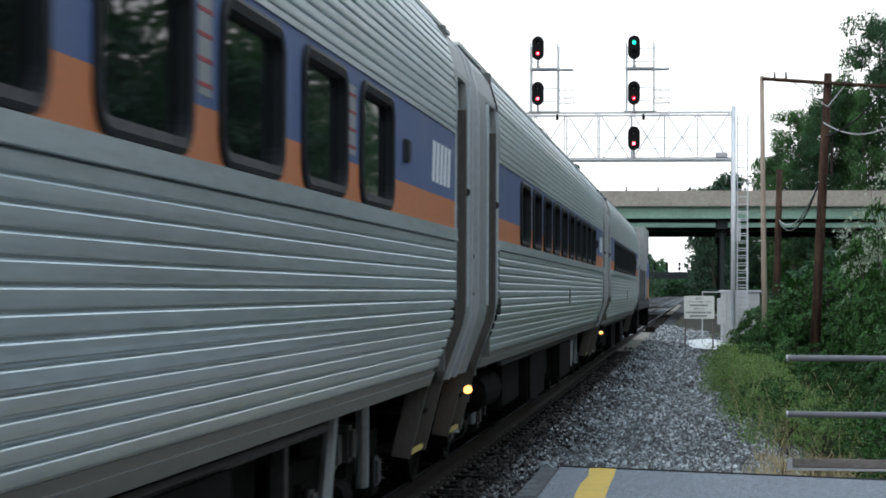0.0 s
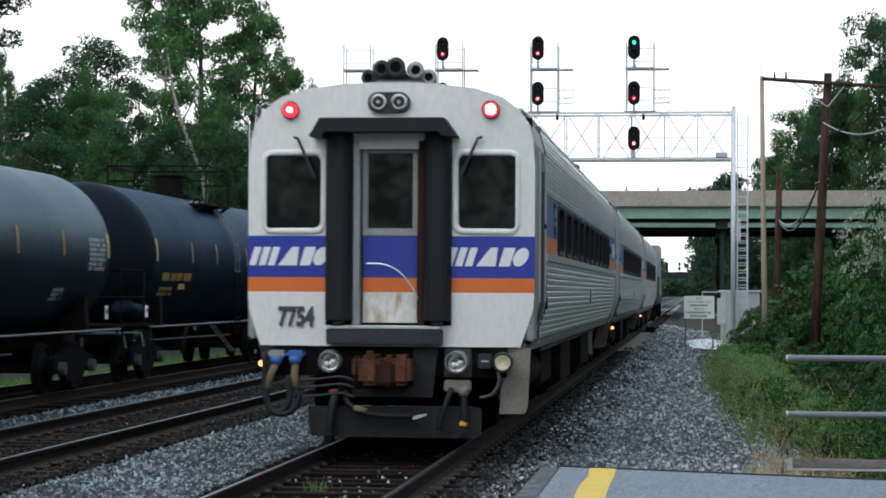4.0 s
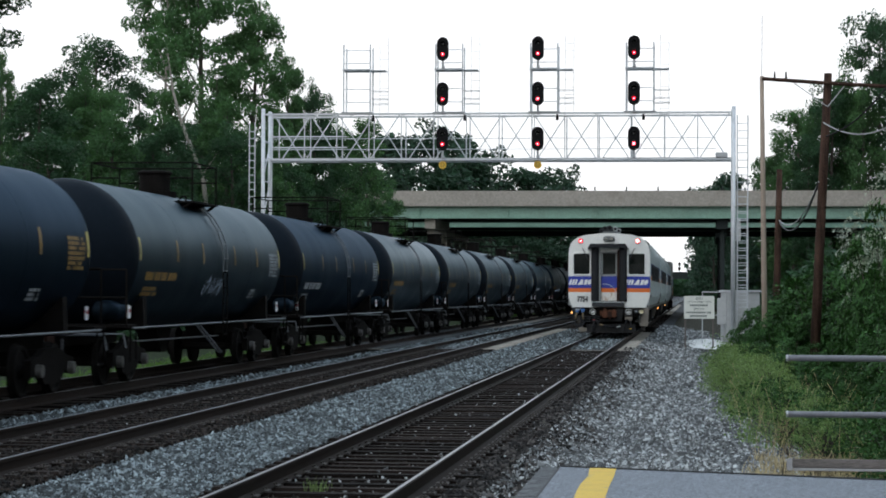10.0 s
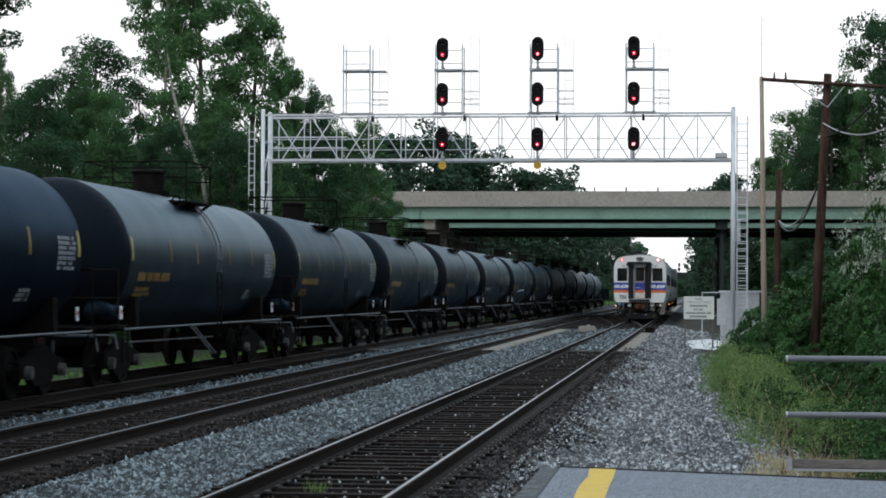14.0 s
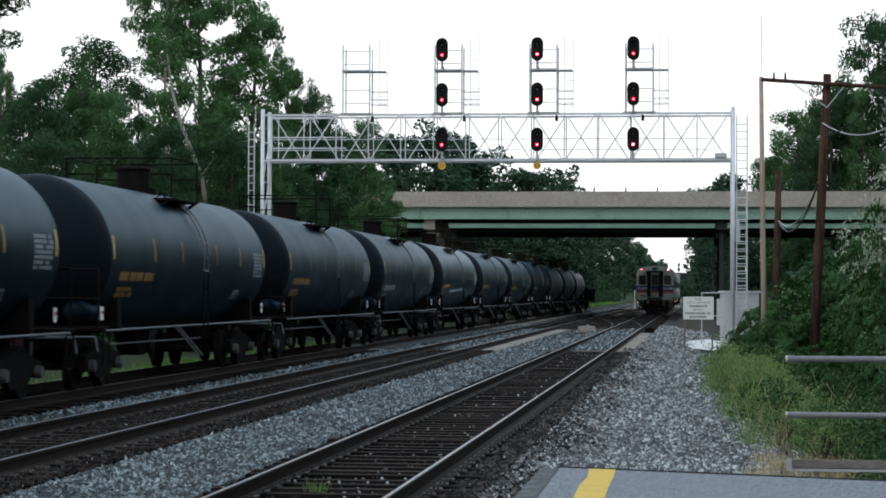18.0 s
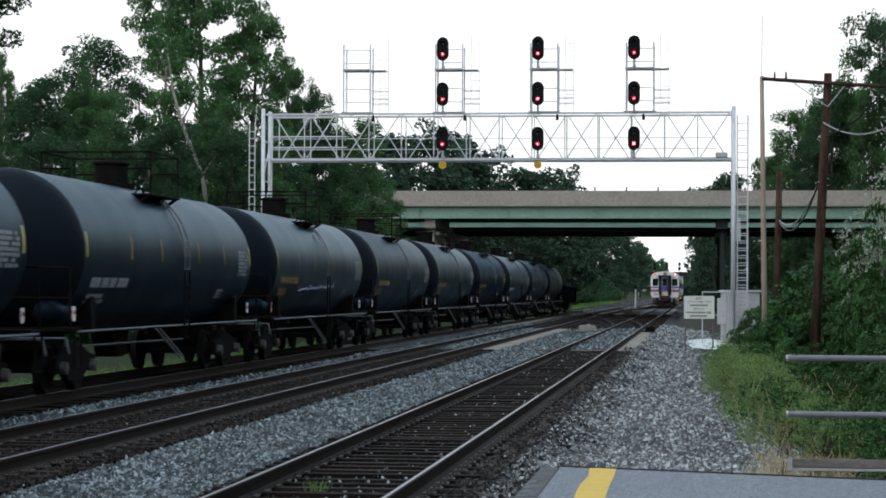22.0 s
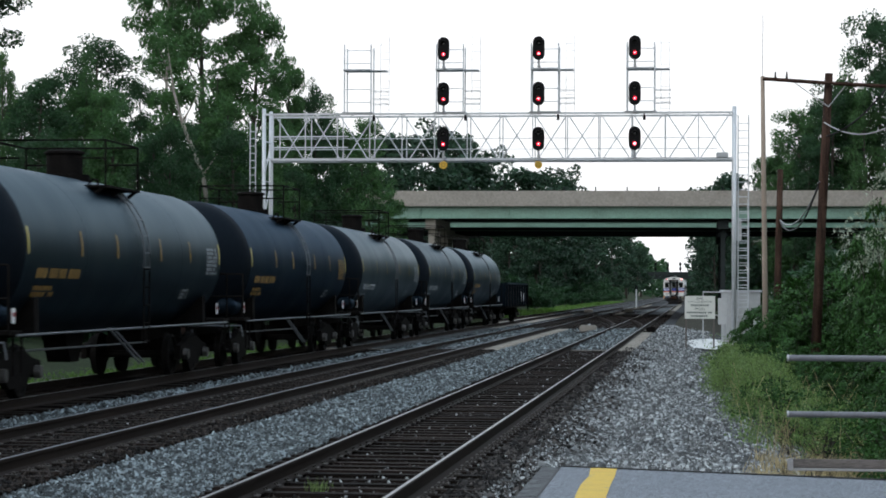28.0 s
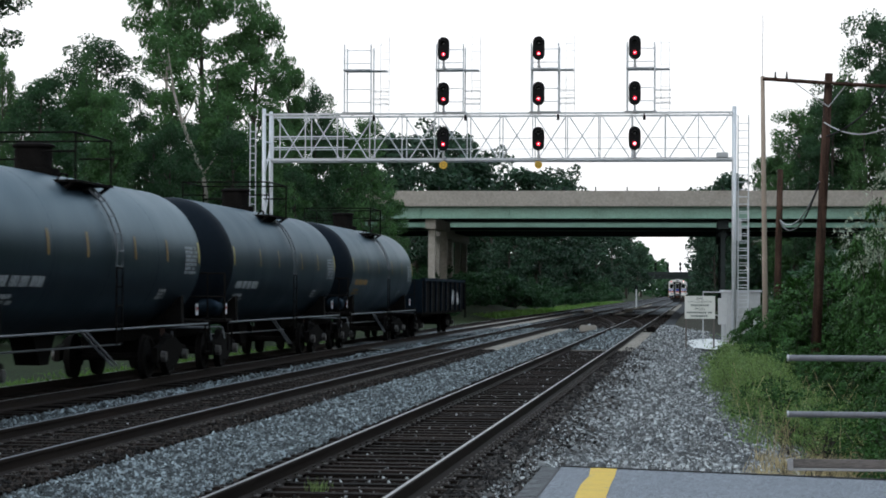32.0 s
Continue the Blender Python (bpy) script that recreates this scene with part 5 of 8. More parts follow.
    for q in ((-0.31, -0.25, 2.345, 3.34), (0.25, 0.31, 2.345, 3.34), (-0.25, 0.25, 2.345, 2.43), (-0.25, 0.25, 3.26, 3.34)):
        bx(bm, q[0], q[1], y0 + 0.12, y0 + 0.16, q[2], q[3], 0.008)
    part("door_frame", bm, M_STEEL_DULL, door)
    part("door_window", box(-0.25, 0.25, y0 + 0.152, y0 + 0.158, 2.43, 3.26), M_PANE, door, "dark door window")
    part("door_jamb", box(-0.40, -0.32, y0 + 0.0, y0 + 0.2, 1.36, 3.4, 0.01), M_STEEL_DULL, car, "worn steel door jamb")
    part("door_jamb", box(0.32, 0.40, y0 + 0.0, y0 + 0.2, 1.36, 3.4, 0.01), M_RUSTY, car, "rust-stained door jamb")
    bm = bmesh.new()
    prism(bm, [(-0.84, 3.42), (-0.72, 3.62), (0.64, 3.62), (0.78, 3.42), (0.62, 3.42), (0.58, 3.47), (-0.66, 3.47), (-0.70, 3.42)], y0 - 0.34, y0 + 0.06)
    part("gangway_hood", bm, M_RUBBER, car, "black canopy over the gangway")
    part("chain", tube(bmesh.new(), bowed([(-0.25, y0 + 0.05, 2.04), (-0.05, y0 + 0.02, 2.03), (0.12, y0 + 0.0, 1.95), (0.25, y0 + 0.0, 1.80), (0.33, y0 + 0.0, 1.66)]), 0.010, 6), M_STEEL, car, "pale hanging safety cable")
    beam = part("anticlimber", box(-0.66, 0.61, y0 - 0.16, y0 + 0.1, 1.15, 1.325, 0.012), M_DARKGREY, car, "dark riveted buffer beam")
    for k in range(9):
        for z in (1.19, 1.285):
            part("rivet", cyl(bmesh.new(), (-0.58 + 0.135 * k, y0 - 0.160, z), (-0.58 + 0.135 * k, y0 - 0.168, z), 0.014, 0.008, 8), M_GEAR, beam)
    part("threshold", box(-0.65, 0.60, y0 - 0.15, y0 + 0.1, 1.329, 1.352, 0.004), M_STEEL, car, "bright worn threshold")
    # top headlight
    bezel = part("headlight_bezel", prism(bmesh.new(), [(x, z + 3.81) for x, z in [(b, a) for a, b in oval(0.225, 0.47)]], y0 - 0.05, y0 + 0.08), M_DARKGREY, car)
    for x in (-0.115, 0.115):
        lens = part("headlight_lens", turned(bmesh.new(), [(-0.012, 0), (-0.02, 0.05), (-0.05, 0.085), (-0.03, 0.095)], 18, y0=y0 - 0.02, x0=x, z0=3.81), M_HEADLAMP, bezel, "dull chrome reflector", smooth=True)
        part("bulb", turned(bmesh.new(), [(-0.06, 0), (-0.055, 0.018), (-0.02, 0.022)], 10, y0=y0 - 0.02, x0=x, z0=3.81), M_CREAM, lens)
    horn = part("horn_bracket", box(-0.40, 0.42, y0 + 0.78, y0 + 0.9, 4.0, 4.2, 0.02), M_DARKGREY, car)
    for x, z, l, r in ((-0.33, 4.15, 0.34, 0.085), (-0.17, 4.24, 0.5, 0.1), (0.0, 4.25, 0.62, 0.115), (0.22, 4.22, 0.55, 0.1), (0.36, 4.15, 0.4, 0.09)):
        tone = M_DARKGREY if x < 0.1 else M_STEEL_DULL
        part("horn", turned(bmesh.new(), [(-l / 2, r * 0.55), (-l / 2 - 0.01, r), (-l / 2 + 0.02, r * 0.92), (-l / 4, r * 0.55), (l / 2, r * 0.4), (l / 2, 0)], 16, y0=y0 + 0.8, x0=x, z0=z), tone, horn, smooth=True)
        part("horn_throat", turned(bmesh.new(), [(-l / 2 + 0.03, 0), (-l / 2 + 0.03, r * 0.6)], 14, y0=y0 + 0.8, x0=x, z0=z), M_UNDER, horn)
    # coupler, hoses, pilot
    part("coupler_pocket", box(-0.55, 0.29, y0 + 0.02, y0 + 0.5, 0.62, 1.14), M_UNDER, car)
    part("pocket_plate", prism(bmesh.new(), [(0.29, 1.12), (0.56, 1.12), (0.50, 0.58), (-0.38, 0.58), (-0.38, 0.66), (0.29, 0.70)], y0 - 0.05, y0 - 0.01), M_PILOT, car, "dark grey coupler guard")
    bm = bmesh.new()
    bx(bm, -0.34, -0.27, y0 - 0.36, y0 + 0.1, 0.80, 1.03, 0.03)
    bx(bm, -0.25, -0.02, y0 - 0.50, y0 + 0.1, 0.72, 1.05, 0.05)
    bx(bm, 0.10, 0.30, y0 - 0.44, y0 + 0.1, 0.72, 1.05, 0.05)
    bx(bm, -0.02, 0.10, y0 - 0.20, y0 + 0.1, 0.68, 1.04, 0.03)
    part("coupler_head", bm, M_RUST, car, "rusty orange-brown knuckle coupler")
    part("knuckle_pin", cyl(bmesh.new(), (-0.13, y0 - 0.40, 1.04), (-0.13, y0 - 0.40, 1.09), 0.04, n=12), M_RUST, car)
    part("jumper_socket", box(1.0, 1.15, y0 - 0.03, y0 + 0.1, 0.90, 1.06, 0.01), M_DARKGREY, car)
    part("socket_mark", box(1.035, 1.115, y0 - 0.036, y0 - 0.031, 0.97, 0.99), M_STENCIL, car)
    bell = part("marker_lamp", turned(bmesh.new(), [(-0.02, 0), (-0.04, 0.085), (0.05, 0.095), (0.05, 0)], 16, y0=y0 - 0.02, x0=1.27, z0=0.97), M_CREAM, car, "cream round lamp lens")
    part("lamp_ring", turned(bmesh.new(), [(-0.03, 0.088), (-0.055, 0.1), (-0.03, 0.112), (0.05, 0.112)], 18, y0=y0 - 0.02, x0=1.27, z0=0.97), M_GEAR, bell)
    for x, tone in ((-1.23, M_STEEL_DULL), (-1.02, M_PLUG_BLUE)):
        plug = part("jumper_plug", box(x - 0.095, x + 0.095, y0 - 0.06, y0 + 0.1, 1.0, 1.08, 0.02), tone, car)
        part("plug_neck", cyl(bmesh.new(), (x, y0 - 0.03, 1.0), (x, y0 - 0.05, 0.92), 0.075, 0.05, 12), M_PLUG_BLUE, plug, "blue plug collar", smooth=True)
    for a, b in ((-1.23, -1.31), (-1.01, -1.0)):
        part("hose_sleeve", tube(bmesh.new(), [(a, y0 - 0.05, 0.93), ((a + b) / 2 - 0.02, y0 - 0.07, 0.80), (b, y0 - 0.08, 0.66)], 0.04, 8), M_SLEEVE, car, "tan canvas hose sleeve", smooth=True)
    part("jumper_cable", tube(bmesh.new(), bowed([(-1.31, y0 - 0.08, 0.67), (-1.32, y0 - 0.09, 0.54), (-1.25, y0 - 0.10, 0.42), (-1.14, y0 - 0.10, 0.42), (-1.07, y0 - 0.09, 0.56), (-1.1, y0 - 0.05, 0.78)]), 0.034, 8), M_RUBBER, car, smooth=True)
    part("jumper_cable", tube(bmesh.new(), bowed([(-1.0, y0 - 0.08, 0.67), (-0.97, y0 - 0.09, 0.55), (-1.03, y0 - 0.10, 0.43), (-1.17, y0 - 0.11, 0.38), (-1.3, y0 - 0.10, 0.46), (-1.36, y0 - 0.04, 0.75), (-1.36, y0, 1.05)]), 0.034, 8), M_RUBBER, car, smooth=True)
    for z in (0.78, 0.70, 0.60):
        part("cut_lever", tube(bmesh.new(), bowed([(-1.05, y0 - 0.05, z - 0.03), (-0.75, y0 - 0.1, z - 0.01), (-0.5, y0 - 0.14, z + 0.02), (-0.34, y0 - 0.16, z - 0.02)]), 0.016, 6), M_DARKGREY, car, smooth=True)
    part("valve_handle", box(-0.63, -0.53, y0 - 0.14, y0 - 0.11, 0.63, 0.66, 0.008), M_DECAL_RED, car, "small red valve handle")
    hose = part("air_hose", tube(bmesh.new(), bowed([(-0.55, y0 - 0.06, 0.66), (-0.58, y0 - 0.13, 0.5), (-0.61, y0 - 0.15, 0.3), (-0.62, y0 - 0.13, 0.12)]), 0.05, 8), M_RUBBER, car, "thick black air hose", smooth=True)
    part("hose_end", cyl(bmesh.new(), (-0.62, y0 - 0.13, 0.16), (-0.62, y0 - 0.13, 0.08), 0.058, n=10), M_UNDER, hose)
    hose = part("air_hose", tube(bmesh.new(), bowed([(-0.46, y0 - 0.05, 0.64), (-0.42, y0 - 0.12, 0.52), (-0.28, y0 - 0.17, 0.43), (-0.05, y0 - 0.2, 0.39), (0.3, y0 - 0.18, 0.38)]), 0.033, 8), M_RUBBER, car, "air hose hanging across the pilot", smooth=True)
    part("hose_clamp", cyl(bmesh.new(), (-0.34, y0 - 0.16, 0.46), (-0.2, y0 - 0.18, 0.425), 0.038, n=10), M_SLEEVE, hose, smooth=True)
    part("glad_hand", prism(bmesh.new(), [(0.31, 0.345), (0.38, 0.36), (0.46, 0.395), (0.455, 0.41), (0.36, 0.395), (0.31, 0.375)], y0 - 0.23, y0 - 0.17), M_STEEL, hose, "bright worn hose coupling")
    bracket = part("hose_bracket", box(0.63, 0.92, y0 - 0.06, y0 + 0.1, 0.64, 0.77, 0.015), M_STEP, car, "grimy hose bracket")
    part("elbow", cyl(bmesh.new(), (0.84, y0 - 0.12, 0.70), (0.86, y0 - 0.12, 0.60), 0.06, 0.05, 10), M_STEP, bracket, smooth=True)
    hose = part("air_hose", tube(bmesh.new(), bowed([(0.72, y0 - 0.08, 0.68), (0.67, y0 - 0.14, 0.54), (0.62, y0 - 0.16, 0.38), (0.59, y0 - 0.15, 0.24)]), 0.032, 8), M_RUBBER, car, smooth=True)
    hose = part("air_hose", tube(bmesh.new(), bowed([(0.86, y0 - 0.12, 0.62), (0.86, y0 - 0.14, 0.5), (0.87, y0 - 0.15, 0.38), (0.86, y0 - 0.15, 0.31)]), 0.034, 8), M_RUBBER, car, smooth=True)
    part("brass_ferrule", cyl(bmesh.new(), (0.86, y0 - 0.15, 0.325), (0.85, y0 - 0.15, 0.285), 0.042, n=10), M_DISC, hose, "brass hose ferrule")
    part("glad_hand", prism(bmesh.new(), [(0.86, 0.29), (0.88, 0.23), (0.80, 0.15), (0.73, 0.14), (0.71, 0.165), (0.78, 0.20), (0.82, 0.28)], y0 - 0.18, y0 - 0.12), M_RUBBER, hose)
    part("lamp_cable", tube(bmesh.new(), bowed([(1.22, y0 - 0.01, 0.88), (1.23, y0 - 0.04, 0.75), (1.16, y0 - 0.05, 0.62), (1.02, y0 - 0.04, 0.58)]), 0.022, 8), M_GEAR, car, smooth=True)
    bm = bmesh.new()
    prism(bm, [(-0.88, 0.47), (-0.85, 0.17), (-0.81, 0.14), (1.0, 0.14), (1.04, 0.19), (1.04, 0.46), (0.92, 0.49)], y0 - 0.05, y0 + 0.0)
    part("pilot_plow", bm, M_PILOT, car, "dark steel snow pilot")
    bm = bmesh.new()
    prism(bm, [(1.22, 0.40), (1.50, 0.40), (1.53, 0.47), (1.56, 1.12), (1.27, 1.12), (1.25, 0.8)], y0 + 0.15, y0 + 0.19)
    part("step_panel", bm, M_STEP, car, "grimy grey step panel")
    part("step_panel", prism(bmesh.new(), [(-1.46, 1.12), (-1.2, 1.12), (-1.25, 0.75), (-1.40, 0.75)], y0 + 0.15, y0 + 0.19), M_DARKGREY, car)
    part("under_beam", box(-1.3, 1.3, y0 + 0.1, y0 + 0.3, 0.8, 1.13), M_UNDER, car)


def locomotive():
    lo = thing("diesel_locomotive", "silver, blue and orange diesel locomotive at the train's far end", "locomotive", "commuter train")
    part("frame", box(-1.55, 1.55, -8.9, 8.9, 1.15, 1.45, 0.03), M_DARKGREY, lo)
    part("long_hood", box(-0.95, 0.95, -8.3, 4.2, 1.45, 3.95, 0.12), M_STEEL_DULL, lo)
    part("hood_band", box(-0.96, 0.96, -8.31, 4.1, 2.1, 2.6), M_BLUE, lo, "blue band")
    part("hood_band", box(-0.96, 0.96, -8.31, 4.1, 1.98, 2.096), M_ORANGE, lo, "orange band")
    c = part("cab", box(-1.55, 1.55, 4.2, 6.4, 1.45, 4.2, 0.1), M_STEEL_DULL, lo)
    for s in (-1, 1):
        part("cab_window", box(min(s * 1.54, s * 1.56), max(s * 1.54, s * 1.56), 4.7, 5.9, 3.0, 3.8), M_PANE, c)
        part("handrail", bars([((s * 1.5, -8.6, 2.5), (s * 1.5, 4.2, 2.5))] + [((s * 1.5, y, 1.45), (s * 1.5, y, 2.5)) for y in (-8.6, -6, -3.4, -0.8, 1.8)], 0.02), M_DARKGREY, lo)
        part("cab_panel", box(min(s * 1.551, s * 1.562), max(s * 1.551, s * 1.562), 4.3, 6.3, 2.25, 2.85), M_BLUE, c)
        part("cab_panel", box(min(s * 1.551, s * 1.562), max(s * 1.551, s * 1.562), 4.3, 6.3, 1.5, 2.245), M_BAND_ORANGE, c)
    part("short_hood", box(-0.95, 0.95, 6.4, 8.2, 1.45, 3.3, 0.1), M_DARKGREY, lo)
    part("fuel_tank", box(-1.3, 1.3, -2.4, 2.4, 0.35, 1.15, 0.12), M_UNDER, lo)
    for y in (-6.5, -3.0, 1.0):
        fan = part("roof_fan", turned(bmesh.new(), [(-0.06, 0), (-0.06, 0.6), (0.06, 0.6), (0.06, 0)], 20), M_DARKGREY, lo)
        fan.matrix_basis = pose(0, y, 4.0, 90)
    part("exhaust", box(-0.3, 0.3, -1.4, -0.6, 3.95, 4.35, 0.03), M_BLUE, lo)
    part("horn_cluster", bars([((-0.3, 5.2, 4.6), (-0.3, 5.9, 4.6)), ((0.3, 5.2, 4.6), (0.3, 5.9, 4.6)), ((-0.4, 5.5, 4.5), (0.4, 5.5, 4.5))], 0.07, 8), M_DARKGREY, lo)
    for e in (-1, 1):
        part("coupler", box(-0.13, 0.13, min(e * 8.9, e * 9.3), max(e * 8.9, e * 9.3), 0.75, 1.05), M_RUSTY, lo)
        part("step", box(-1.5, 1.5, min(e * 8.3, e * 8.9), max(e * 8.3, e * 8.9), 0.4, 1.15), M_UNDER, lo)
        bogie(lo, e * 5.6)
    return lo


TANK_R, TANK_Z, CAR = 1.42, 2.36, 16.78


def freight_truck(parent, y):
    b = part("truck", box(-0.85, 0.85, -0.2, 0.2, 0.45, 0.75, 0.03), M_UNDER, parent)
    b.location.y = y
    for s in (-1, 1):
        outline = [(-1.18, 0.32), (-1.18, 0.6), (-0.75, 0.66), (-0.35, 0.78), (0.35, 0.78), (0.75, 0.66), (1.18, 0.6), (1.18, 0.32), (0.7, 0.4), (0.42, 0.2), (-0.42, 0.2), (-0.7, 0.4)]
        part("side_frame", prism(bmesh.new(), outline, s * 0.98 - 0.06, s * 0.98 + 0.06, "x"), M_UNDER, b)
        part("spring_pack", bars([((s * 0.98, k * 0.14, 0.3), (s * 0.98, k * 0.14, 0.6)) for k in (-1, 0, 1)], 0.06, 8), M_RUSTY, b)
        for e in (-1, 1):
            cap = turned(bmesh.new(), [(0, 0), (0, 0.11), (0.10, 0.10), (0.10, 0)], 12)
            bmesh.ops.rotate(cap, verts=cap.verts, matrix=Matrix.Rotation(-s * math.pi / 2, 3, "Z"))
            bmesh.ops.translate(cap, verts=cap.verts, vec=(s * 1.05, e * 0.89, 0.43))
            part("bearing_cap", cap, M_CAP, b, "worn grey bearing cap, paled for wheel glints")
    for e in (-1, 1):
        bm = cyl(bmesh.new(), (-1.05, 0, 0), (1.05, 0, 0), 0.08, n=10)
        for s in (-1, 1):
            w = bmesh.new()
            turned(w, [(-s * 0.68, 0), (-s * 0.68, 0.45), (-s * 0.715, 0.45), (-s * 0.715, 0.422), (-s * 0.81, 0.417), (-s * 0.81, 0.36), (-s * 0.77, 0.34), (-s * 0.77, 0.13), (-s * 0.83, 0.1), (-s * 0.83, 0)], 26)
            bmesh.ops.rotate(w, verts=w.verts, matrix=Matrix.Rotation(math.pi / 2, 3, "Z"))
            tmp = bpy.data.meshes.new("tmp")
            w.to_mesh(tmp)
            w.free()
            bm.from_mesh(tmp)
            bpy.data.meshes.remove(tmp)
        ws = part("wheelset", bm, M_WHEEL, b, "steel wheels on one axle")
        ws.location = (0, e * 0.89, 0.42)
    return b


def tank_car(paint, ochre):
    car = thing("tank_car", "black railway tank car with faded markings and yellow reflectors", "tank car", "tank train")
    L = 6.75
    line = [(-L - 0.72, 0)] + [(-L - 0.72 * math.cos(a), TANK_R * math.sin(a)) for a in [math.radians(d) for d in (12, 25, 38, 50, 62, 72, 82, 90)]]
    shell = [(-L, TANK_R), (-L / 3, TANK_R), (L / 3, TANK_R), (L, TANK_R)]
    tank = part("tank", turned(bmesh.new(), shell, 56, z0=TANK_Z), paint, car, smooth=True)
    part("tank_head", turned(bmesh.new(), line, 48, z0=TANK_Z), M_TANK_END, tank, "near-black dished end", smooth=True)
    part("tank_head", turned(bmesh.new(), [(-y, r) for y, r in line[::-1]], 48, z0=TANK_Z), M_TANK_END, tank, "near-black dished end", smooth=True)
    for y in (-L, -L / 2, 0, L / 2, L):
        ring = turned(bmesh.new(), [(-0.05, TANK_R - 0.002), (-0.02, TANK_R + 0.003), (0.02, TANK_R + 0.003), (0.05, TANK_R - 0.002)], 48, y0=y, z0=TANK_Z)
        part("weld_seam", ring, paint, tank, smooth=True)
    # dome housing with guard rails
    dome = turned(bmesh.new(), [(0, 0), (0, 0.46), (0.12, 0.46), (0.13, 0.33), (0.48, 0.33), (0.50, 0.37), (0.54, 0.37), (0.57, 0.30), (0.57, 0)], 22)
    bmesh.ops.rotate(dome, verts=dome.verts, matrix=Matrix.Rotation(math.pi / 2, 3, "X"))
    bmesh.ops.translate(dome, verts=dome.verts, vec=(0, 0, TANK_Z + TANK_R - 0.06))
    part("manway_housing", dome, M_UNDER, car, "dark valve housing")
    top = TANK_Z + TANK_R
    for s in (-1, 1):
        part("crosswalk", box(min(s * 0.5, s * 1.12), max(s * 0.5, s * 1.12), -1.15, 1.15, top - 0.22, top - 0.18), M_UNDER, car, "grating walkway")
        part("safety_rail", bars([((s * 1.08, -1.12, top + 0.62), (s * 1.08, 1.12, top + 0.62))] + [((s * 1.08, y, top - 0.2), (s * 1.08, y, top + 0.62)) for y in (-1.12, 1.12)], 0.018), M_UNDER, car, "black pipe guard rail")
        part("cross_rail", bars([((-1.08, s * 1.12, top + 0.62), (1.08, s * 1.12, top + 0.62)), ((-1.08, s * 1.12, top + 0.3), (-0.5, s * 1.12, top + 0.3)), ((0.5, s * 1.12, top + 0.3), (1.08, s * 1.12, top + 0.3))], 0.018), M_UNDER, car, "black pipe guard rail")
        part("grab_iron", tube(bmesh.new(), [(s * 0.86, -1.5, top - 0.22), (s * 0.95, -1.5, top - 0.1), (s * 0.95, -1.15, top - 0.1), (s * 0.95, -1.15, top - 0.2)], 0.02), M_UNDER, car)
        for y in (-1.1, 0, 1.1):
            part("walk_bracket", bars([((s * 1.06, y, top - 0.2), (s * 0.88, y, top - 0.33))], 0.035), M_UNDER, car)
        # ladder following the tank's curve
        pts = [(s * (TANK_R + 0.09) * math.sin(a), TANK_Z + (TANK_R + 0.09) * math.cos(a)) for a in [math.radians(d) for d in (40, 52, 64, 76, 88, 98)]]
        lad = part("side_ladder", tube(tube(bmesh.new(), [(x, 0.02, z) for x, z in pts], 0.018), [(x, 0.42, z) for x, z in pts], 0.018), M_SILL, car, "worn steel ladder")
        for x, z in pts:
            part("rung", bars([((x, 0.02, z), (x, 0.42, z))], 0.014), M_SILL, lad)
        part("side_ladder", bars([((s * 1.5, 0.02, 0.75), (s * 1.5, 0.02, 2.1)), ((s * 1.5, 0.42, 0.75), (s * 1.5, 0.42, 2.1))] +
                                 [((s * 1.5, 0.02, 0.8 + 0.33 * k), (s * 1.5, 0.42, 0.8 + 0.33 * k)) for k in range(5)], 0.016), M_UNDER, car)
        part("sill_pipe", bars([((s * 1.46, -7.3, 1.05), (s * 1.46, 7.3, 1.05))], 0.02, 8), M_SILL, car, "dusty running board pipe")
        for y in (-7.2, -4.0, -1.2, 1.2, 4.0, 7.2):
            part("sill_bracket", bars([((s * 1.46, y, 1.05), (s * 0.5, y, 0.96))], 0.022), M_UNDER, car)
        for k, y in enumerate((-6.66, -3.75, -1.5, 1.6, 4.0, 6.66)):
            bm = bmesh.new()
            for j in range(5):
                a0, a1 = math.radians(-3 + 3.4 * j), math.radians(-3 + 3.4 * (j + 1))
                vs = [bm.verts.new((s * (TANK_R + 0.008) * math.cos(a), yy, TANK_Z + (TANK_R + 0.008) * math.sin(a))) for a in (a0, a1) for yy in (y - 0.05, y + 0.05)]
                bm.faces.new((vs[0], vs[1], vs[3], vs[2]))
            part("reflector", bm, M_STRIP_NEW if k in (0, 5) else M_STRIP, car, "vertical reflector strip")

        def decal(name, y0, y1, a0, a1, material, rows, ragged, seed):
            """Rows of short bars painted on the curved side, angles in degrees above the middle."""
            rng = random.Random(seed)
            bm = bmesh.new()
            for r in range(rows):
                b0 = a0 + (a1 - a0) * r / rows
                b1 = b0 + (a1 - a0) / rows * 0.72
                y = y0
                end = y1 - ragged * rng.random() * (y1 - y0)
                while y < end - 0.03:
                    w = rng.choice((0.10, 0.13, 0.16)) if rows < 3 else rng.choice((0.06, 0.09))
                    for j in range(2):
                        c0, c1 = b0 + (b1 - b0) * j / 2, b0 + (b1 - b0) * (j + 1) / 2
                        vs = [bm.verts.new((s * (TANK_R + 0.006) * math.cos(math.radians(c)), yy, TANK_Z + (TANK_R + 0.006) * math.sin(math.radians(c)))) for c in (c0, c1) for yy in (y, y + w)]
                        bm.faces.new((vs[0], vs[1], vs[3], vs[2]))
                    y += w + 0.035 + (0.12 if rng.random() < 0.12 else 0)
            tagged(part(name, bm, material, car, "faded stencilled marks"), kind="stuff")

        ink = M_STENCIL_Y if ochre else M_STENCIL
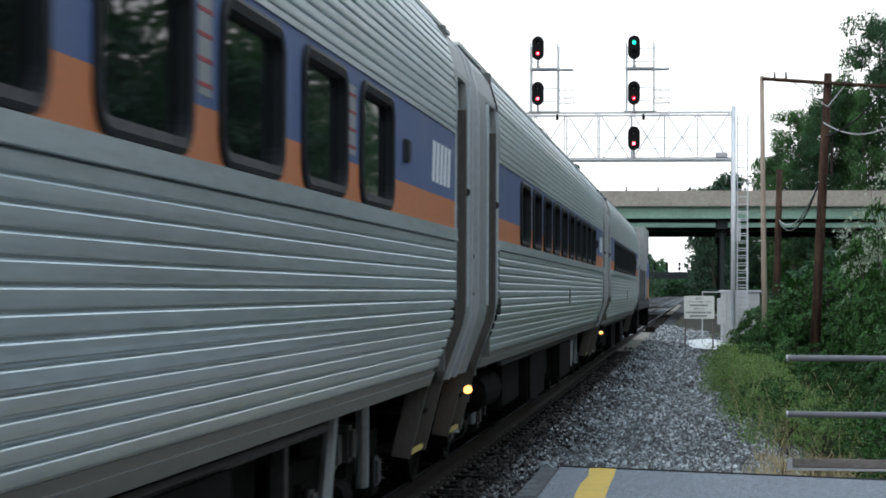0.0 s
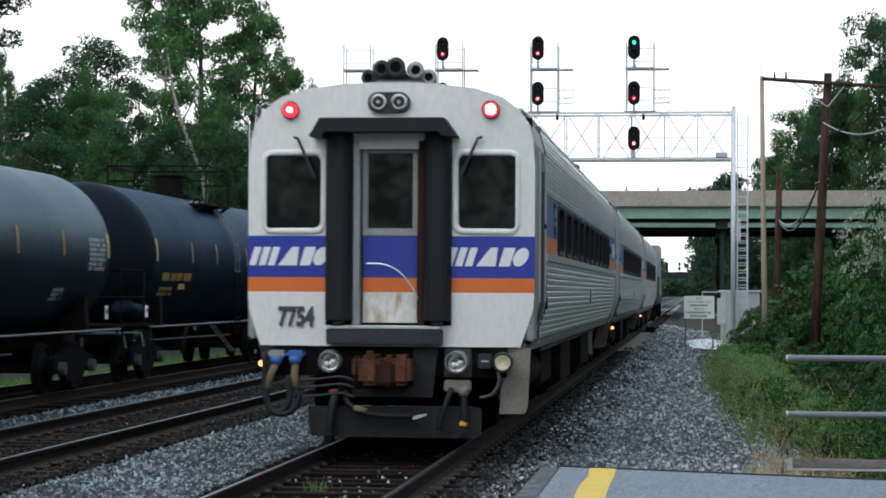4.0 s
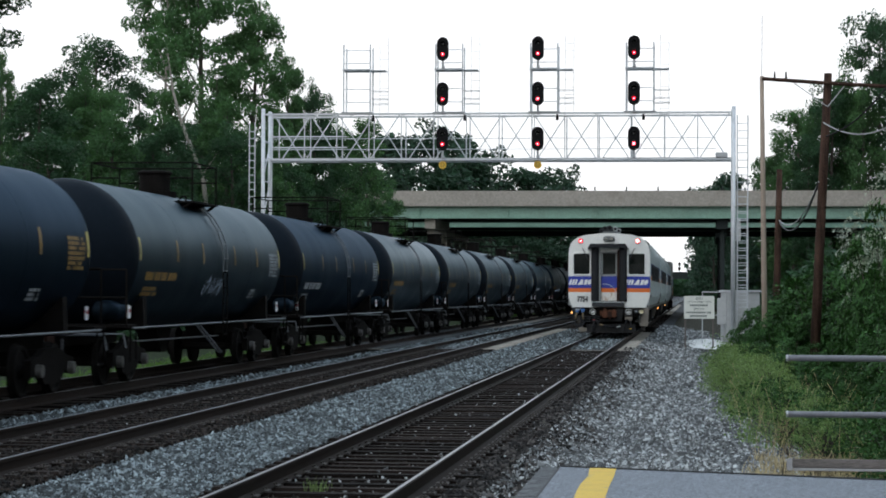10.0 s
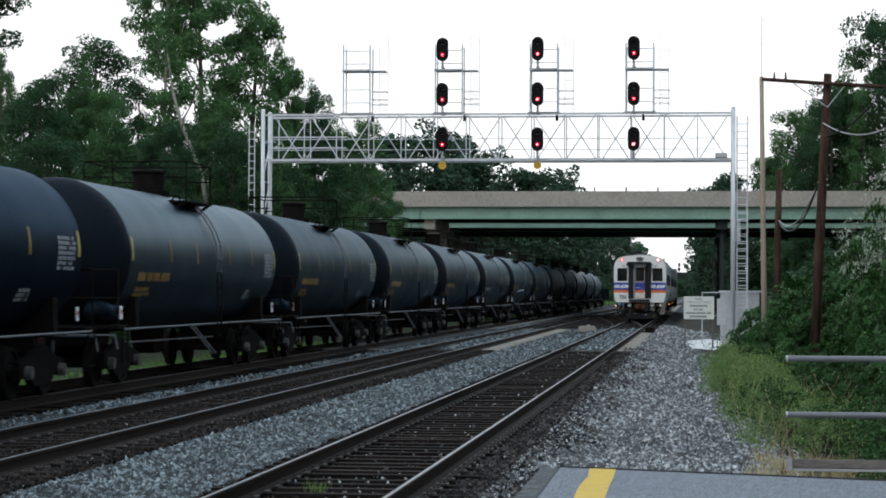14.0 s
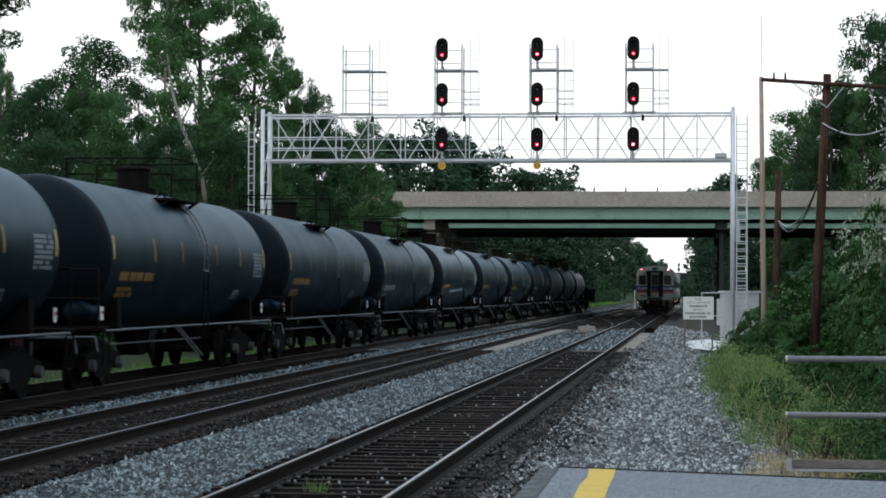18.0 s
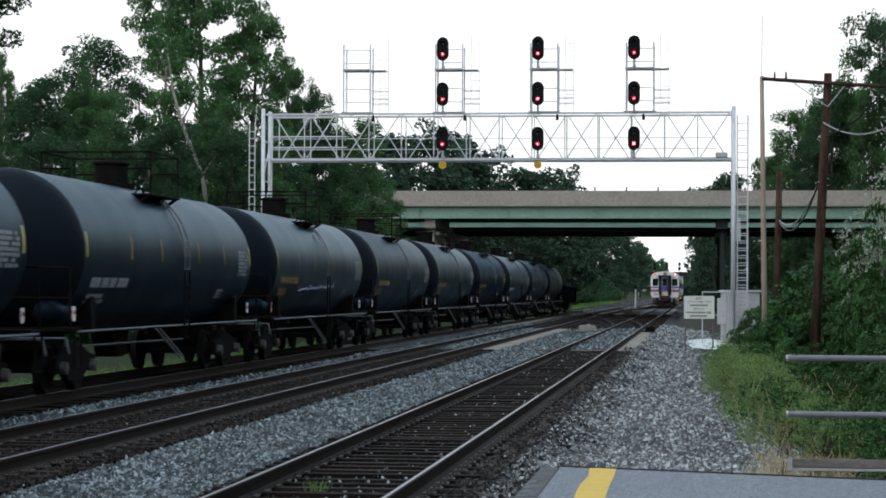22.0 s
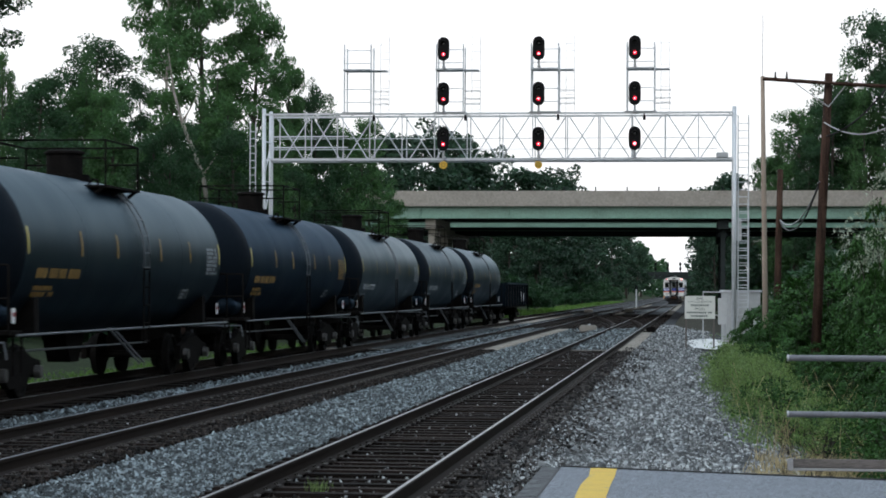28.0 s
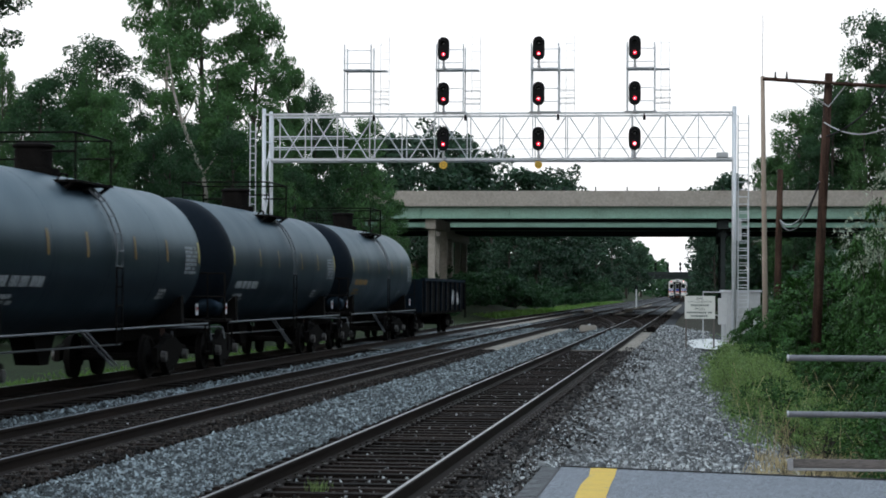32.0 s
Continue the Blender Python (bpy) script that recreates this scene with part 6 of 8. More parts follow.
        low, high = (-18, -9) if ochre else (-24, -14)
        decal("stencil_mark", -6.1, -5.0, low, high, ink, 1, 0.0, 3)
        decal("stencil_mark", -4.9, -3.7, low, high, ink, 1, 0.0, 4)
        decal("stencil_mark", -6.0, -4.4, low - 13, low - 4, ink, 2, 0.4, 5)
        decal("data_panel", 5.5, 6.45, -12, 11, M_STENCIL_Y if paint == M_TANK_B and ochre else M_STENCIL, 7, 0.15, 8)
        decal("stencil_mark", 3.9, 4.6, -34, -24, M_STENCIL, 3, 0.3, 11)
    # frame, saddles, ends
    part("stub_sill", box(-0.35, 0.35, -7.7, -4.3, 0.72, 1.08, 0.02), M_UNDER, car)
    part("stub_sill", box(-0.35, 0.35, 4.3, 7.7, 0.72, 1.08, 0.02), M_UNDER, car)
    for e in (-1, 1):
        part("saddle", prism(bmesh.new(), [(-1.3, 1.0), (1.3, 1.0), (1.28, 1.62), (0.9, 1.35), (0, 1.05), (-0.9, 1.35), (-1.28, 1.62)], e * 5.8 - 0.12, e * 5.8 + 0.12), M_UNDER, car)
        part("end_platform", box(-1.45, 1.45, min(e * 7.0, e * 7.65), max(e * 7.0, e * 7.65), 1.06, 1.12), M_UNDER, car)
        part("end_rail", bars([((-1.4, e * 7.55, 1.1), (-1.4, e * 7.55, 2.1)), ((1.4, e * 7.55, 1.1), (1.4, e * 7.55, 2.1)), ((-1.4, e * 7.55, 2.1), (1.4, e * 7.55, 2.1)), ((-1.4, e * 7.55, 1.6), (1.4, e * 7.55, 1.6))], 0.02), M_UNDER, car)
        for s in (-1, 1):
            part("corner_step", bars([((s * 1.46, e * 7.1, 0.45), (s * 1.46, e * 7.1, 1.1)), ((s * 1.46, e * 7.5, 0.45), (s * 1.46, e * 7.5, 1.1)), ((s * 1.46, e * 7.1, 0.47), (s * 1.46, e * 7.5, 0.47))], 0.018), M_UNDER, car)
        part("coupler", box(-0.14, 0.14, min(e * 7.7, e * 8.24), max(e * 7.7, e * 8.24), 0.74, 1.0, 0.04), M_RUSTY, car)
        part("uncoupling_lever", bars([((-1.4, e * 7.75, 0.95), (1.4, e * 7.75, 0.95)), ((1.4, e * 7.75, 0.95), (1.45, e * 7.75, 0.7))], 0.016), M_SILL, car)
        part("air_hose", tube(bmesh.new(), [(0.3, e * 7.8, 0.85), (0.35, e * 8.0, 0.5), (0.3, e * 8.2, 0.42)], 0.03, 6), M_RUBBER, car)
        for s in (-1, 1):
            plate = part("end_marker", box(s * 1.30 - 0.02, s * 1.30 + 0.02, e * 7.0 - 0.05, e * 7.0 + 0.05, 1.22, 1.46, 0.01), M_LOGO, car, "small white end marker plate")
            part("red_patch", box(s * 1.30 - 0.023, s * 1.30 + 0.023, e * 7.0 - 0.045, e * 7.0 + 0.045, 1.33, 1.39), M_DECAL_RED, plate)
        freight_truck(car, e * 5.95)
    part("brake_tank", turned(bmesh.new(), [(-0.5, 0), (-0.46, 0.2), (0.46, 0.2), (0.5, 0)], 14, y0=-7.05, x0=0.95, z0=1.36), M_TANK_B, car, "round brake reservoir", smooth=True)
    part("brake_wheel", turned(bmesh.new(), [(-0.02, 0.2), (-0.03, 0.24), (0, 0.27), (0.03, 0.24), (0.02, 0.2)], 18, y0=-7.6, x0=-0.6, z0=1.75), M_UNDER, car)
    part("bottom_outlet", cyl(bmesh.new(), (0, 0, 0.5), (0, 0, 1.0), 0.14, 0.2, n=12), M_UNDER, car)
    part("outlet_skid", prism(bmesh.new(), [(-0.7, 1.0), (-0.25, 0.42), (0.25, 0.42), (0.7, 1.0)], -0.22, 0.22, "x"), M_UNDER, car)
    part("brake_rod", bars([((0.4, -4.5, 0.72), (0.4, 4.5, 0.68)), ((1.1, -0.9, 1.05), (1.3, 0.5, 0.4)), ((1.1, -0.6, 1.05), (1.3, 0.8, 0.4))], 0.02), M_SILL, car)
    return car


# ---- the two trains ----
# commuter train: seconds and the place of its driving end along the track, with a small sway
RUN = [(0, -8.2), (0.75, -3.0), (1.5, 2.4), (2.25, 8.2), (3.0, 14.6), (3.5, 19.1), (4.5, 28.3), (5.5, 38.0), (6, 43.0), (7, 53.0), (8, 63.4), (9, 74.2), (10, 85.4), (11, 97.0), (12, 109.0),
       (13, 121.3), (14, 134.0), (16.5, 167.0), (18, 187.5), (20, 215.8), (22, 245), (24, 275), (26, 305.5), (28, 336.5), (30, 368), (32, 400)]
SWAY = {5.5: 0.5, 6: 0.75, 7: 0.4, 4.5: 0.3}
coaches = [coach(True), coach(False)]
coaches.append(copy_thing(coaches[1], pose(0, 0, 0)))
engine = locomotive()
OFFSETS = [BODY / 2, BODY / 2 + COACH, BODY / 2 + 2 * COACH, BODY / 2 + 2.5 * COACH + 9.4]

KINDS = ((M_TANK, False), (M_TANK_B, True), (M_TANK_C, False), (M_TANK_D, True), (M_TANK_C, True), (M_TANK_B, False))
tank_protos = [tank_car(*k) for k in KINDS]
ORDER = (4, 0, 2, 1, 3, 3, 4, 0, 3, 3, 3, 4, 5, 3, 1, 0, 1, 0, 0, 3)
# seconds and the middle of the last tank car
FREIGHT = ((0, 349.4), (4, 315.3), (7, 289.5), (10, 263.7), (13, 238.2), (15.5, 216.6), (18, 194.8), (21, 168.4), (24, 141.6), (28, 105.9), (31, 79.3), (32, 70.45))
tank_train = []
used = set()
for k, kind in enumerate(ORDER):
    if kind in used:
        tank_train.append(copy_thing(tank_protos[kind], pose(T3, 0, 0)))
    else:
        used.add(kind)
        tank_train.append(tank_protos[kind])
for k, kind in enumerate(ORDER):
    tank_train[k]["label"] = ("black railway tank car with faded grey markings", "matte sooty black railway tank car", "greyed black railway tank car with a soft sheen", "dull black railway tank car with faded ochre markings", "greyed black railway tank car with ochre markings", "sooty black railway tank car with pale markings")[kind]


def spray(car, y0, y1, z0, z1, seed):
    """A sprayed tag of loose pale strokes on a tank's side."""
    rng = random.Random(seed)
    bm = bmesh.new()
    for i in range(13):
        u = i / 12
        y = y0 + (y1 - y0) * u
        lo, hi = z0 + rng.uniform(0, 0.22), z1 - rng.uniform(0, 0.25)
        lean = rng.uniform(-0.12, 0.22)
        w = rng.uniform(0.03, 0.09)
        pts = []
        for j in range(5):
            z = lo + (hi - lo) * j / 4
            c = math.sqrt(max(0.01, (TANK_R + 0.009) ** 2 - (z - TANK_Z) ** 2))
            yy = y + lean * j / 4 + 0.05 * math.sin(j * 2 + seed + i)
            pts.append((bm.verts.new((c, yy, z)), bm.verts.new((c, yy + w, z))))
        for a, b in zip(pts, pts[1:]):
            bm.faces.new((a[0], a[1], b[1], b[0]))
        if i % 3 == 1:
            z = (lo + hi) / 2 + rng.uniform(-0.1, 0.15)
            c = math.sqrt((TANK_R + 0.010) ** 2 - (z - TANK_Z) ** 2)
            bm.faces.new([bm.verts.new((c, yy2, zz)) for yy2, zz in ((y, z), (y + 0.38, z + 0.06), (y + 0.4, z + 0.13), (y, z + 0.07))])
    part("graffiti", bm, M_GRAFFITI, car, "pale blue spray-painted tag")
    car["label"] = "black railway tank car with a pale blue graffiti tag"


spray(tank_train[15], 2.0, 4.4, 1.65, 2.35, 3)
spray(tank_train[13], -1.0, 0.6, 1.6, 2.1, 8)
patch = part("placard", box(TANK_R - 0.13, TANK_R - 0.09, -4.6, -4.1, 1.75, 2.05), M_STRIP, tank_train[16], "yellow placard")


bm = bmesh.new()
line = []
for i in range(46):
    u = i / 45
    z = 1.78 + 0.10 * u + 0.09 * math.sin(i * 1.9) * (0.6 + 0.4 * math.sin(i * 0.6))
    line.append((math.sqrt((TANK_R + 0.012) ** 2 - (z - TANK_Z) ** 2), -3.5 + 5.6 * u + 0.12 * math.cos(i * 1.9), z))
part("chalk_scrawl", tube(bm, line, 0.012, 4), M_GRAFFITI, tank_train[6], "thin pale chalked scrawl")


def gondola():
    g = thing("buffer_gondola", "low black gondola car with white graffiti at the train's end", "gondola car", "tank train")
    for s in (-1, 1):
        part("side", box(min(s * 1.42, s * 1.48), max(s * 1.42, s * 1.48), -7.0, 7.0, 0.95, 2.15, 0.01), M_UNDER, g)
        post = part("side_post", box(min(s * 1.48, s * 1.56), max(s * 1.48, s * 1.56), -0.06, 0.06, 0.95, 2.12), M_TANK_B, g)
        post.location.y = -6.8
        for i in range(1, 9):
            again(post, pose(0, -6.8 + 1.7 * i, 0), g)
        part("top_chord", box(min(s * 1.40, s * 1.55), max(s * 1.40, s * 1.55), -7.05, 7.05, 2.12, 2.22), M_TANK_B, g)
        rng = random.Random(21)
        for i in range(16):
            y = 2.4 + 0.2 * i
            z = 1.1 + 0.5 * rng.random()
            part("paint_stroke", box(s * 1.485 - 0.002, s * 1.485 + 0.002, y, y + rng.uniform(0.08, 0.22), z, z + rng.uniform(0.15, 0.45)), M_LOGO, g, "white spray-painted stroke")
        part("ladder", bars([((s * 1.58, 6.5, 0.6), (s * 1.58, 6.5, 2.1)), ((s * 1.58, 6.95, 0.6), (s * 1.58, 6.95, 2.1))] + [((s * 1.58, 6.5, 0.7 + 0.35 * k), (s * 1.58, 6.95, 0.7 + 0.35 * k)) for k in range(5)], 0.016), M_UNDER, g)
    for e in (-1, 1):
        part("end", box(-1.45, 1.45, min(e * 7.0, e * 7.08), max(e * 7.0, e * 7.08), 0.95, 2.18), M_TANK_B, g)
        part("coupler", box(-0.14, 0.14, min(e * 7.08, e * 7.95), max(e * 7.08, e * 7.95), 0.74, 1.0, 0.03), M_RUSTY, g)
        freight_truck(g, e * 5.2)
    part("floor", box(-1.42, 1.42, -7, 7, 0.85, 0.95), M_UNDER, g)
    part("centre_sill", box(-0.35, 0.35, -7, 7, 0.65, 0.85), M_UNDER, g)
    return g


gond = gondola()

# ---- plants ----


def leaf_quads(c, size, rng, flat=0.35, points=4):
    """Leaf shapes (pointed, of 3 or 4 corners) at the places c, turned at random."""
    n = len(c)
    u = rng.normal(size=(n, 3))
    u[:, 2] *= 0.7
    u /= np.linalg.norm(u, axis=1)[:, None]
    w = rng.normal(size=(n, 3))
    w[:, 2] += flat
    v = np.cross(u, w)
    v /= np.linalg.norm(v, axis=1)[:, None] + 1e-9
    s = size * rng.uniform(0.6, 1.35, size=(n, 1))
    if points == 3:
        verts = np.stack([c - u * s * 0.5, c + v * s * 0.36 + u * s * 0.22, c - v * s * 0.3 + u * s * 0.5], 1)
        return verts.reshape(-1, 3), np.arange(3 * n).reshape(n, 3)
    verts = np.empty((n, 4, 3))
    verts[:, 0], verts[:, 1], verts[:, 2], verts[:, 3] = c - u * s * 0.5, c + v * s * 0.33 + u * s * 0.05, c + u * s * 0.5, c - v * s * 0.33 + u * s * 0.05
    return verts.reshape(-1, 3), np.arange(4 * n).reshape(n, 4)


def tree(seed, h, spread, n_leaves, size, leaf, bark, label, low=0.22, clump=0.085, airy=1.0):
    """A tapered trunk with limbs, and leaves in uneven clumps at the ends of the limbs."""
    rng = np.random.default_rng(seed)
    t = thing("tree", label, "tree", "trackside trees")
    bm = bmesh.new()
    lean = rng.normal(0, 0.03, 2)
    axis = [Vector((lean[0] * h * u + 0.012 * h * math.sin(5 * u + seed), lean[1] * h * u, h * u - 0.4 * (u == 0))) for u in (0, 0.15, 0.3, 0.5, 0.7, 0.86, 0.97)]
    tube(bm, axis, [0.026 * h, 0.021 * h, 0.018 * h, 0.013 * h, 0.009 * h, 0.005 * h, 0.002 * h], 9)
    hubs = []
    limbs = 17
    for i in range(limbs):
        u = low + (0.93 - low) * (i + rng.uniform(0, 0.8)) / limbs
        a = i * 2.4 + rng.uniform(-0.5, 0.5)
        k = min(5, max(0, int(np.searchsorted([0, 0.15, 0.3, 0.5, 0.7, 0.86, 0.97], u)) - 1))
        us = [0, 0.15, 0.3, 0.5, 0.7, 0.86, 0.97]
        p = axis[k].lerp(axis[k + 1], (u - us[k]) / (us[k + 1] - us[k]))
        shape = math.sin(math.pi * min(1, (u - low) / (1.02 - low) * 0.72 + 0.28)) ** 0.8
        reach = spread * shape * rng.uniform(0.7, 1.12)
        d = Vector((math.cos(a), math.sin(a), rng.uniform(0.15, 0.75)))
        mid = p + d * reach * 0.5 + Vector((0, 0, 0.03 * h))
        end = p + d * reach + Vector((0, 0, rng.uniform(-0.03, 0.06) * h))
        r0 = 0.0075 * h * (1.1 - u)
        tube(bm, [p, mid, end], [r0 + 0.012, r0 * 0.6 + 0.008, 0.01], 5)
        hubs += [(end, 1.0), (mid.lerp(end, 0.45), 0.8)]
        for _ in range(3):
            q = mid.lerp(end, rng.uniform(0.2, 1.0)) + Vector(rng.normal(0, 0.11 * spread + 0.25, 3))
            tube(bm, [mid.lerp(end, 0.4), q], [r0 * 0.35 + 0.006, 0.006], 4)
            hubs.append((q, rng.uniform(0.5, 1.0)))
    hubs.append((axis[-1], 0.9))
    part("trunk", bm, bark, t, smooth=True)
    w = np.array([x[1] for x in hubs]) ** 1.5
    idx = rng.choice(len(hubs), size=n_leaves, p=w / w.sum())
    c = np.array([tuple(x[0]) for x in hubs])[idx]
    sig = clump * h * np.array([x[1] for x in hubs])[idx][:, None]
    dirs = rng.normal(size=(n_leaves, 3))
    dirs /= np.linalg.norm(dirs, axis=1)[:, None]
    rad = rng.uniform(0.25, 1.0, size=(n_leaves, 1)) ** 0.6
    c = c + dirs * rad * sig * np.array([1.25, 1.25, 0.8]) * airy
    v, f = leaf_quads(c, size, rng, 0.35, 3)
    crown = soup("crown", v, f, leaf, t)
    return t


def bush(seed, n_leaves, size, leaf, label, name="bush", tall=1.0, points=3):
    rng = np.random.default_rng(seed)
    b = thing(name, label, "bush", "trackside bushes")
    bm = bmesh.new()
    hubs = []
    for i in range(14):
        a, e = rng.uniform(0, 6.28), rng.uniform(0.15, 1.45)
        d = Vector((math.cos(a) * math.cos(e), math.sin(a) * math.cos(e), math.sin(e) * tall))
        end = d * rng.uniform(0.75, 1.15)
        tube(bm, [(0, 0, -0.1), d * 0.5, end], [0.02, 0.014, 0.005], 4)
        hubs += [end, end * 0.75]
        for _ in range(5):
            hubs.append(end * rng.uniform(0.5, 1.05) + Vector(rng.normal(0, 0.2, 3)))
    tagged(part("stem", bm, M_BARK, b), kind="stuff")
    idx = rng.integers(0, len(hubs), n_leaves)
    c = np.array([tuple(x) for x in hubs])[idx]
    dirs = rng.normal(size=(n_leaves, 3))
    dirs /= np.linalg.norm(dirs, axis=1)[:, None]
    c = c + dirs * rng.uniform(0.2, 1, size=(n_leaves, 1)) ** 0.6 * 0.17
    c[:, 2] = np.abs(c[:, 2]) + 0.02
    v, f = leaf_quads(c, size * 1.06, rng, 0.35, points)
    soup("foliage", v, f, leaf, b)
    return b


def thicket(seed, sprays, per, size, leaf, label, tall=1.0, reach=(0.13, 0.27), low=0.02):
    """A bush of leafy sprays: drooping plates of leaves over a dark hollow inside."""
    rng = np.random.default_rng(seed)
    b = thing("bush", label, "bush", "trackside bushes")
    bm = bmesh.new()
    verts = []
    for i in range(sprays):
        a, up = rng.uniform(0, 6.283), rng.uniform(low, 1.0)
        flat = math.sqrt(1 - up * up)
        d = np.array([math.cos(a) * flat, math.sin(a) * flat, up])
        lump = 0.86 + 0.14 * math.sin(3 * a + seed) * math.sin(5 * up + seed)
        c = d * lump * rng.uniform(0.5, 1.15)
        c[2] *= tall
        if i % 4 == 0:
            tube(bm, [(0, 0, -0.1), tuple(c * 0.55), tuple(c)], [0.02, 0.013, 0.004], 4)
        axis = d * 0.75 + np.array([0, 0, 0.7]) + rng.normal(0, 0.22, 3)
        axis /= np.linalg.norm(axis)
        e1 = np.cross(axis, rng.normal(size=3))
        e1 /= np.linalg.norm(e1)
        e2 = np.cross(axis, e1)
        r = rng.uniform(*reach)
        rad = np.sqrt(rng.uniform(0, 1, per))
        th = rng.uniform(0, 6.283, per)
        q = c + (np.outer(rad * np.cos(th), e1) * 1.25 + np.outer(rad * np.sin(th), e2) * 0.8) * r + np.outer(rng.normal(0, 0.13, per), axis) * r
        q[:, 2] -= 0.35 * r * rad ** 2
        q[:, 2] = np.abs(q[:, 2]) + 0.01
        nn = axis + rng.normal(0, 0.38, (per, 3))
        u = np.cross(nn, rng.normal(size=(per, 3)))
        u /= np.linalg.norm(u, axis=1)[:, None]
        v = np.cross(nn, u)
        v /= np.linalg.norm(v, axis=1)[:, None]
        s = size * rng.uniform(0.6, 1.3, (per, 1))
        verts.append(np.stack([q - u * s * 0.55, q + v * s * 0.36, q + u * s * 0.55, q - v * s * 0.36], 1).reshape(-1, 3))
    tagged(part("stem", bm, M_BARK, b), kind="stuff")
    soup("foliage", np.concatenate(verts), np.arange(4 * sprays * per).reshape(-1, 4), leaf, b)
    return b


def plant(protos, rows, seed):
    """Copies of plants: rows of (which, x, y, height scale, ground)."""
    rng = random.Random(seed)
    used = set()
    for which, x, y, s, z, *wide in rows:
        w = wide[0] if wide else 1.0
        m = pose(x, y, z, 0, 0, rng.uniform(0, 360))
        if which in used:
            o = copy_thing(protos[which], m)
        else:
            used.add(which)
            o = protos[which]
            o.matrix_basis = m
        o.scale = (s * w * rng.uniform(0.92, 1.08), s * w * rng.uniform(0.92, 1.08), s)


def ground_z(x):
    return float(np.interp(x, xs, zs))


TREES = [
    tree(11, 10, 1.8, 19000, 0.135, M_LEAF, M_BARK, "leafy dark green deciduous tree on the bank", clump=0.062),
    tree(12, 10, 1.6, 19000, 0.135, M_LEAF_DARK, M_BARK, "dense dark green woodland tree", clump=0.064, low=0.12),
    tree(13, 10, 2.1, 21000, 0.135, M_LEAF_PALE, M_BARK, "tall airy sycamore on the bank", clump=0.05, low=0.2),
    tree(14, 10, 2.3, 19000, 0.15, M_LEAF_DARK, M_BARK, "broad dark green woodland tree", low=0.08, clump=0.065),
    tree(15, 10, 1.7, 18000, 0.135, M_LEAF_PALE, M_BARK, "mid-green woodland tree with an uneven crown", low=0.10, clump=0.06),
    tree(16, 10, 2.6, 30000, 0.12, M_LEAF_DARK, M_BARK, "tall tree whose high crown hangs over the bank", low=0.72, clump=0.06),
    tree(17, 10, 2.6, 5000, 0.36, M_LEAF_FAR, M_BARK, "woodland tree far down the line, leaves darkened for shade", low=0.10, clump=0.085),
    tree(18, 10, 2.3, 5000, 0.36, M_LEAF_FAR, M_BARK, "green woodland tree far down the line, leaves darkened for shade", low=0.10, clump=0.085),
    tree(19, 10, 2.1, 15000, 0.135, M_LEAF_PALE, M_BARK_PALE, "leaning sycamore with a bare pale lower trunk", low=0.66, clump=0.05),
]
